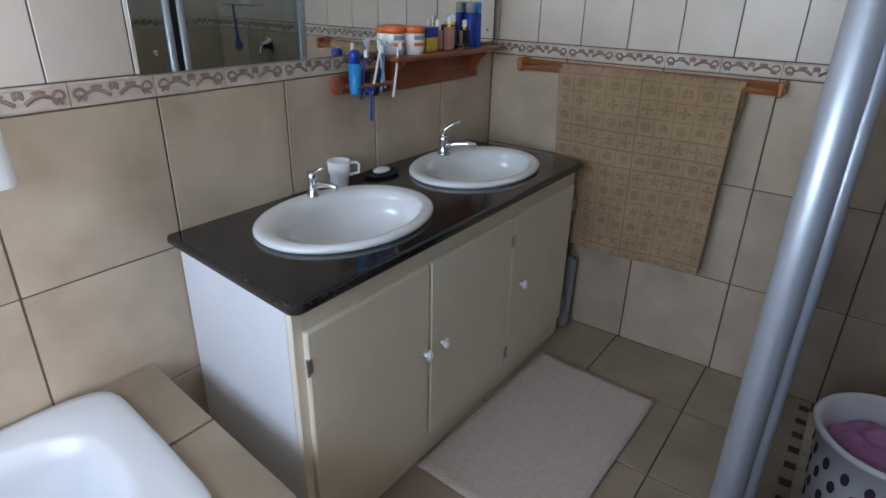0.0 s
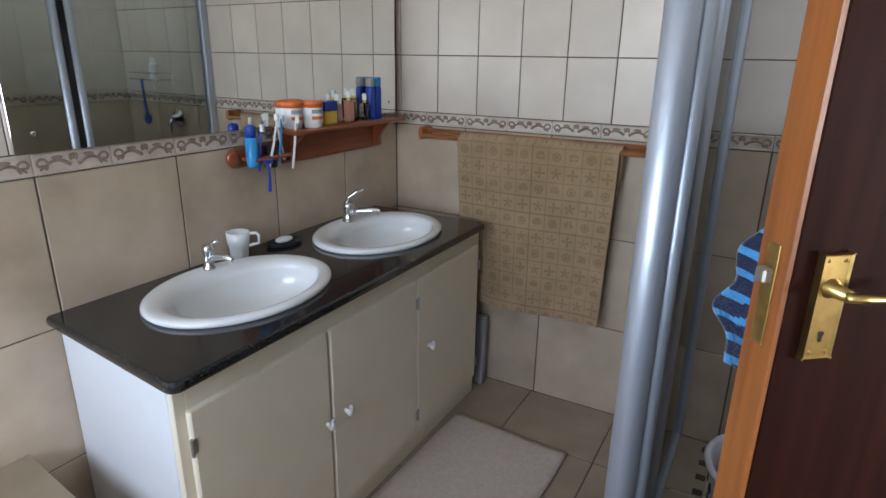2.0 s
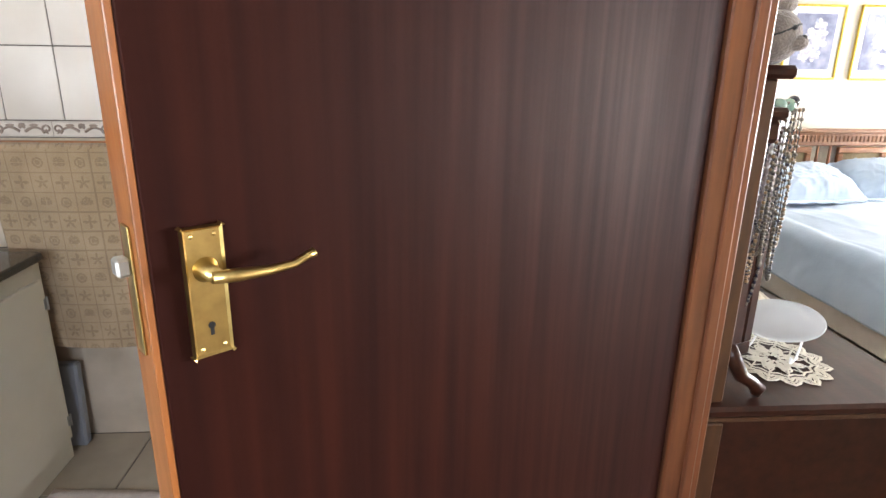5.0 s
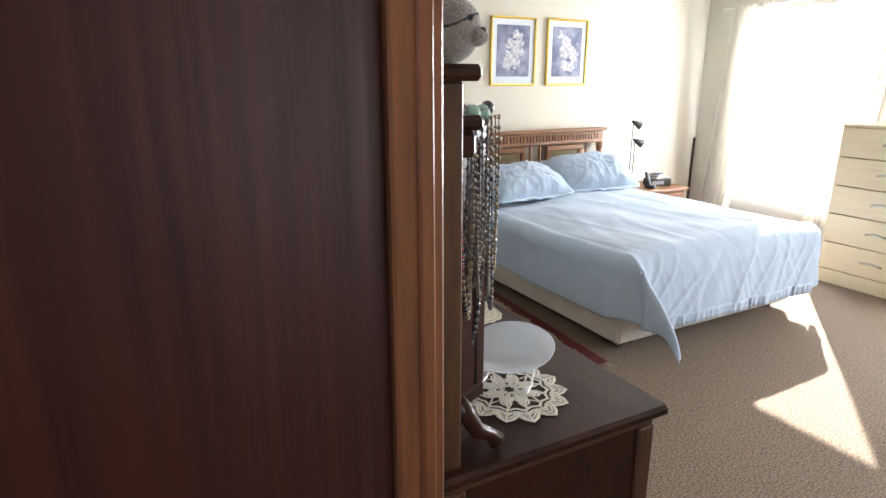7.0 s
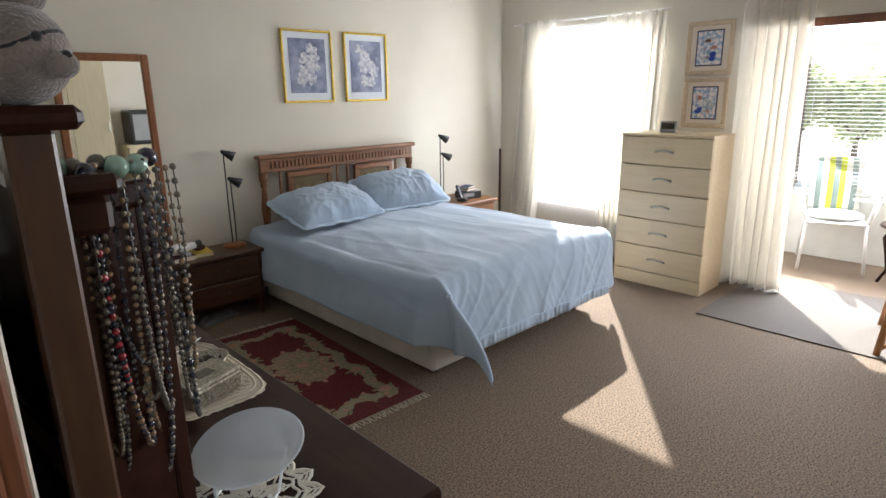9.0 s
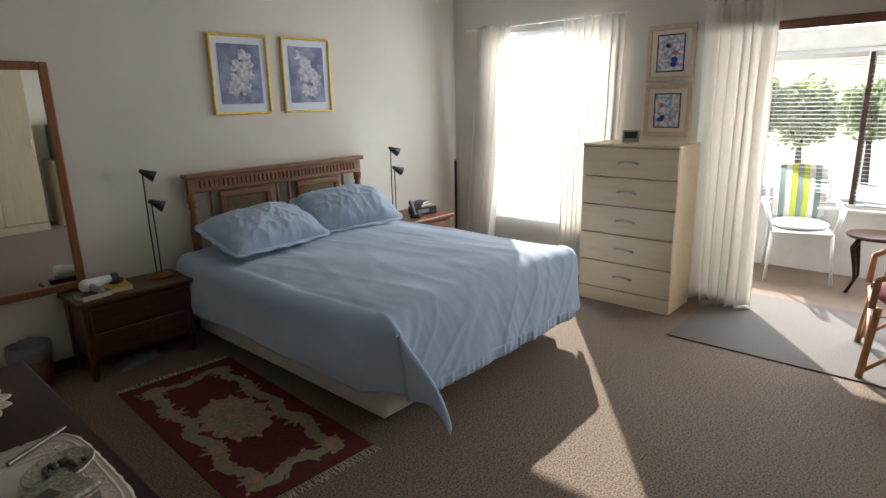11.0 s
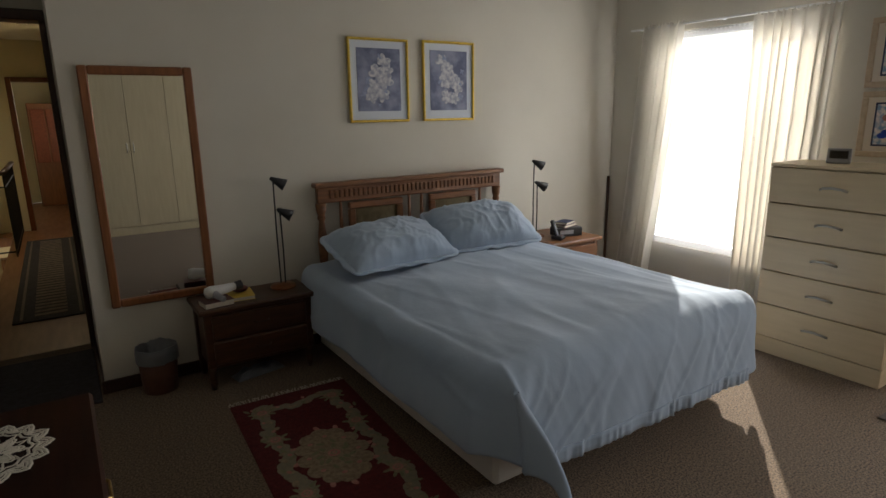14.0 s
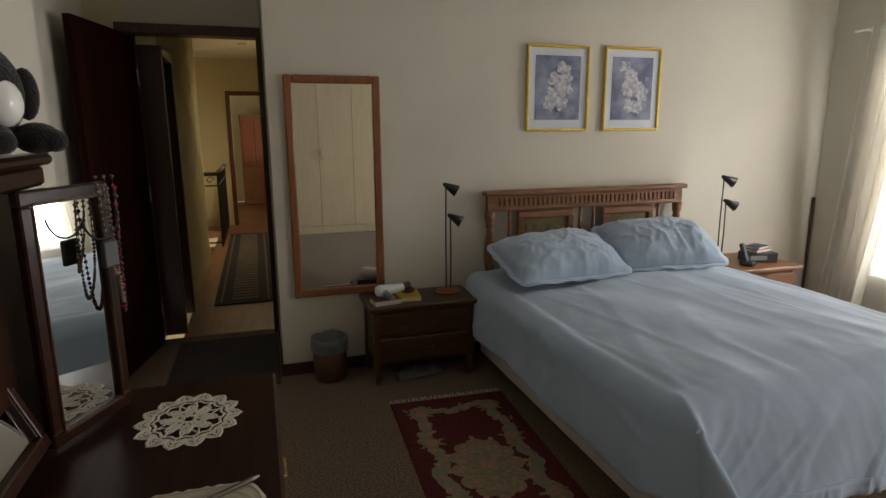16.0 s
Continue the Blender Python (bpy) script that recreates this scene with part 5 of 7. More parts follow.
for x in (0.235, 0.855):
    part("panel_frame", boxes((x, x + 0.40, -0.018, 0.018, 0.90, 0.945), (x, x + 0.045, -0.018, 0.018, 0.46, 0.90), (x + 0.355, x + 0.40, -0.018, 0.018, 0.46, 0.90), bev=0.006), "head_wood", hb)
    part("upholstered_panel", sheet(lambda u, v: Vector((x + 0.045 + 0.31 * u, 0.0 - 0.02 * (math.sin(math.pi * u) * math.sin(math.pi * v)) ** 0.5 + 0.008 * math.exp(-((u * 3 % 1 - 0.5) ** 2 + (v * 3 % 1 - 0.5) ** 2) * 60), 0.46 + 0.44 * v)), 24, 24), "panel_cloth", hb, "olive buttoned upholstery", True)


def nightstand(x0, x1, y0, y1, h, material):
    w, d = x1 - x0, y1 - y0
    ob = thing("nightstand", x0, y0, 0.0, "dark stained wooden nightstand with two drawers", "nightstand", group="nightstands")
    part("top", boxes((-0.02, w + 0.02, -0.02, d, h - 0.028, h), bev=0.007), material, ob)
    part("body", boxes((0.02, w - 0.02, 0.012, d - 0.005, 0.13, h - 0.028), bev=0.003), material, ob)
    hh = (h - 0.03 - 0.16) / 2
    for k in range(2):
        z0 = 0.150 + k * (hh + 0.004)
        dr = part("drawer", boxes((0.045, w - 0.045, -0.006, 0.014, z0, z0 + hh - 0.012), bev=0.006), material, ob)
        part("drawer_pull", tube([(w / 2 - 0.045, -0.008, z0 + hh * 0.5), (w / 2 - 0.03, -0.024, z0 + hh * 0.46), (w / 2 + 0.03, -0.024, z0 + hh * 0.46), (w / 2 + 0.045, -0.008, z0 + hh * 0.5)], 0.004, 8), "dark_frame", dr)
    for x in (0.03, w - 0.03):
        for y in (0.035, d - 0.03):
            part("leg", moved(lathe([(0.014, 0), (0.02, 0.03), (0.024, 0.10), (0.026, 0.14)], 12), pose(x, y, 0)), material, ob, smooth=True)
            part("corner_post", boxes((x - 0.024, x + 0.024, y - 0.028, y + 0.024, 0.13, h - 0.03), bev=0.006), material, ob)
    return ob


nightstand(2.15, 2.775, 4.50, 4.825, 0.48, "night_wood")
nightstand(4.56, 5.04, 4.32, 4.78, 0.555, "head_wood")


def reading_lamp(x, y, z, s, turn):
    ob = thing("reading_lamp", x, y, z, "black metal two-headed reading lamp on wooden foot", "lamp", rz=turn, group="bedside lamps")
    part("foot", lathe([(0.075, 0), (0.078, 0.006), (0.072, 0.016), (0.03, 0.022), (0.012, 0.028)], 24), "edge_wood", ob, smooth=True)
    for dx, h, up in ((-0.012, 0.63 * s, 1), (0.014, 0.45 * s, 0)):
        part("stem", tube([(dx, 0, 0.02), (dx * 1.2, 0, h * 0.5), (dx, 0, h)], 0.0045, 8), "black", ob)
        cone = lathe([(0.007, -0.058), (0.011, -0.054), (0.037, 0.036), (0.034, 0.036), (0.009, -0.048)], 20)
        sh2 = part("shade", moved(cone, pose(dx + 0.035, 0, h - 0.01, 0, 118, 0)), "black", ob, "black cone shade", True)
        part("bulb", moved(ball((0, 0, 0.012), 0.018, None, 10), pose(dx + 0.035, 0, h - 0.01, 0, 118, 0)), "white_plastic", sh2, smooth=True)


reading_lamp(2.665, 4.69, 0.48, 1.03, -25)
reading_lamp(4.64, 4.62, 0.555, 0.90, -25)


def book(x, y, z, w, d, h, cover, rz, group="nightstand books"):
    ob = thing("book", x, y, z, "closed book lying flat on a nightstand", "book", rz=rz, group=group)
    part("pages", boxes((-w / 2 + 0.003, w / 2 - 0.003, -d / 2 + 0.003, d / 2 - 0.004, 0.002, h - 0.002)), "paper", ob)
    part("cover", boxes((-w / 2, w / 2, -d / 2, d / 2, h - 0.002, h), (-w / 2, w / 2, -d / 2, d / 2, 0, 0.002), (-w / 2, w / 2, d / 2 - 0.003, d / 2, 0.002, h - 0.002)), cover, ob)


book(2.245, 4.575, 0.48, 0.16, 0.12, 0.032, "cover_dark", 8)
book(2.39, 4.65, 0.48, 0.15, 0.18, 0.022, "yellow", -6)
book(4.86, 4.52, 0.625, 0.16, 0.12, 0.02, "cover_dark", 12)
book(4.865, 4.52, 0.645, 0.14, 0.10, 0.018, "navy_line", 20)
rad = thing("clock_radio", 4.86, 4.50, 0.555, "black clock radio on the nightstand", "clock radio", rz=-15)
part("case", boxes((-0.11, 0.11, -0.06, 0.06, 0.0, 0.068), bev=0.006), "black_plastic", rad)
part("display", boxes((-0.085, 0.03, -0.0625, -0.0605, 0.02, 0.05)), "grey_plastic", rad)
tel = thing("cordless_phone", 4.70, 4.42, 0.555, "black cordless phone in its cradle", "phone", rz=20)
part("cradle", boxes((-0.04, 0.04, -0.045, 0.045, 0.0, 0.03), bev=0.01), "black_plastic", tel)
part("handset", moved(boxes((-0.022, 0.022, -0.012, 0.012, 0.0, 0.13), bev=0.008), pose(0, 0.01, 0.02, -20, 0, 0)), "black_plastic", tel)
hd = thing("hair_dryer", 2.27, 4.60, 0.514, "grey and white hair dryer lying on books", "hair dryer", rz=200)
part("barrel", moved(lathe([(0.022, -0.10), (0.028, -0.02), (0.036, 0.05), (0.030, 0.075)], 18), pose(0, 0, 0.038, 0, 90, 0)), "white_plastic", hd, smooth=True)
part("nozzle", moved(lathe([(0.027, -0.14), (0.023, -0.098)], 18), pose(0, 0, 0.038, 0, 90, 0)), "black_plastic", hd)
part("grip", tube([(0.03, 0.0, 0.035), (0.05, 0.06, 0.03), (0.055, 0.13, 0.025)], [0.020, 0.018, 0.016], 12), "grey_plastic", hd, smooth=True)
hbsh = single("hair_brush", ball((0, 0, 0), 0.035, None, 12, 0, (1.3, 0.8, 0.6)), "cover_dark", "dark round hair brush on a yellow book", "brush", at=pose(2.40, 4.66, 0.524), smooth=True)

bm = sheet(lambda u, v: Vector((-0.15 + 0.30 * u, -0.06 + 0.12 * v, 0.004 + (0.045 + 0.03 * noise.noise(Vector((u * 6, v * 4, 3)))) * (math.sin(math.pi * u) * math.sin(math.pi * v)) ** 0.5)), 30, 16)
single("plastic_bag", bm, "bag", "crumpled grey plastic bag under the nightstand", "bag", at=pose(2.45, 4.62, 0.0, 0, 0, 12), smooth=True)

# waste bin
bn = thing("waste_bin", 1.93, 4.72, 0.0, "rust coloured waste bin lined with a plastic bag", "waste bin")
part("bin_body", lathe([(0.085, 0), (0.09, 0.004), (0.105, 0.25), (0.100, 0.25), (0.082, 0.006)], 28), "bin", bn, smooth=True)
bm = bmesh.new()
rings = []
for r, z in ((0.108, 0.18), (0.111, 0.23), (0.108, 0.262), (0.098, 0.262), (0.090, 0.15), (0.05, 0.08)):
    rings.append([bm.verts.new((r * (1 + 0.05 * noise.noise(Vector((math.cos(a) * 4, math.sin(a) * 4, z * 30)))) * math.cos(a), r * (1 + 0.05 * noise.noise(Vector((math.cos(a) * 4, math.sin(a) * 4, z * 30)))) * math.sin(a), z + 0.012 * noise.noise(Vector((math.cos(a) * 5, math.sin(a) * 5, 9))))) for a in [2 * math.pi * k / 40 for k in range(40)]])
for a, b in zip(rings, rings[1:]):
    for k in range(40):
        bm.faces.new((a[k], a[(k + 1) % 40], b[(k + 1) % 40], b[k]))
part("bin_liner", bm, "bag", bn, smooth=True)

# long mirror on the wall
lm = thing("long_mirror", 1.752, 4.838, 0.485, "tall wall mirror in an orange-brown wooden frame", "mirror")
part("mirror_glass", boxes((0.04, 0.50, -0.014, -0.008, 0.04, 1.24)), "mirror", lm)
part("frame_board", boxes((0.0, 0.045, -0.03, 0.0, 0.0, 1.28), bev=0.007), "mir_wood", lm)
part("frame_board", boxes((0.495, 0.54, -0.03, 0.0, 0.0, 1.28), bev=0.007), "mir_wood", lm)
part("frame_board", boxes((0.045, 0.495, -0.03, 0.0, 0.0, 0.045), bev=0.007), "mir_wood", lm)
part("frame_board", boxes((0.045, 0.495, -0.03, 0.0, 1.235, 1.28), bev=0.007), "mir_wood", lm)


# flower pictures over the bed


def petals(rnd, cx, cz, r, n, y):
    bm = bmesh.new()
    for k in range(n):
        a = 2 * math.pi * k / n + rnd.random()
        own = lathe([(1, 0), (0.9, 0.0008)], 10, r * 0.62, r * 0.4)
        moved(own, pose(cx + r * 0.5 * math.cos(a), y - 0.0006 * k, cz + r * 0.5 * math.sin(a), 90, 0, 0) @ pose(0, 0, 0, 0, 0, math.degrees(a)))
        bm = join(bm, own)
    return bm


def picture(name, x, z, w, h, label, seed, flowers):
    rnd = random.Random(seed)
    ob = thing(name, x, 4.8385, z, label, "picture", group="pictures over the bed")
    f = 0.016
    for r in ((0, w, -0.022, 0, 0, f), (0, w, -0.022, 0, h - f, h), (0, f, -0.022, 0, f, h - f), (w - f, w, -0.022, 0, f, h - f)):
        part("frame_side", boxes(r, bev=0.005), "gold", ob)
    part("mount", boxes((f, w - f, -0.008, -0.004, f, h - f)), "mount", ob, "pale blue card mount")
    m = 0.062
    pr = part("print", boxes((m, w - m, -0.0105, -0.008, m + 0.01, h - m)), "print_blue", ob, "dusky blue flower print")
    for fx, fz, r in flowers:
        part("painted_flower", petals(rnd, m + fx * (w - 2 * m), m + 0.01 + fz * (h - 2 * m - 0.01), r, 6, -0.0108), "petal", pr)
    for k in range(7):
        part("painted_bud", petals(rnd, m + rnd.uniform(0.1, 0.9) * (w - 2 * m), m + 0.02 + rnd.uniform(0.05, 0.9) * (h - 2 * m - 0.02), rnd.uniform(0.012, 0.024), 4, -0.0104), "petal_blue", pr)


FL1 = [(0.62, 0.80, 0.047), (0.45, 0.60, 0.058), (0.62, 0.48, 0.062), (0.38, 0.38, 0.057), (0.55, 0.28, 0.052), (0.68, 0.64, 0.046), (0.3, 0.22, 0.039)]
FL2 = [(0.30, 0.82, 0.047), (0.45, 0.66, 0.058), (0.55, 0.52, 0.062), (0.72, 0.42, 0.055), (0.45, 0.24, 0.049), (0.38, 0.50, 0.046), (0.65, 0.2, 0.039)]
picture("flower_picture", 3.228, 1.447, 0.440, 0.530, "gilt framed picture of pale flowers, blue mount", 1, FL1)
picture("flower_picture", 3.780, 1.447, 0.432, 0.535, "gilt framed picture of trailing pale flowers, blue mount", 2, FL2)


def small_picture(y0, y1, z0, z1, seed):
    ob = thing("watercolour_picture", 5.7185, 0, 0, "tan framed small watercolour on the window wall", "picture", group="pictures over the chest")
    f = 0.035
    for r in ((-0.018, 0, y0, y1, z0, z0 + f), (-0.018, 0, y0, y1, z1 - f, z1), (-0.018, 0, y0, y0 + f, z0 + f, z1 - f), (-0.018, 0, y1 - f, y1, z0 + f, z1 - f)):
        part("frame_side", boxes(r, bev=0.005), "mount_tan", ob)
    part("mount", boxes((-0.008, -0.004, y0 + f, y1 - f, z0 + f, z1 - f)), "mount_cream", ob)
    g = 0.075
    part("print_border", boxes((-0.0095, -0.008, y0 + g, y1 - g, z0 + g - 0.01, z1 - g + 0.01)), "navy_line", ob)
    pr = part("print", boxes((-0.011, -0.0095, y0 + g + 0.01, y1 - g - 0.01, z0 + g, z1 - g)), "print_water", ob)
    rnd = random.Random(seed)
    for k in range(8):
        yy, zz = rnd.uniform(y0 + g + 0.04, y1 - g - 0.04), rnd.uniform(z0 + g + 0.04, z1 - g - 0.05)
        own = lathe([(1, 0), (0.8, 0.0008)], 9, rnd.uniform(0.010, 0.022), rnd.uniform(0.015, 0.035))
        part("painted_patch", moved(own, pose(-0.0112, yy, zz, 0, -90, 0)), ("rug_pink", "petal", "blue", "petal")[k % 4], pr)


small_picture(2.570, 2.925, 1.608, 2.003, 3)
small_picture(2.572, 2.922, 1.205, 1.588, 4)

# chest of drawers
cx0, cx1, cy0, cy1, ch = 5.172, 5.552, 2.43, 3.135, 1.183
cd = thing("chest_of_drawers", cx0, cy0, 0.0, "pale birch laminate chest with five drawers", "chest of drawers")
W, D = cy1 - cy0, cx1 - cx0
part("side_panel", boxes((0.018, D, 0.0, 0.016, 0.0, ch - 0.018), bev=0.002), "birch", cd)
part("side_panel", boxes((0.018, D, W - 0.016, W, 0.0, ch - 0.018), bev=0.002), "birch", cd)
part("back_panel", boxes((D - 0.008, D, 0.016, W - 0.016, 0.02, ch - 0.018)), "birch", cd)
part("top", boxes((-0.004, D, -0.003, W + 0.003, ch - 0.018, ch), bev=0.003), "birch", cd)
part("plinth", boxes((0.004, 0.018, 0.0, W, 0.0, 0.105), bev=0.002), "birch", cd)
zs = [0.108, 0.318, 0.532, 0.742, 0.950, 1.163]
for a, b in zip(zs, zs[1:]):
    dr = part("drawer", boxes((0.0, 0.018, 0.002, W - 0.002, a + 0.003, b - 0.004), bev=0.0025), "birch", cd)
    zc = (a + b) / 2
    part("handle", tube([(0.0, W / 2 - 0.07, zc - 0.006), (-0.018, W / 2 - 0.05, zc + 0.004), (-0.022, W / 2, zc + 0.010), (-0.018, W / 2 + 0.05, zc + 0.004), (0.0, W / 2 + 0.07, zc - 0.006)], 0.0055, 8, flat=1.3), "steel", dr, "brushed metal bow handle", True)
ck = thing("travel_clock", 5.36, 2.86, ch, "small grey digital clock on the chest", "clock", rz=-75)
part("case", moved(boxes((-0.06, 0.06, -0.012, 0.012, 0.0, 0.085), bev=0.004), pose(0, 0, 0.003, -14, 0, 0)), "grey_plastic", ck)
part("display", moved(boxes((-0.045, 0.045, -0.0145, -0.0125, 0.025, 0.07)), pose(0, 0, 0.003, -14, 0, 0)), "pale_glass", ck)
part("stand", boxes((-0.05, 0.05, 0.0, 0.05, 0.0, 0.012), bev=0.004), "grey_plastic", ck)
st = single("wooden_stick", tube([(5.675, 4.815, 0.0), (5.69, 4.825, 0.93)], 0.012, 10), "night_wood", "wooden stick leaning in the room corner", "stick")

# ---- curtains ----


def curtain(top, foot, z0, z1, x, folds, material, label, depth=0.035, seed=0):
    """A pleated curtain; top and foot: its two ends along the wall at the rail and at the hem."""
    n = folds * 14

    def fn(u, v):
        head = max((v - 0.955) / 0.045, 0.0)
        k = depth * (0.5 + 0.5 * (1 - v)) * (1 - 0.65 * head)
        w = (1 - v) ** 1.2
        uu = u + 0.022 * math.sin(u * 9 + seed) * (0.4 + 0.6 * w) + 0.012 * noise.noise(Vector((u * 4, v * 1.5, seed)))
        y = (top[0] + (top[1] - top[0]) * uu) * (1 - w) + (foot[0] + (foot[1] - foot[0]) * uu) * w
        ph = u * folds * 2 * math.pi + 1.5 * math.sin(u * 6 + seed) + 0.8 * math.sin(u * 14 + 2 * seed) + 0.5 * math.sin(v * 3 + seed) * u
        s1 = math.sin(ph)
        d = k * (math.copysign(abs(s1) ** 0.75, s1) + 0.3 * math.sin(ph * 1.9 + 1 + 2 * v)) + 0.012 * noise.noise(Vector((u * 7, v * 4, seed + 5))) * (1 - head)
        return Vector((x + d, y + 0.004 * math.sin(ph * 2), z0 + (z1 - z0) * v + 0.010 * head * math.sin(u * folds * 4 * math.pi) + 0.008 * (1 - v) ** 8 * math.sin(u * 13)))
    return thick(single("curtain", sheet(fn, n, 40), material, label, "curtain", group="curtains", smooth=True), 0.003)


curtain((4.14, 4.50), (4.34, 4.67), 0.02, 2.135, 5.640, 6, "curtain", "cream curtain drawn aside at the window", seed=1)
curtain((3.055, 3.61), (3.16, 3.60), 0.02, 2.11, 5.640, 8, "curtain", "cream curtain hanging half over the window", seed=2)
curtain((3.18, 4.36), (3.18, 4.40), 0.05, 2.06, 5.695, 18, "sheer", "white net curtain over the bright window", depth=0.011, seed=3).modifiers.clear()
curtain((2.04, 2.485), (2.03, 2.47), 0.02, 2.12, 5.635, 6, "curtain", "cream floor length curtain beside the sunroom opening", depth=0.05, seed=4)
cr1 = thing("curtain_rail", 5.65, 3.05, 2.112, "thin white curtain rail over the window", "curtain rail")
part("rail", boxes((-0.008, 0.008, 0.0, 1.58, 0.0, 0.014), bev=0.003), "white_plastic", cr1)
for y in (0.1, 0.8, 1.5):
    part("bracket", boxes((0.008, 0.069, y, y + 0.012, 0.0, 0.012)), "white_plastic", cr1)
cr2 = thing("curtain_rail", 5.64, 0.1, 2.13, "thin white curtain rail over the opening", "curtain rail")
part("rail", boxes((-0.008, 0.008, 0.0, 2.42, 0.0, 0.014), bev=0.003), "white_plastic", cr2)
for y in (0.1, 1.2, 2.3):
    part("bracket", boxes((0.008, 0.079, y, y + 0.012, 0.0, 0.012)), "white_plastic", cr2)

# ---- rugs ----


RX0, RX1, RY0, RY1 = 2.13, 2.765, 2.85, 4.25
rug = thing("floral_rug", RX0, RY0, 0.0, "dark red bedside rug with cream flowers and fringe", "rug", rz=-2.5)
RW, RL = RX1 - RX0, RY1 - RY0
part("field", boxes((0, RW, 0, RL, 0.001, 0.010), bev=0.003), "rug_red", rug)
rnd = random.Random(5)
c = p = g = sg = None


def blob(bm, x, y, z, a, b, turn, h=0.002, n=11):
    return join(bm, moved(lathe([(1, 0), (0.9, h)], n, a, b), pose(x, y, z, 0, 0, turn)))


def rose(x, y, r, z):
    """A round rose: leaves under petals, with a pink heart."""
    global c, p, g
    for k in range(7):
        a = 2 * math.pi * k / 7 + rnd.random() * 0.5
        g = blob(g, x + r * 1.15 * math.cos(a), y + r * 1.15 * math.sin(a), z, r * 0.5, r * 0.2, math.degrees(a), 0.0016, 7)
    for k in range(6):
        a = 2 * math.pi * k / 6
        c = blob(c, x + r * 0.55 * math.cos(a), y + r * 0.55 * math.sin(a), z + 0.0004, r * 0.45, r * 0.4, math.degrees(a), 0.0022, 9)
    p = blob(p, x, y, z + 0.0010, r * 0.62, r * 0.58, 0, 0.0022)
    c = blob(c, x, y, z + 0.0016, r * 0.36, r * 0.32, 30, 0.0022)
    p = blob(p, x, y, z + 0.0022, r * 0.18, r * 0.16, 0, 0.0022, 7)


# the middle bouquet on a lobed cream ground
CXR, CYR = RW / 2, RL / 2
c = blob(c, CXR, CYR, 0.0094, 0.135, 0.205, 0, 0.002, 24)
for k in range(12):
    a = 2 * math.pi * k / 12
    c = blob(c, CXR + 0.122 * math.cos(a), CYR + 0.190 * math.sin(a), 0.0093, 0.050, 0.052, math.degrees(a))
    if k % 3 != 1:
        p = blob(p, CXR + 0.170 * math.cos(a), CYR + 0.248 * math.sin(a), 0.0092, 0.022, 0.014, math.degrees(a) + 20, 0.002, 7)
rose(CXR, CYR, 0.052, 0.0114)
for k in range(8):
    a = 2 * math.pi * (k + 0.5) / 8
    g = blob(g, CXR + 0.078 * math.cos(a), CYR + 0.11 * math.sin(a), 0.0112, 0.022, 0.010, math.degrees(a) + 40, 0.001, 7)
    p = blob(p, CXR + 0.112 * math.cos(a + 0.3), CYR + 0.160 * math.sin(a + 0.3), 0.0112, 0.013, 0.011, 0, 0.001, 8)
# a wavy sage garland all round with roses at the corners and along the sides
PER = 2 * (RW + RL) - 0.96
for k in range(120):
    t = (k / 120) * PER
    inset = 0.115 + 0.022 * math.sin(k * 0.52) + rnd.uniform(-0.012, 0.012)
    w, l = RW - 0.24, RL - 0.24
    if t < l:
        x, y, turn = inset, 0.12 + t, 90
    elif t < l + w:
        x, y, turn = 0.12 + t - l, RL - inset - 0.02, 0
    elif t < 2 * l + w:
        x, y, turn = RW - inset, RL - 0.12 - (t - l - w), 90
    else:
        x, y, turn = RW - 0.12 - (t - 2 * l - w), inset + 0.02, 0
    sg = blob(sg, x, y, 0.0092 + 0.0001 * (k % 7), rnd.uniform(0.030, 0.046), rnd.uniform(0.022, 0.040), turn + rnd.uniform(-25, 25), 0.0014)
    if k % 3 == 0:
        c = blob(c, x + rnd.uniform(-0.03, 0.03), y + rnd.uniform(-0.03, 0.03), 0.0100, rnd.uniform(0.014, 0.028), rnd.uniform(0.010, 0.018), rnd.uniform(0, 180), 0.0016, 8)
    if k % 5 == 0:
        p = blob(p, x + rnd.uniform(-0.045, 0.045), y + rnd.uniform(-0.045, 0.045), 0.0104, 0.014, 0.010, rnd.uniform(0, 180), 0.0014, 8)
    if k % 4 == 0:
        g = blob(g, x + rnd.uniform(-0.05, 0.05), y + rnd.uniform(-0.05, 0.05), 0.0102, 0.024, 0.009, rnd.uniform(0, 180), 0.0012, 7)
for x, y in ((0.13, 0.16), (RW - 0.13, 0.16), (0.13, RL - 0.16), (RW - 0.13, RL - 0.16), (0.12, 0.48), (RW - 0.12, RL - 0.48), (RW - 0.12, 0.45), (0.12, RL - 0.45)):
    rose(x, y, 0.044, 0.0108)
part("garland", sg, "rug_sage", rug, "sage garland")["kind"] = "stuff"
part("cream_pattern", c, "rug_cream", rug, "cream petals")["kind"] = "stuff"
part("pink_pattern", p, "rug_pink", rug, "pink flower hearts")["kind"] = "stuff"
part("leaf_pattern", g, "rug_green", rug, "olive leaves")["kind"] = "stuff"
for y, s in ((0, -1), (RL, 1)):
    bm = None
    for k in range(58):
        x = 0.006 + k * (RW - 0.012) / 57
        bm = tube([(x, y, 0.005), (x + rnd.uniform(-0.008, 0.008), y + s * 0.025, 0.004), (x + rnd.uniform(-0.014, 0.014), y + s * 0.05, 0.003)], 0.0025, 4, bm=bm)
    part("fringe", bm, "fringe", rug, "cream fringe")["kind"] = "stuff"
fm = single("floor_mat", boxes((4.83, 6.02, -0.3, 2.30, 0.001, 0.008), bev=0.003), "mat_grey", "flat grey runner mat over the carpet", "mat")
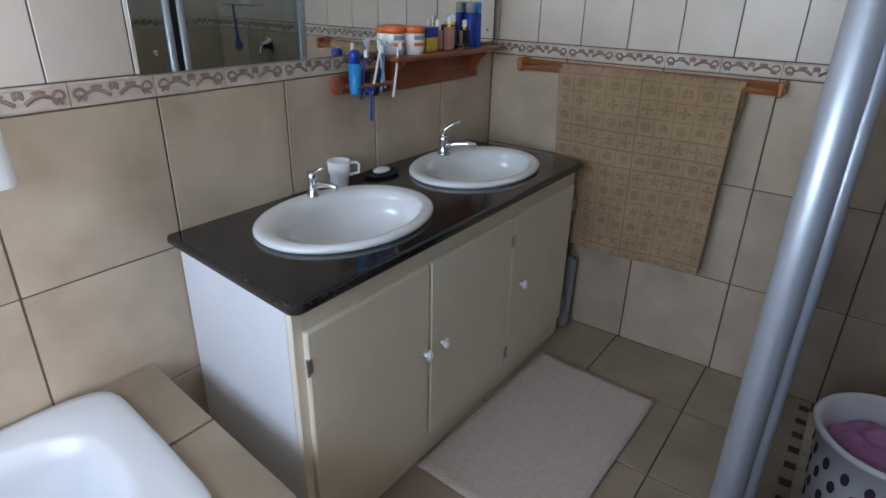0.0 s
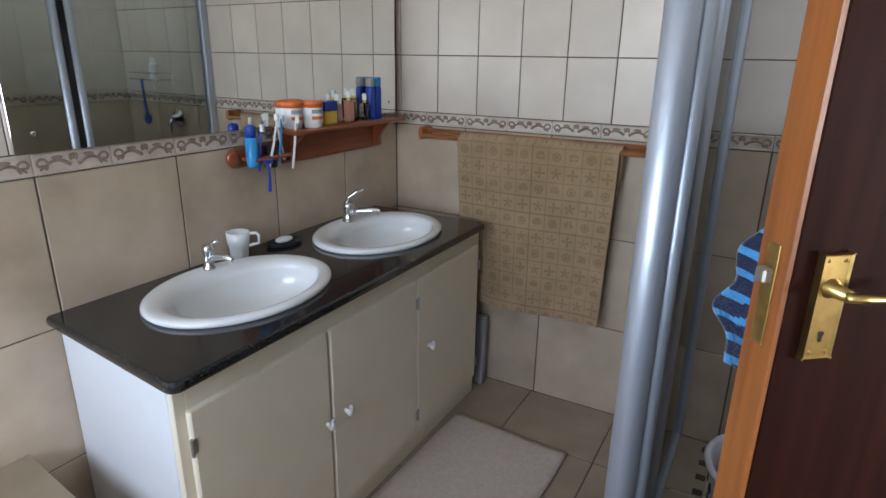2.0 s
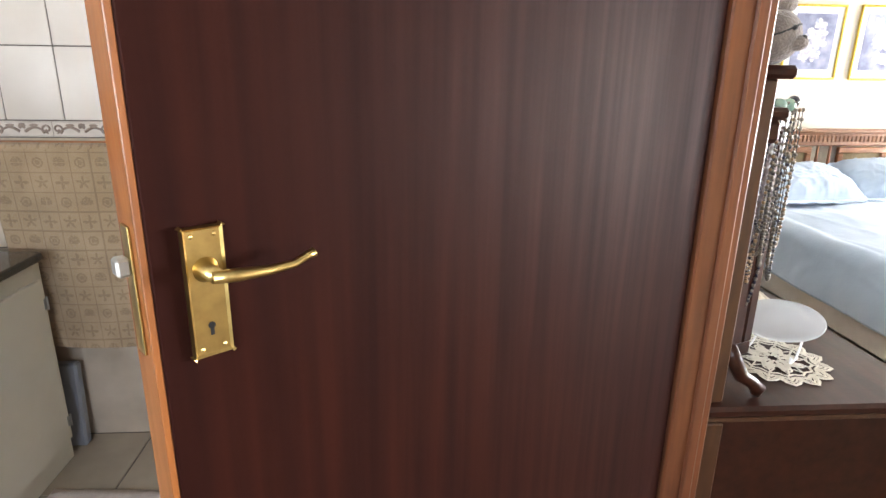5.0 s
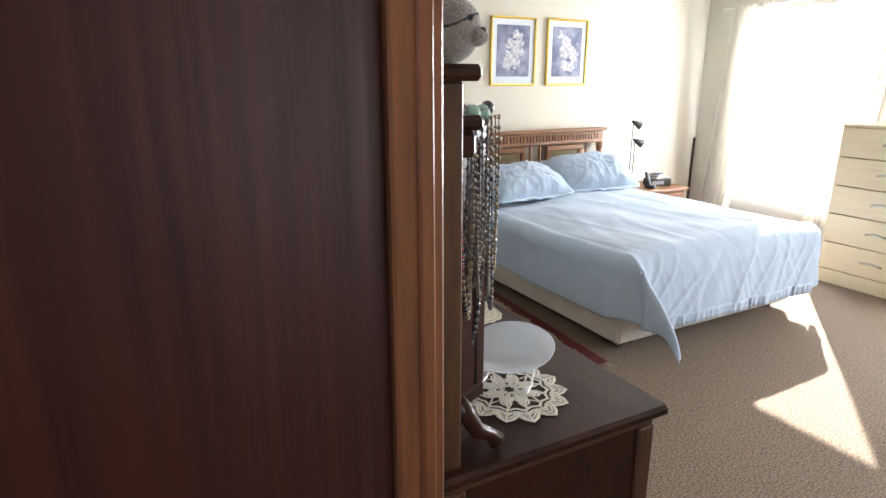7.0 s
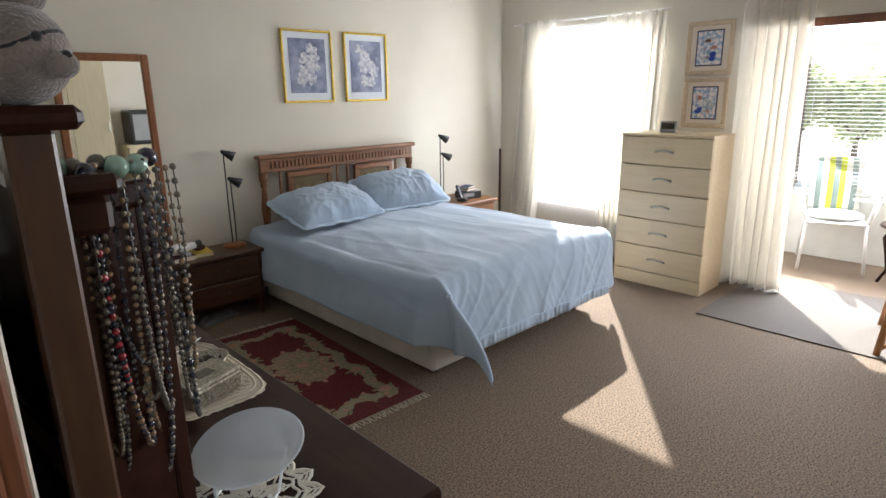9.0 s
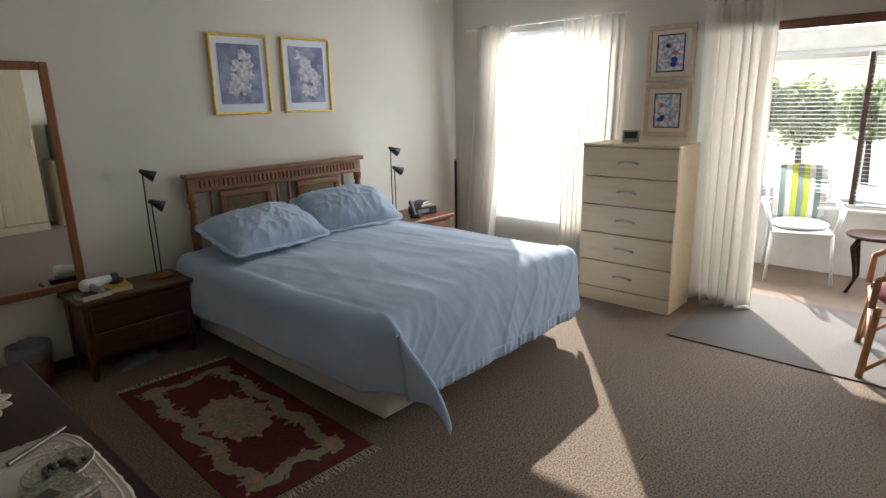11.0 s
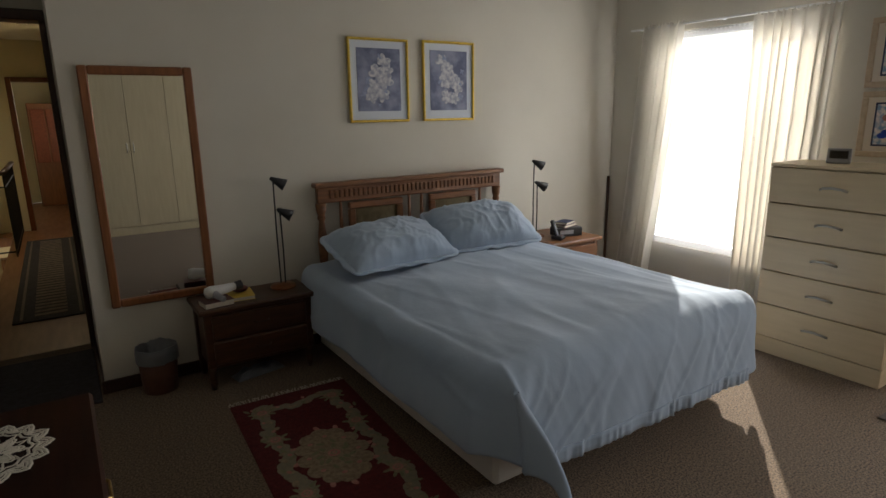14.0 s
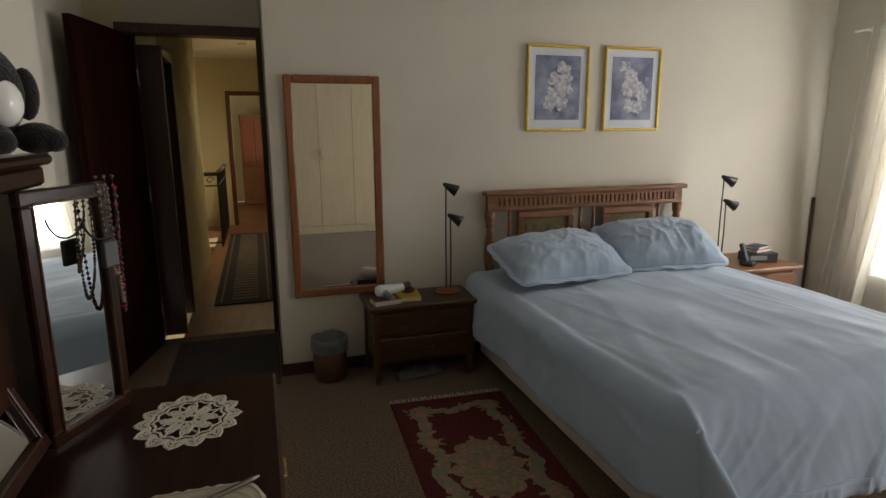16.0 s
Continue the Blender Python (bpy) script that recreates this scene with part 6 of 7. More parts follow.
fm2 = single("floor_mat", boxes((0.995, 1.64, 4.72, 5.62, 0.001, 0.007), bev=0.003), "runner", "dark mat in front of the hall door", "mat")

# ---- dressing table ----
DX0, DX1, DY0, DY1, DT = 1.012, 1.602, 1.455, 3.025, 0.785
dt = thing("dressing_table", DX0, DY0, 0.0, "polished mahogany dressing table with raised mirror back", "dressing table")
DW, DL = DX1 - DX0, DY1 - DY0
part("top", boxes((0.0, DW, 0.0, DL, DT - 0.028, DT), bev=0.008), "drs_wood", dt)
for y in (0.02, DL - 0.50):
    part("pedestal", boxes((0.02, DW - 0.03, y, y + 0.48, 0.06, DT - 0.028), bev=0.003), "drs_wood", dt)
    for z in (0.09, 0.31, 0.53):
        dr = part("drawer", boxes((DW - 0.032, DW - 0.014, y + 0.025, y + 0.455, z, z + 0.205), bev=0.004), "drs_wood", dt)
        part("handle", tube([(DW - 0.014, y + 0.19, z + 0.11), (DW + 0.006, y + 0.20, z + 0.10), (DW + 0.006, y + 0.28, z + 0.10), (DW - 0.014, y + 0.29, z + 0.11)], 0.004, 8), "brass", dr)
part("stringing", boxes((0.03, DW - 0.04, 0.0165, 0.0195, DT - 0.045, DT - 0.033), bev=0.001), "drs_light", dt, "lighter inlaid band")
part("corner_pilaster", boxes((DW - 0.075, DW - 0.03, 0.012, 0.03, 0.06, DT - 0.046), bev=0.004), "drs_light", dt)
part("corner_pilaster", boxes((0.02, 0.075, 0.012, 0.03, 0.06, DT - 0.046), bev=0.004), "drs_light", dt)
part("apron", boxes((DW - 0.05, DW - 0.03, 0.50, DL - 0.50, DT - 0.13, DT - 0.028), bev=0.003), "drs_wood", dt)
for x in (0.05, DW - 0.06):
    for y in (0.05, DL - 0.05):
        part("leg", moved(lathe([(0.018, 0), (0.028, 0.02), (0.024, 0.06)], 12), pose(x, y, 0)), "drs_wood", dt)
PY0, PY1 = 0.045, DL - 0.17
for y in (PY0, PY1):
    part("back_post", boxes((0.025, 0.07, y - 0.022, y + 0.022, DT, 1.475 if y == PY0 else 1.35), bev=0.004), "drs_light", dt, "lighter veneered post")
    if y == PY0:
        sc1 = tube([(0.11, y, DT + 0.13), (0.13, y, DT + 0.09), (0.15, y, DT + 0.055), (0.175, y, DT + 0.04), (0.195, y, DT + 0.022), (0.19, y, DT + 0.006)], [0.014, 0.018, 0.016, 0.014, 0.017, 0.01], 10)
        part("scroll", moved(sc1, Matrix.Translation((-0.035, 0, 0))), "drs_wood", dt, smooth=True)
part("post_cap", boxes((-0.005, 0.096, PY0 - 0.04, PY0 + 0.045, 1.475, 1.50), bev=0.008), "drs_wood", dt)
cor = boxes((0.03, 0.14, PY0 + 0.026, PY1 + 0.05, 1.395, 1.42), (0.045, 0.125, PY0 + 0.026, PY1 + 0.03, 1.35, 1.395), bev=0.008)
part("cornice", cor, "drs_wood", dt)
part("back_board", boxes((0.062, 0.072, PY0 + 0.03, PY1 - 0.03, DT, 1.36), bev=0.002), "drs_wood", dt)


def mirror_panel(px, py, pz, w, h, turn, tilt, label):
    f = 0.032
    bm = boxes((0, w, -0.012, 0.012, 0, f), (0, w, -0.012, 0.012, h - f, h), (0, f, -0.012, 0.012, f, h - f), (w - f, w, -0.012, 0.012, f, h - f), (f, w - f, 0.003, 0.010, f, h - f), bev=0.004)
    fr = part("mirror_frame", bm, "drs_wood", dt, label)
    fr.matrix_local = pose(px, py, pz, tilt, 0, turn)
    part("mirror_glass", boxes((f, w - f, -0.002, 0.001, f, h - f)), "mirror", fr)
    part("bead_moulding", boxes((f - 0.006, f, -0.016, -0.010, f - 0.006, h - f + 0.006), (w - f, w - f + 0.006, -0.016, -0.010, f - 0.006, h - f + 0.006), (f, w - f, -0.016, -0.010, f - 0.006, f), (f, w - f, -0.016, -0.010, h - f, h - f + 0.006), bev=0.002), "drs_light", fr)
    return fr


# far wing, near wing (seen from behind) and the tilted middle glass
mirror_panel(0.118, 1.250, DT + 0.012, 0.238, 0.555, 62, 0, "hinged wing mirror")
mirror_panel(0.196, PY0 + 0.125, DT + 0.05, 0.165, 0.565, 205, 0, "hinged wing mirror")
mirror_panel(0.115, PY0 + 0.22, DT + 0.03, 0.98, 0.56, 90, -22, "tilted middle mirror")


def doily(x, y, z, rx, ry, scallops, label):
    ob = thing("lace_doily", x, y, z, label, "doily", group="lace doilies")
    bm = None
    n = scallops * 6

    def at(r, a, z=0.0022):
        return (rx * r * math.cos(a), ry * r * math.sin(a), z)
    for r, wv, m, wd in ((0.13, 0.03, 8, 0.0030), (0.36, 0.10, 8, 0.0042), (0.44, 0.10, 8, 0.0030), (0.66, 0.03, scallops, 0.0034), (0.76, 0.03, scallops, 0.0034)):
        bm = tube([at(r + wv * math.cos(m * 2 * math.pi * i / n), 2 * math.pi * i / n) for i in range(n)], wd, 4, bm=bm, closed=True, flat=0.4)
    for i in range(24):
        a = 2 * math.pi * i / 24
        bm = tube([at(0.14, a), at(0.36, a + 0.12 * (1 if i % 2 else -1))], 0.0022, 4, bm=bm, flat=0.5)
        bm = tube([at(0.46, a), at(0.66, a + 0.15 * (1 if i % 2 else -1))], 0.0024, 4, bm=bm, flat=0.5)
    for i in range(8):
        a = 2 * math.pi * i / 8
        bm = join(bm, moved(lathe([(1, 0), (0.8, 0.002)], 8, rx * 0.15, ry * 0.055), pose(rx * 0.30 * math.cos(a), ry * 0.30 * math.sin(a), 0.001, 0, 0, math.degrees(a))))
    half = math.pi / scallops
    for i in range(scallops):
        a = 2 * math.pi * i / scallops
        for k, wd in ((1.0, 0.0044), (0.72, 0.0028), (0.42, 0.0028)):
            bm = tube([at(0.74 + (r - 0.74) * k, a + f * half * 0.95 * k) for r, f in ((0.74, -1), (0.86, -0.95), (0.95, -0.55), (1.03, 0), (0.95, 0.55), (0.86, 0.95), (0.74, 1))], wd, 4, bm=bm, flat=0.4)
        bm = tube([at(0.66, a), at(1.02, a)], 0.0026, 4, bm=bm, flat=0.4)
    part("lace_work", bm, "lace", ob)


doily(1.395, 2.785, DT + 0.001, 0.115, 0.135, 14, "cream crochet lace doily on the dressing table")
doily(1.32, 1.675, DT + 0.001, 0.125, 0.135, 14, "round cream lace doily under the plate stand")
# oblong lace tray cloth
lc = thing("lace_tray_cloth", 1.435, 2.255, DT + 0.001, "oblong cream lace cloth under silver boxes", "doily")


def cloth_pt(a, k, z):
    c, s = math.cos(a), math.sin(a)
    q = 1 / (abs(c) ** 5 + abs(s) ** 5) ** 0.2
    return (0.135 * c * q * k, 0.225 * s * q * k, z)


bm = bmesh.new()
rim = [bm.verts.new(cloth_pt(2 * math.pi * i / 80, 1 + 0.015 * math.sin(i * 2.5), 0.001)) for i in range(80)]
bm.faces.new(rim)
thick(part("cloth", bm, "lace", lc), 0.001)
bm = None
for k in (0.96, 0.86, 0.62):
    bm = tube([cloth_pt(2 * math.pi * i / 80, k, 0.0025) for i in range(80)], 0.004, 4, bm=bm, closed=True, flat=0.5)
for i in range(40):
    a = 2 * math.pi * i / 40
    x, y, _ = cloth_pt(a, 0.74, 0)
    bm = tube([(x + 0.012 * math.cos(t), y + 0.012 * math.sin(t), 0.0025) for t in (0, 1.26, 2.51, 3.77, 5.03)], 0.0025, 4, bm=bm, closed=True, flat=0.5)
part("lace_relief", bm, "fringe", lc)
sb = thing("silver_box", 1.425, 2.125, DT + 0.004, "engraved silver trinket box with a lid", "box", rz=20)
part("box_body", boxes((-0.075, 0.075, -0.05, 0.05, 0, 0.045), bev=0.004), "silver", sb)
part("lid", boxes((-0.078, 0.078, -0.053, 0.053, 0.045, 0.058), bev=0.005), "silver", sb)
part("plaque", boxes((-0.025, 0.025, -0.017, 0.017, 0.058, 0.0595)), "bead_silver", sb)
tr = thing("trinket_dish", 1.49, 2.285, DT + 0.004, "oval silver dish holding small jewellery", "dish", rz=30)
part("dish", lathe([(0.055, 0), (0.060, 0.004), (0.074, 0.020), (0.070, 0.020), (0.052, 0.006)], 26, 1.0, 0.75), "silver", tr, smooth=True)
bm = None
for k in range(16):
    bm = ball((rnd.uniform(-0.04, 0.04), rnd.uniform(-0.028, 0.028), 0.012 + rnd.uniform(0, 0.008)), rnd.uniform(0.005, 0.009), bm, 6)
part("trinkets", bm, "bead_silver", tr)
pen = single("silver_pen", tube([(0, -0.075, 0), (0, 0.06, 0), (0, 0.075, 0)], [0.005, 0.005, 0.002], 8), "bead_silver", "slim silver pen lying on the lace cloth", "pen", at=pose(1.49, 2.44, DT + 0.009, 0, 0, -60))
ps = thing("plate_stand", 1.335, 1.70, DT + 0.003, "frosted oval glass plate on a clear stand", "plate", rz=-55)
pl2 = lathe([(0.02, 0), (0.075, 0.004), (0.102, 0.016), (0.099, 0.019), (0.07, 0.008)], 32, 1.0, 1.0)
part("plate", moved(pl2, pose(0, 0.01, 0.078, 12, 0, 0)), "frost", ps, smooth=True)
bm = tube([(-0.055, -0.03, 0.004), (-0.055, 0.0, 0.006), (-0.05, 0.05, 0.066)], 0.003, 6)
bm = tube([(0.055, -0.03, 0.004), (0.055, 0.0, 0.006), (0.05, 0.05, 0.066)], 0.003, 6, bm=bm)
bm = tube([(-0.055, -0.03, 0.004), (-0.055, -0.03, 0.02)], 0.004, 6, bm=bm)
bm = tube([(0.055, -0.03, 0.004), (0.055, -0.03, 0.02)], 0.004, 6, bm=bm)
bm = tube([(-0.05, 0.05, 0.066), (0.05, 0.05, 0.066)], 0.003, 6, bm=bm)
part("stand", bm, "white_plastic", ps)


def necklace(x, y, z, spread, drop, bead, r, seed, label, turn):
    rn = random.Random(seed)
    ob = thing("necklace", x, y, z, label, "necklace", rz=turn, group="hanging necklaces")
    r *= 0.78
    n = int((2 * drop + spread) / (r * 2.1))
    bm = None
    wire = []
    for k in range(n + 1):
        t = k / n
        px = spread * (t - 0.5) * 1.0 * (0.6 + 0.6 * math.sin(math.pi * t))
        pz = -drop * (1 - abs(2 * t - 1) ** 2.2) + 0.015 * math.cos(9 * t)
        p3 = (px, 0.012 * math.sin(5 * t + seed) - 0.012, pz)
        wire.append(p3)
        bm = ball(p3, r * rn.uniform(0.75, 1.15), bm, 6, k % 2)
    part("beads", bm, bead, ob, smooth=True)["kind"] = "stuff"
    part("string", tube(wire, 0.0012, 4), "black", ob)


# on the near wing
NX, NY, NZ = 1.105, 1.572, 1.405
kinds = [(("bead_silver", "bead_pearl"), 0.0055), (("bead_dark", "bead_silver"), 0.006), (("bead_amber", "bead_pearl"), 0.0055), (("bead_pearl", "bead_silver"), 0.006), (("bead_dark", "bead_red"), 0.007), (("bead_amber", "bead_dark"), 0.006), (("bead_silver", "bead_dark"), 0.0045)]
for k, (b, r) in enumerate(kinds + kinds[:4]):
    necklace(NX + 0.0085 * k, NY - 0.012 + 0.0025 * k, NZ + 0.006, 0.030 + 0.006 * k, (0.36, 0.40, 0.33, 0.42, 0.29, 0.37, 0.25, 0.31, 0.44, 0.38, 0.34)[k], b, r, k, "bead necklace hanging over the wing mirror", 205)
for k, (b, r) in enumerate(kinds[:4]):
    necklace(1.212 + 0.004 * k, 1.622 + 0.004 * k, NZ - 0.01, 0.03, (0.30, 0.34, 0.26, 0.22)[k] + 0.03, b, r, 20 + k, "bead necklace hanging over the mirror corner", 115)
bm = None
for k in range(9):
    bm = ball((rnd.uniform(-0.07, 0.07), rnd.uniform(-0.015, 0.015), rnd.uniform(0, 0.012)), rnd.uniform(0.009, 0.016), bm, 8, k % 3)
single("stone_bracelet", bm, ("gem", "bead_dark", "bead_silver"), "green and dark stone bracelet on the wing mirror", "bracelet", at=pose(1.16, 1.60, 1.418, 0, 0, 25), smooth=True)
for k, (b, r) in enumerate(kinds[2:5]):
    necklace(1.246 + 0.006 * k, 2.862 + 0.012 * k, 1.352, 0.035, (0.20, 0.27, 0.30)[k], b, r * 0.9, 40 + k, "bead necklace hanging over the far wing mirror", 62)
pd = thing("pendant_necklace", 1.232, 2.838, 1.34, "thin black choker with a square dark pendant", "necklace", rz=62)
part("choker", tube([(0.055 * math.cos(a), -0.02, 0.06 * math.sin(a) - 0.05) for a in [3.3 + 2.9 * k / 20 for k in range(21)]], 0.0025, 6), "black", pd)
part("pendant", boxes((-0.015, 0.03, -0.032, -0.02, -0.175, -0.115), bev=0.003), "black", pd)

# soft toys on top of the mirror
bm = ball((0, 0, 0.058), 0.062, None, 20, 0, (1.0, 0.9, 0.95))
bm = ball((0.052, -0.008, 0.045), 0.022, bm, 14, 0, (1.1, 0.9, 0.8))
bm = ball((0.0, 0.01, 0.125), 0.035, bm, 14, 0, (1.2, 1, 0.8))
bm = ball((0.066, -0.012, 0.054), 0.007, bm, 8, 1)
bm = ball((0.048, -0.032, 0.074), 0.006, bm, 8, 1)
bm = tube([(0.055 * math.cos(a), -0.002 + 0.052 * math.sin(a), 0.070 + 0.012 * math.cos(2 * a)) for a in [2 * math.pi * k / 24 for k in range(24)]], 0.003, 6, bm=bm, mi=1, closed=True)
single("soft_toy", bm, ("plush_grey", "plush_black"), "grey plush toy sitting on the mirror post", "soft toy", at=pose(1.062, 1.500, 1.50, 0, 0, -40) @ Matrix.Scale(0.86, 4), smooth=True)
bm = ball((0, 0, 0.12), 0.075, None, 18, 0, (1.0, 1.0, 1.3))
for s in (-1, 1):
    bm = ball((0.07, 0.05 * s, 0.035), 0.034, bm, 14, 0, (1.5, 0.9, 0.9))
    bm = ball((0.105, 0.055 * s, 0.030), 0.022, bm, 12, 0, (1.2, 1, 1))
    bm = ball((0.03, 0.075 * s, 0.12), 0.03, bm, 12, 0, (0.9, 0.7, 1.7))
bm = ball((0.058, 0.0, 0.10), 0.045, bm, 12, 1, (0.7, 0.8, 1.0))
single("soft_toy", bm, ("plush_black", "ceramic"), "black plush toy sitting on the mirror top", "soft toy", at=pose(1.10, 2.70, 1.42, 0, 0, -30), smooth=True)

# ---- wardrobe and far corner, seen in the mirror ----
wd = thing("wardrobe", 1.0, -0.74, 0.0, "tall cream laminate built-in wardrobe with paired doors", "wardrobe")
part("carcass", boxes((0.0, 2.36, 0.0, 0.60, 0.0, 2.40), bev=0.003), "ward", wd)
part("plinth", boxes((0.0, 2.36, 0.60, 0.615, 0.0, 0.10), bev=0.002), "ward", wd)
for k in range(5):
    a = 0.004 + k * 0.4712
    dr = part("door", boxes((a, a + 0.466, 0.602, 0.622, 0.11, 2.38), bev=0.003), "ward", wd)
    hx2 = a + (0.43 if k % 2 == 0 else 0.036)
    part("handle", tube([(hx2, 0.622, 1.06), (hx2, 0.645, 1.08), (hx2, 0.645, 1.16), (hx2, 0.622, 1.18)], 0.006, 8), "steel", dr)
tvc = thing("television_cabinet", 3.55, -0.74, 0.0, "cream low cabinet under a dark television", "cabinet")
part("body", boxes((0, 0.9, 0, 0.45, 0, 0.85), bev=0.004), "ward", tvc)
part("drawer", boxes((0.02, 0.44, 0.452, 0.468, 0.62, 0.82), bev=0.003), "ward", tvc)
part("door", boxes((0.02, 0.44, 0.452, 0.468, 0.08, 0.60), bev=0.003), "ward", tvc)
tv = thing("television", 3.62, -0.62, 0.851, "dark box television on a cream cabinet", "television")
part("case", boxes((0, 0.6, 0, 0.36, 0, 0.48), bev=0.02), "black_plastic", tv)
part("screen", boxes((0.05, 0.55, 0.362, 0.366, 0.06, 0.42)), "grey_plastic", tv)

# ---- sunroom furniture ----
gc = thing("garden_chair", 6.75, 1.985, 0.0, "white garden chair with striped green cushion", "chair", rz=-72)


def gpart(n, bm, m, l="", s=False):
    return part(n, bm, m, gc, l, s)


for sx in (-1, 1):
    gpart("leg", tube([(sx * 0.21, -0.20, 0.42), (sx * 0.235, -0.25, 0.0)], 0.013, 10), "white_plastic", s=True)
    gpart("leg", tube([(sx * 0.20, 0.20, 0.42), (sx * 0.21, 0.28, 0.0)], 0.013, 10), "white_plastic", s=True)
    gpart("armrest", tube([(sx * 0.235, 0.23, 0.62), (sx * 0.265, 0.10, 0.63), (sx * 0.265, -0.16, 0.61), (sx * 0.25, -0.21, 0.54), (sx * 0.215, -0.21, 0.42)], [0.018, 0.024, 0.024, 0.02, 0.014], 10, flat=0.6), "white_plastic", s=True)
gpart("seat_shell", boxes((-0.22, 0.22, -0.23, 0.22, 0.40, 0.425), bev=0.01), "white_plastic")
bk2 = gpart("back_shell", tube([(-0.21, 0.21, 0.42), (-0.235, 0.25, 0.70), (-0.15, 0.29, 0.90), (0.15, 0.29, 0.90), (0.235, 0.25, 0.70), (0.21, 0.21, 0.42)], 0.014, 10), "white_plastic", s=True)
gpart("seat_cushion", ball((0, 0, 0.45), 0.22, None, 20, 0, (0.98, 0.98, 0.17)), "cush_white", s=True)
strip = ["cush_white", "cush_grey", "cush_white", "cush_green", "cush_grey", "cush_green", "cush_white", "cush_grey", "cush_white"]
for k, m in enumerate(strip):
    a, b = -0.19 + 0.38 * k / 9, -0.19 + 0.38 * (k + 1) / 9

    def bfn(u, v, front=1):
        x = a + (b - a) * u
        t = math.sqrt(max(1 - (x / 0.20) ** 2 * 0.55, 0.05))
        z = 0.47 + (0.40 + 0.07 * (t - 0.6)) * v
        return Vector((x, 0.195 + 0.10 * v - 0.035 * (math.sin(math.pi * min(max(v, 0.0), 1.0)) * math.cos(x / 0.21 * 1.4)) ** 0.6, z))
    thick(gpart("back_cushion_stripe", sheet(bfn, 4, 16), m, "striped cushion cloth", True), 0.03, 1.0)
stl = thing("side_table", 6.62, 1.44, 0.0, "small dark wooden table with curved legs", "side table")
part("tabletop", lathe([(0.19, 0.43), (0.20, 0.44), (0.19, 0.455)], 28), "drs_wood", stl)
for k in range(4):
    a = math.pi / 4 + k * math.pi / 2
    c1, s1 = math.cos(a), math.sin(a)
    part("leg", tube([(0.13 * c1, 0.13 * s1, 0.43), (0.18 * c1, 0.18 * s1, 0.36), (0.15 * c1, 0.15 * s1, 0.22), (0.13 * c1, 0.13 * s1, 0.10), (0.19 * c1, 0.19 * s1, 0.0)], [0.018, 0.02, 0.014, 0.011, 0.013], 8), "drs_wood", stl, smooth=True)
rc = thing("rattan_chair", 5.20, 1.03, 0.0, "rattan armchair with a dusty red cushion", "armchair", rz=188)
for sx in (-1, 1):
    for sy in (-1, 1):
        part("leg", tube([(sx * 0.25, sy * 0.25, 0.40), (sx * 0.28, sy * 0.29, 0.0)], 0.019, 10), "cane", rc, smooth=True)
    part("arm", tube([(sx * 0.27, 0.27, 0.0 + 0.38), (sx * 0.29, 0.25, 0.60), (sx * 0.31, 0.10, 0.66), (sx * 0.31, -0.12, 0.65), (sx * 0.28, -0.27, 0.56), (sx * 0.26, -0.28, 0.40)], 0.018, 10), "cane", rc, smooth=True)
    part("brace", tube([(sx * 0.27, -0.27, 0.05), (sx * 0.26, 0.0, 0.30), (sx * 0.27, 0.27, 0.05)], 0.012, 8), "cane", rc, smooth=True)
for y in (-0.27, 0.27):
    part("brace", tube([(-0.27, y, 0.05), (0, y, 0.32), (0.27, y, 0.05)], 0.012, 8), "cane", rc, smooth=True)
part("seat_ring", tube([(-0.27, -0.27, 0.36), (0.27, -0.27, 0.36), (0.27, 0.27, 0.36), (-0.27, 0.27, 0.36)], 0.017, 8, closed=True), "cane", rc, smooth=True)
part("back_hoop", tube([(-0.27, 0.27, 0.36), (-0.29, 0.33, 0.62), (-0.18, 0.38, 0.86), (0.18, 0.38, 0.86), (0.29, 0.33, 0.62), (0.27, 0.27, 0.36)], 0.018, 10), "cane", rc, smooth=True)
part("cushion", ball((0, 0.0, 0.42), 0.28, None, 24, 0, (0.98, 0.98, 0.22)), "cushion_red", rc, smooth=True)
part("back_cushion", moved(ball((0, 0, 0), 0.25, None, 20, 0, (0.98, 0.26, 0.98)), pose(0, 0.29, 0.64, -12, 0, 0)), "cushion_red", rc, smooth=True)

# ---- hall furniture ----
rn2 = thing("hall_runner", 1.16, 6.5, 0.0, "dark patterned hall runner", "rug")
part("field", boxes((0.0, 0.50, 0.0, 3.6, 0.0, 0.009), bev=0.003), "runner", rn2)
for k in range(34):
    part("motif", boxes((0.14, 0.36, 0.12 + 0.1 * k, 0.18 + 0.1 * k, 0.009, 0.011)), "runner_pat", rn2)
for x in (0.045, 0.44):
    part("border", boxes((x, x + 0.02, 0.05, 3.55, 0.009, 0.011)), "runner_pat", rn2)
bl = thing("balustrade", 1.10, 9.2, 0.0, "dark metal stair balustrade with wooden handrail", "balustrade")
part("handrail", tube([(0.0, 0.0, 0.93), (0.0, 1.8, 0.93)], 0.032, 10, flat=0.7), "dark_frame", bl, smooth=True)
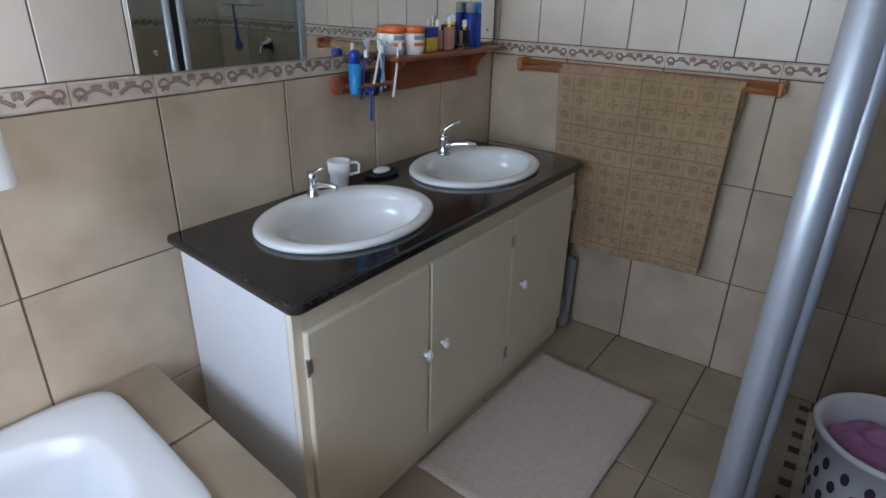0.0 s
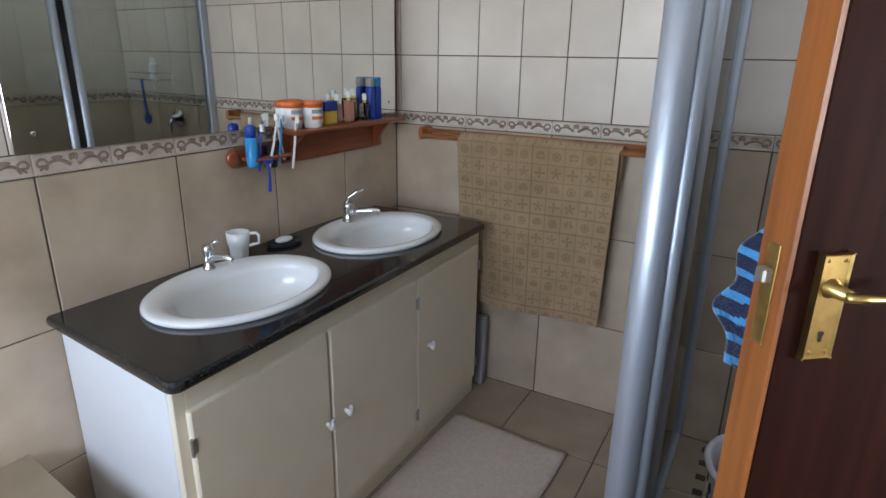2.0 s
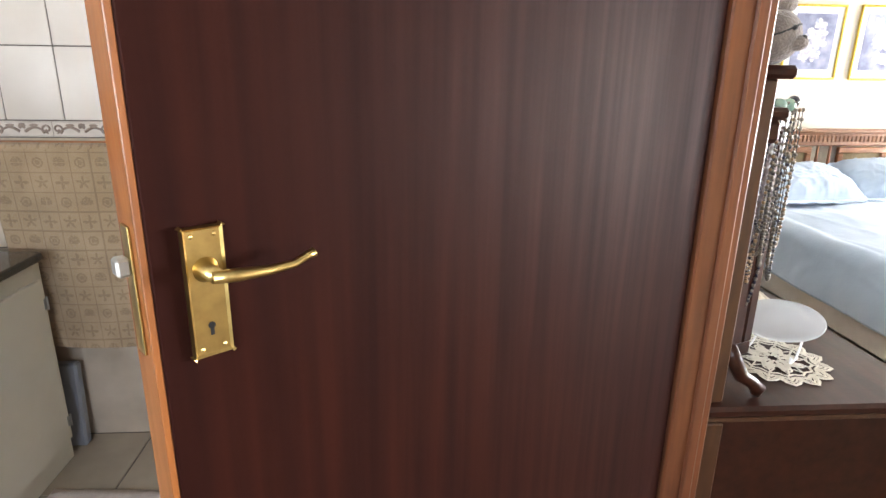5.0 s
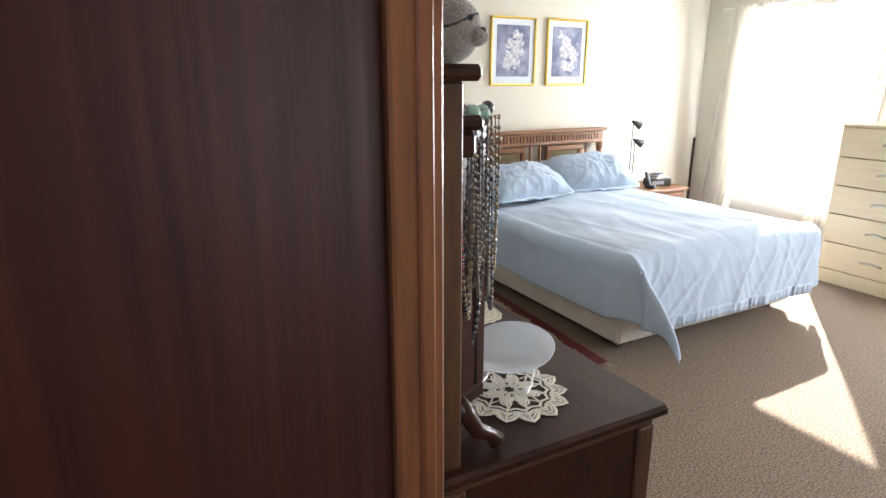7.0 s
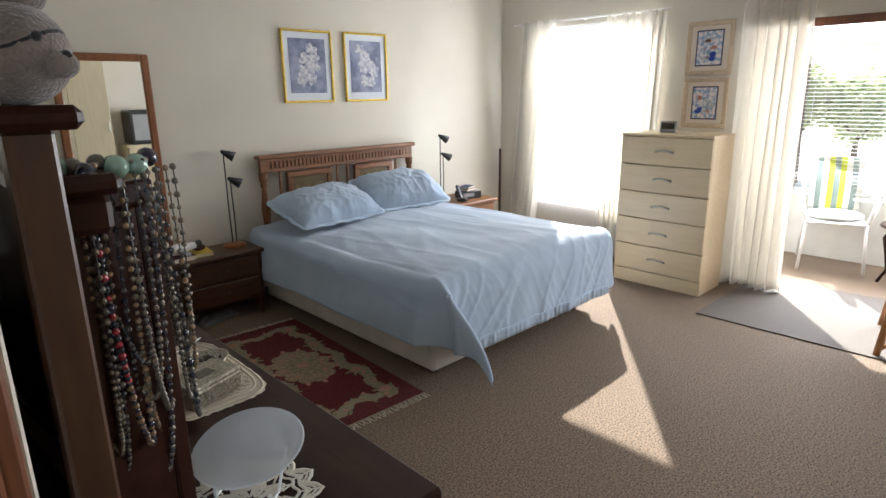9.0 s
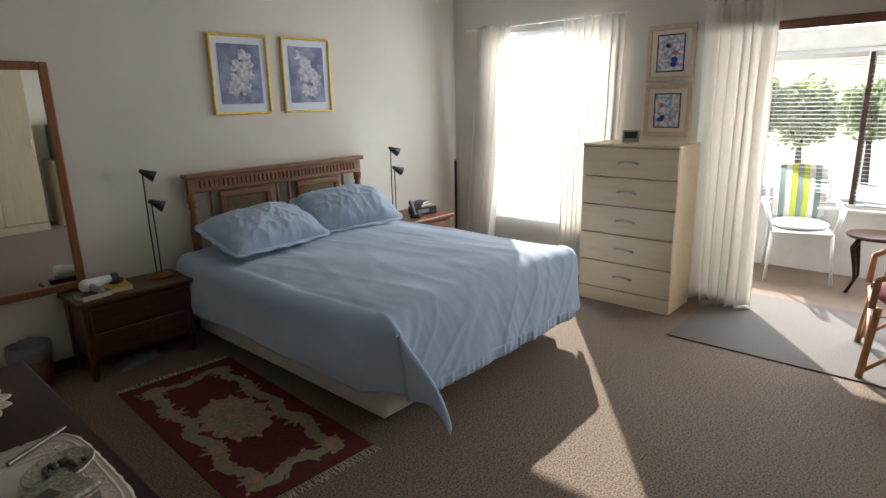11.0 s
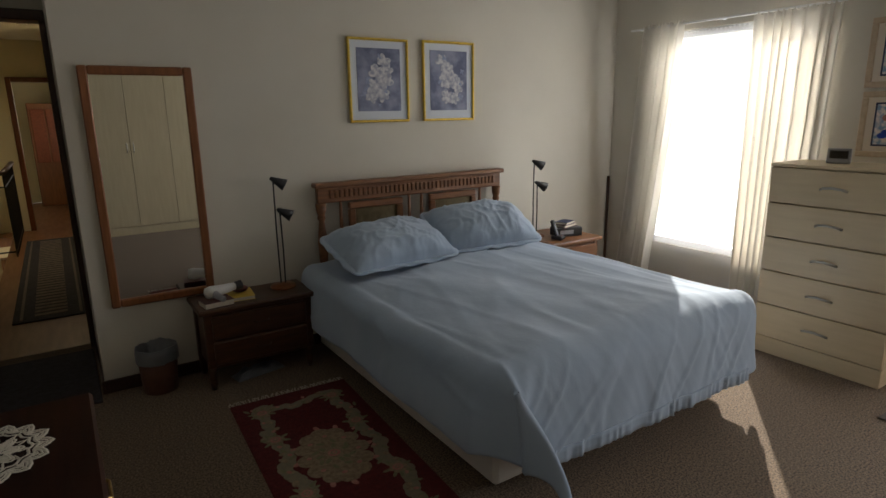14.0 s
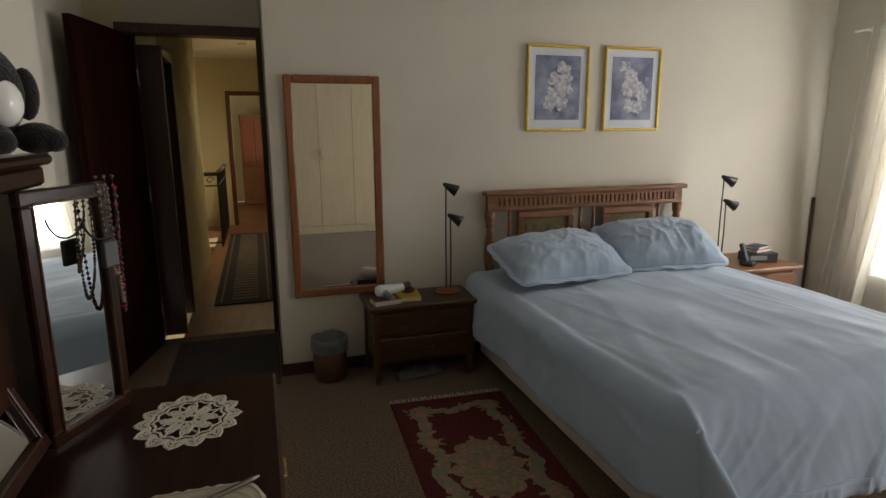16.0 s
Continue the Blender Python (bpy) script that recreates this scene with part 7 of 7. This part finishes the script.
part("handrail", tube([(0.0, 0.0, 0.93), (-1.2, 0.0, 0.93)], 0.032, 10, flat=0.7), "dark_frame", bl, smooth=True)
for k in range(13):
    part("baluster", tube([(0.0, 0.15 * k, 0.0), (0.0, 0.15 * k, 0.92)], 0.009, 6), "black", bl)
for k in range(1, 7):
    part("baluster", tube([(-0.18 * k, 0.0, 0.0), (-0.18 * k, 0.0, 0.92)], 0.009, 6), "black", bl)
for z in (0.06, 0.78):
    part("rail", tube([(0, 0, z), (0, 1.8, z)], 0.009, 6), "black", bl)
    part("rail", tube([(0, 0, z), (-1.2, 0, z)], 0.009, 6), "black", bl)
for k in range(6):
    part("scroll", tube([(-0.09 - 0.18 * k + 0.05 * math.cos(a) * (1 - a / 9), 0, 0.85 + 0.05 * math.sin(a) * (1 - a / 9)) for a in [0.5 * q for q in range(14)]], 0.006, 6), "black", bl)
structure("floor_landing", boxes((-0.2, 1.0, 9.14, 9.26, -0.12, -0.002)), "hall_floor", "landing edge", "floor")
fc = thing("display_cabinet", 1.30, 13.6, 0.0, "reddish wooden display cabinet in the far room", "cabinet")
part("body", boxes((0, 0.5, 0, 0.4, 0, 1.75), bev=0.01), "mir_wood", fc)
part("door", boxes((0.04, 0.24, -0.02, 0.0, 0.75, 1.65), bev=0.006), "red_wood", fc)
part("door", boxes((0.26, 0.46, -0.02, 0.0, 0.75, 1.65), bev=0.006), "red_wood", fc)
dl = thing("downlight", 1.50, 9.3, 2.485, "small round recessed ceiling light, lit", "ceiling light")
part("trim_ring", lathe([(0.05, 0.0), (0.05, 0.014), (0.035, 0.014), (0.035, 0.0)], 20), "white_plastic", dl)
part("bulb", lathe([(0.032, 0.002), (0.032, 0.012)], 16), "downlight", dl)
hl = new("downlight_beam", bpy.data.lights.new("downlight_beam", "SPOT"))
hl.data.energy, hl.data.color, hl.data.spot_size, hl.data.spot_blend, hl.data.shadow_soft_size = 22, (1.0, 0.82, 0.55), radians(150), 0.8, 0.05
hl.matrix_world = look((1.50, 9.3, 2.47), (1.50, 9.3, 0))
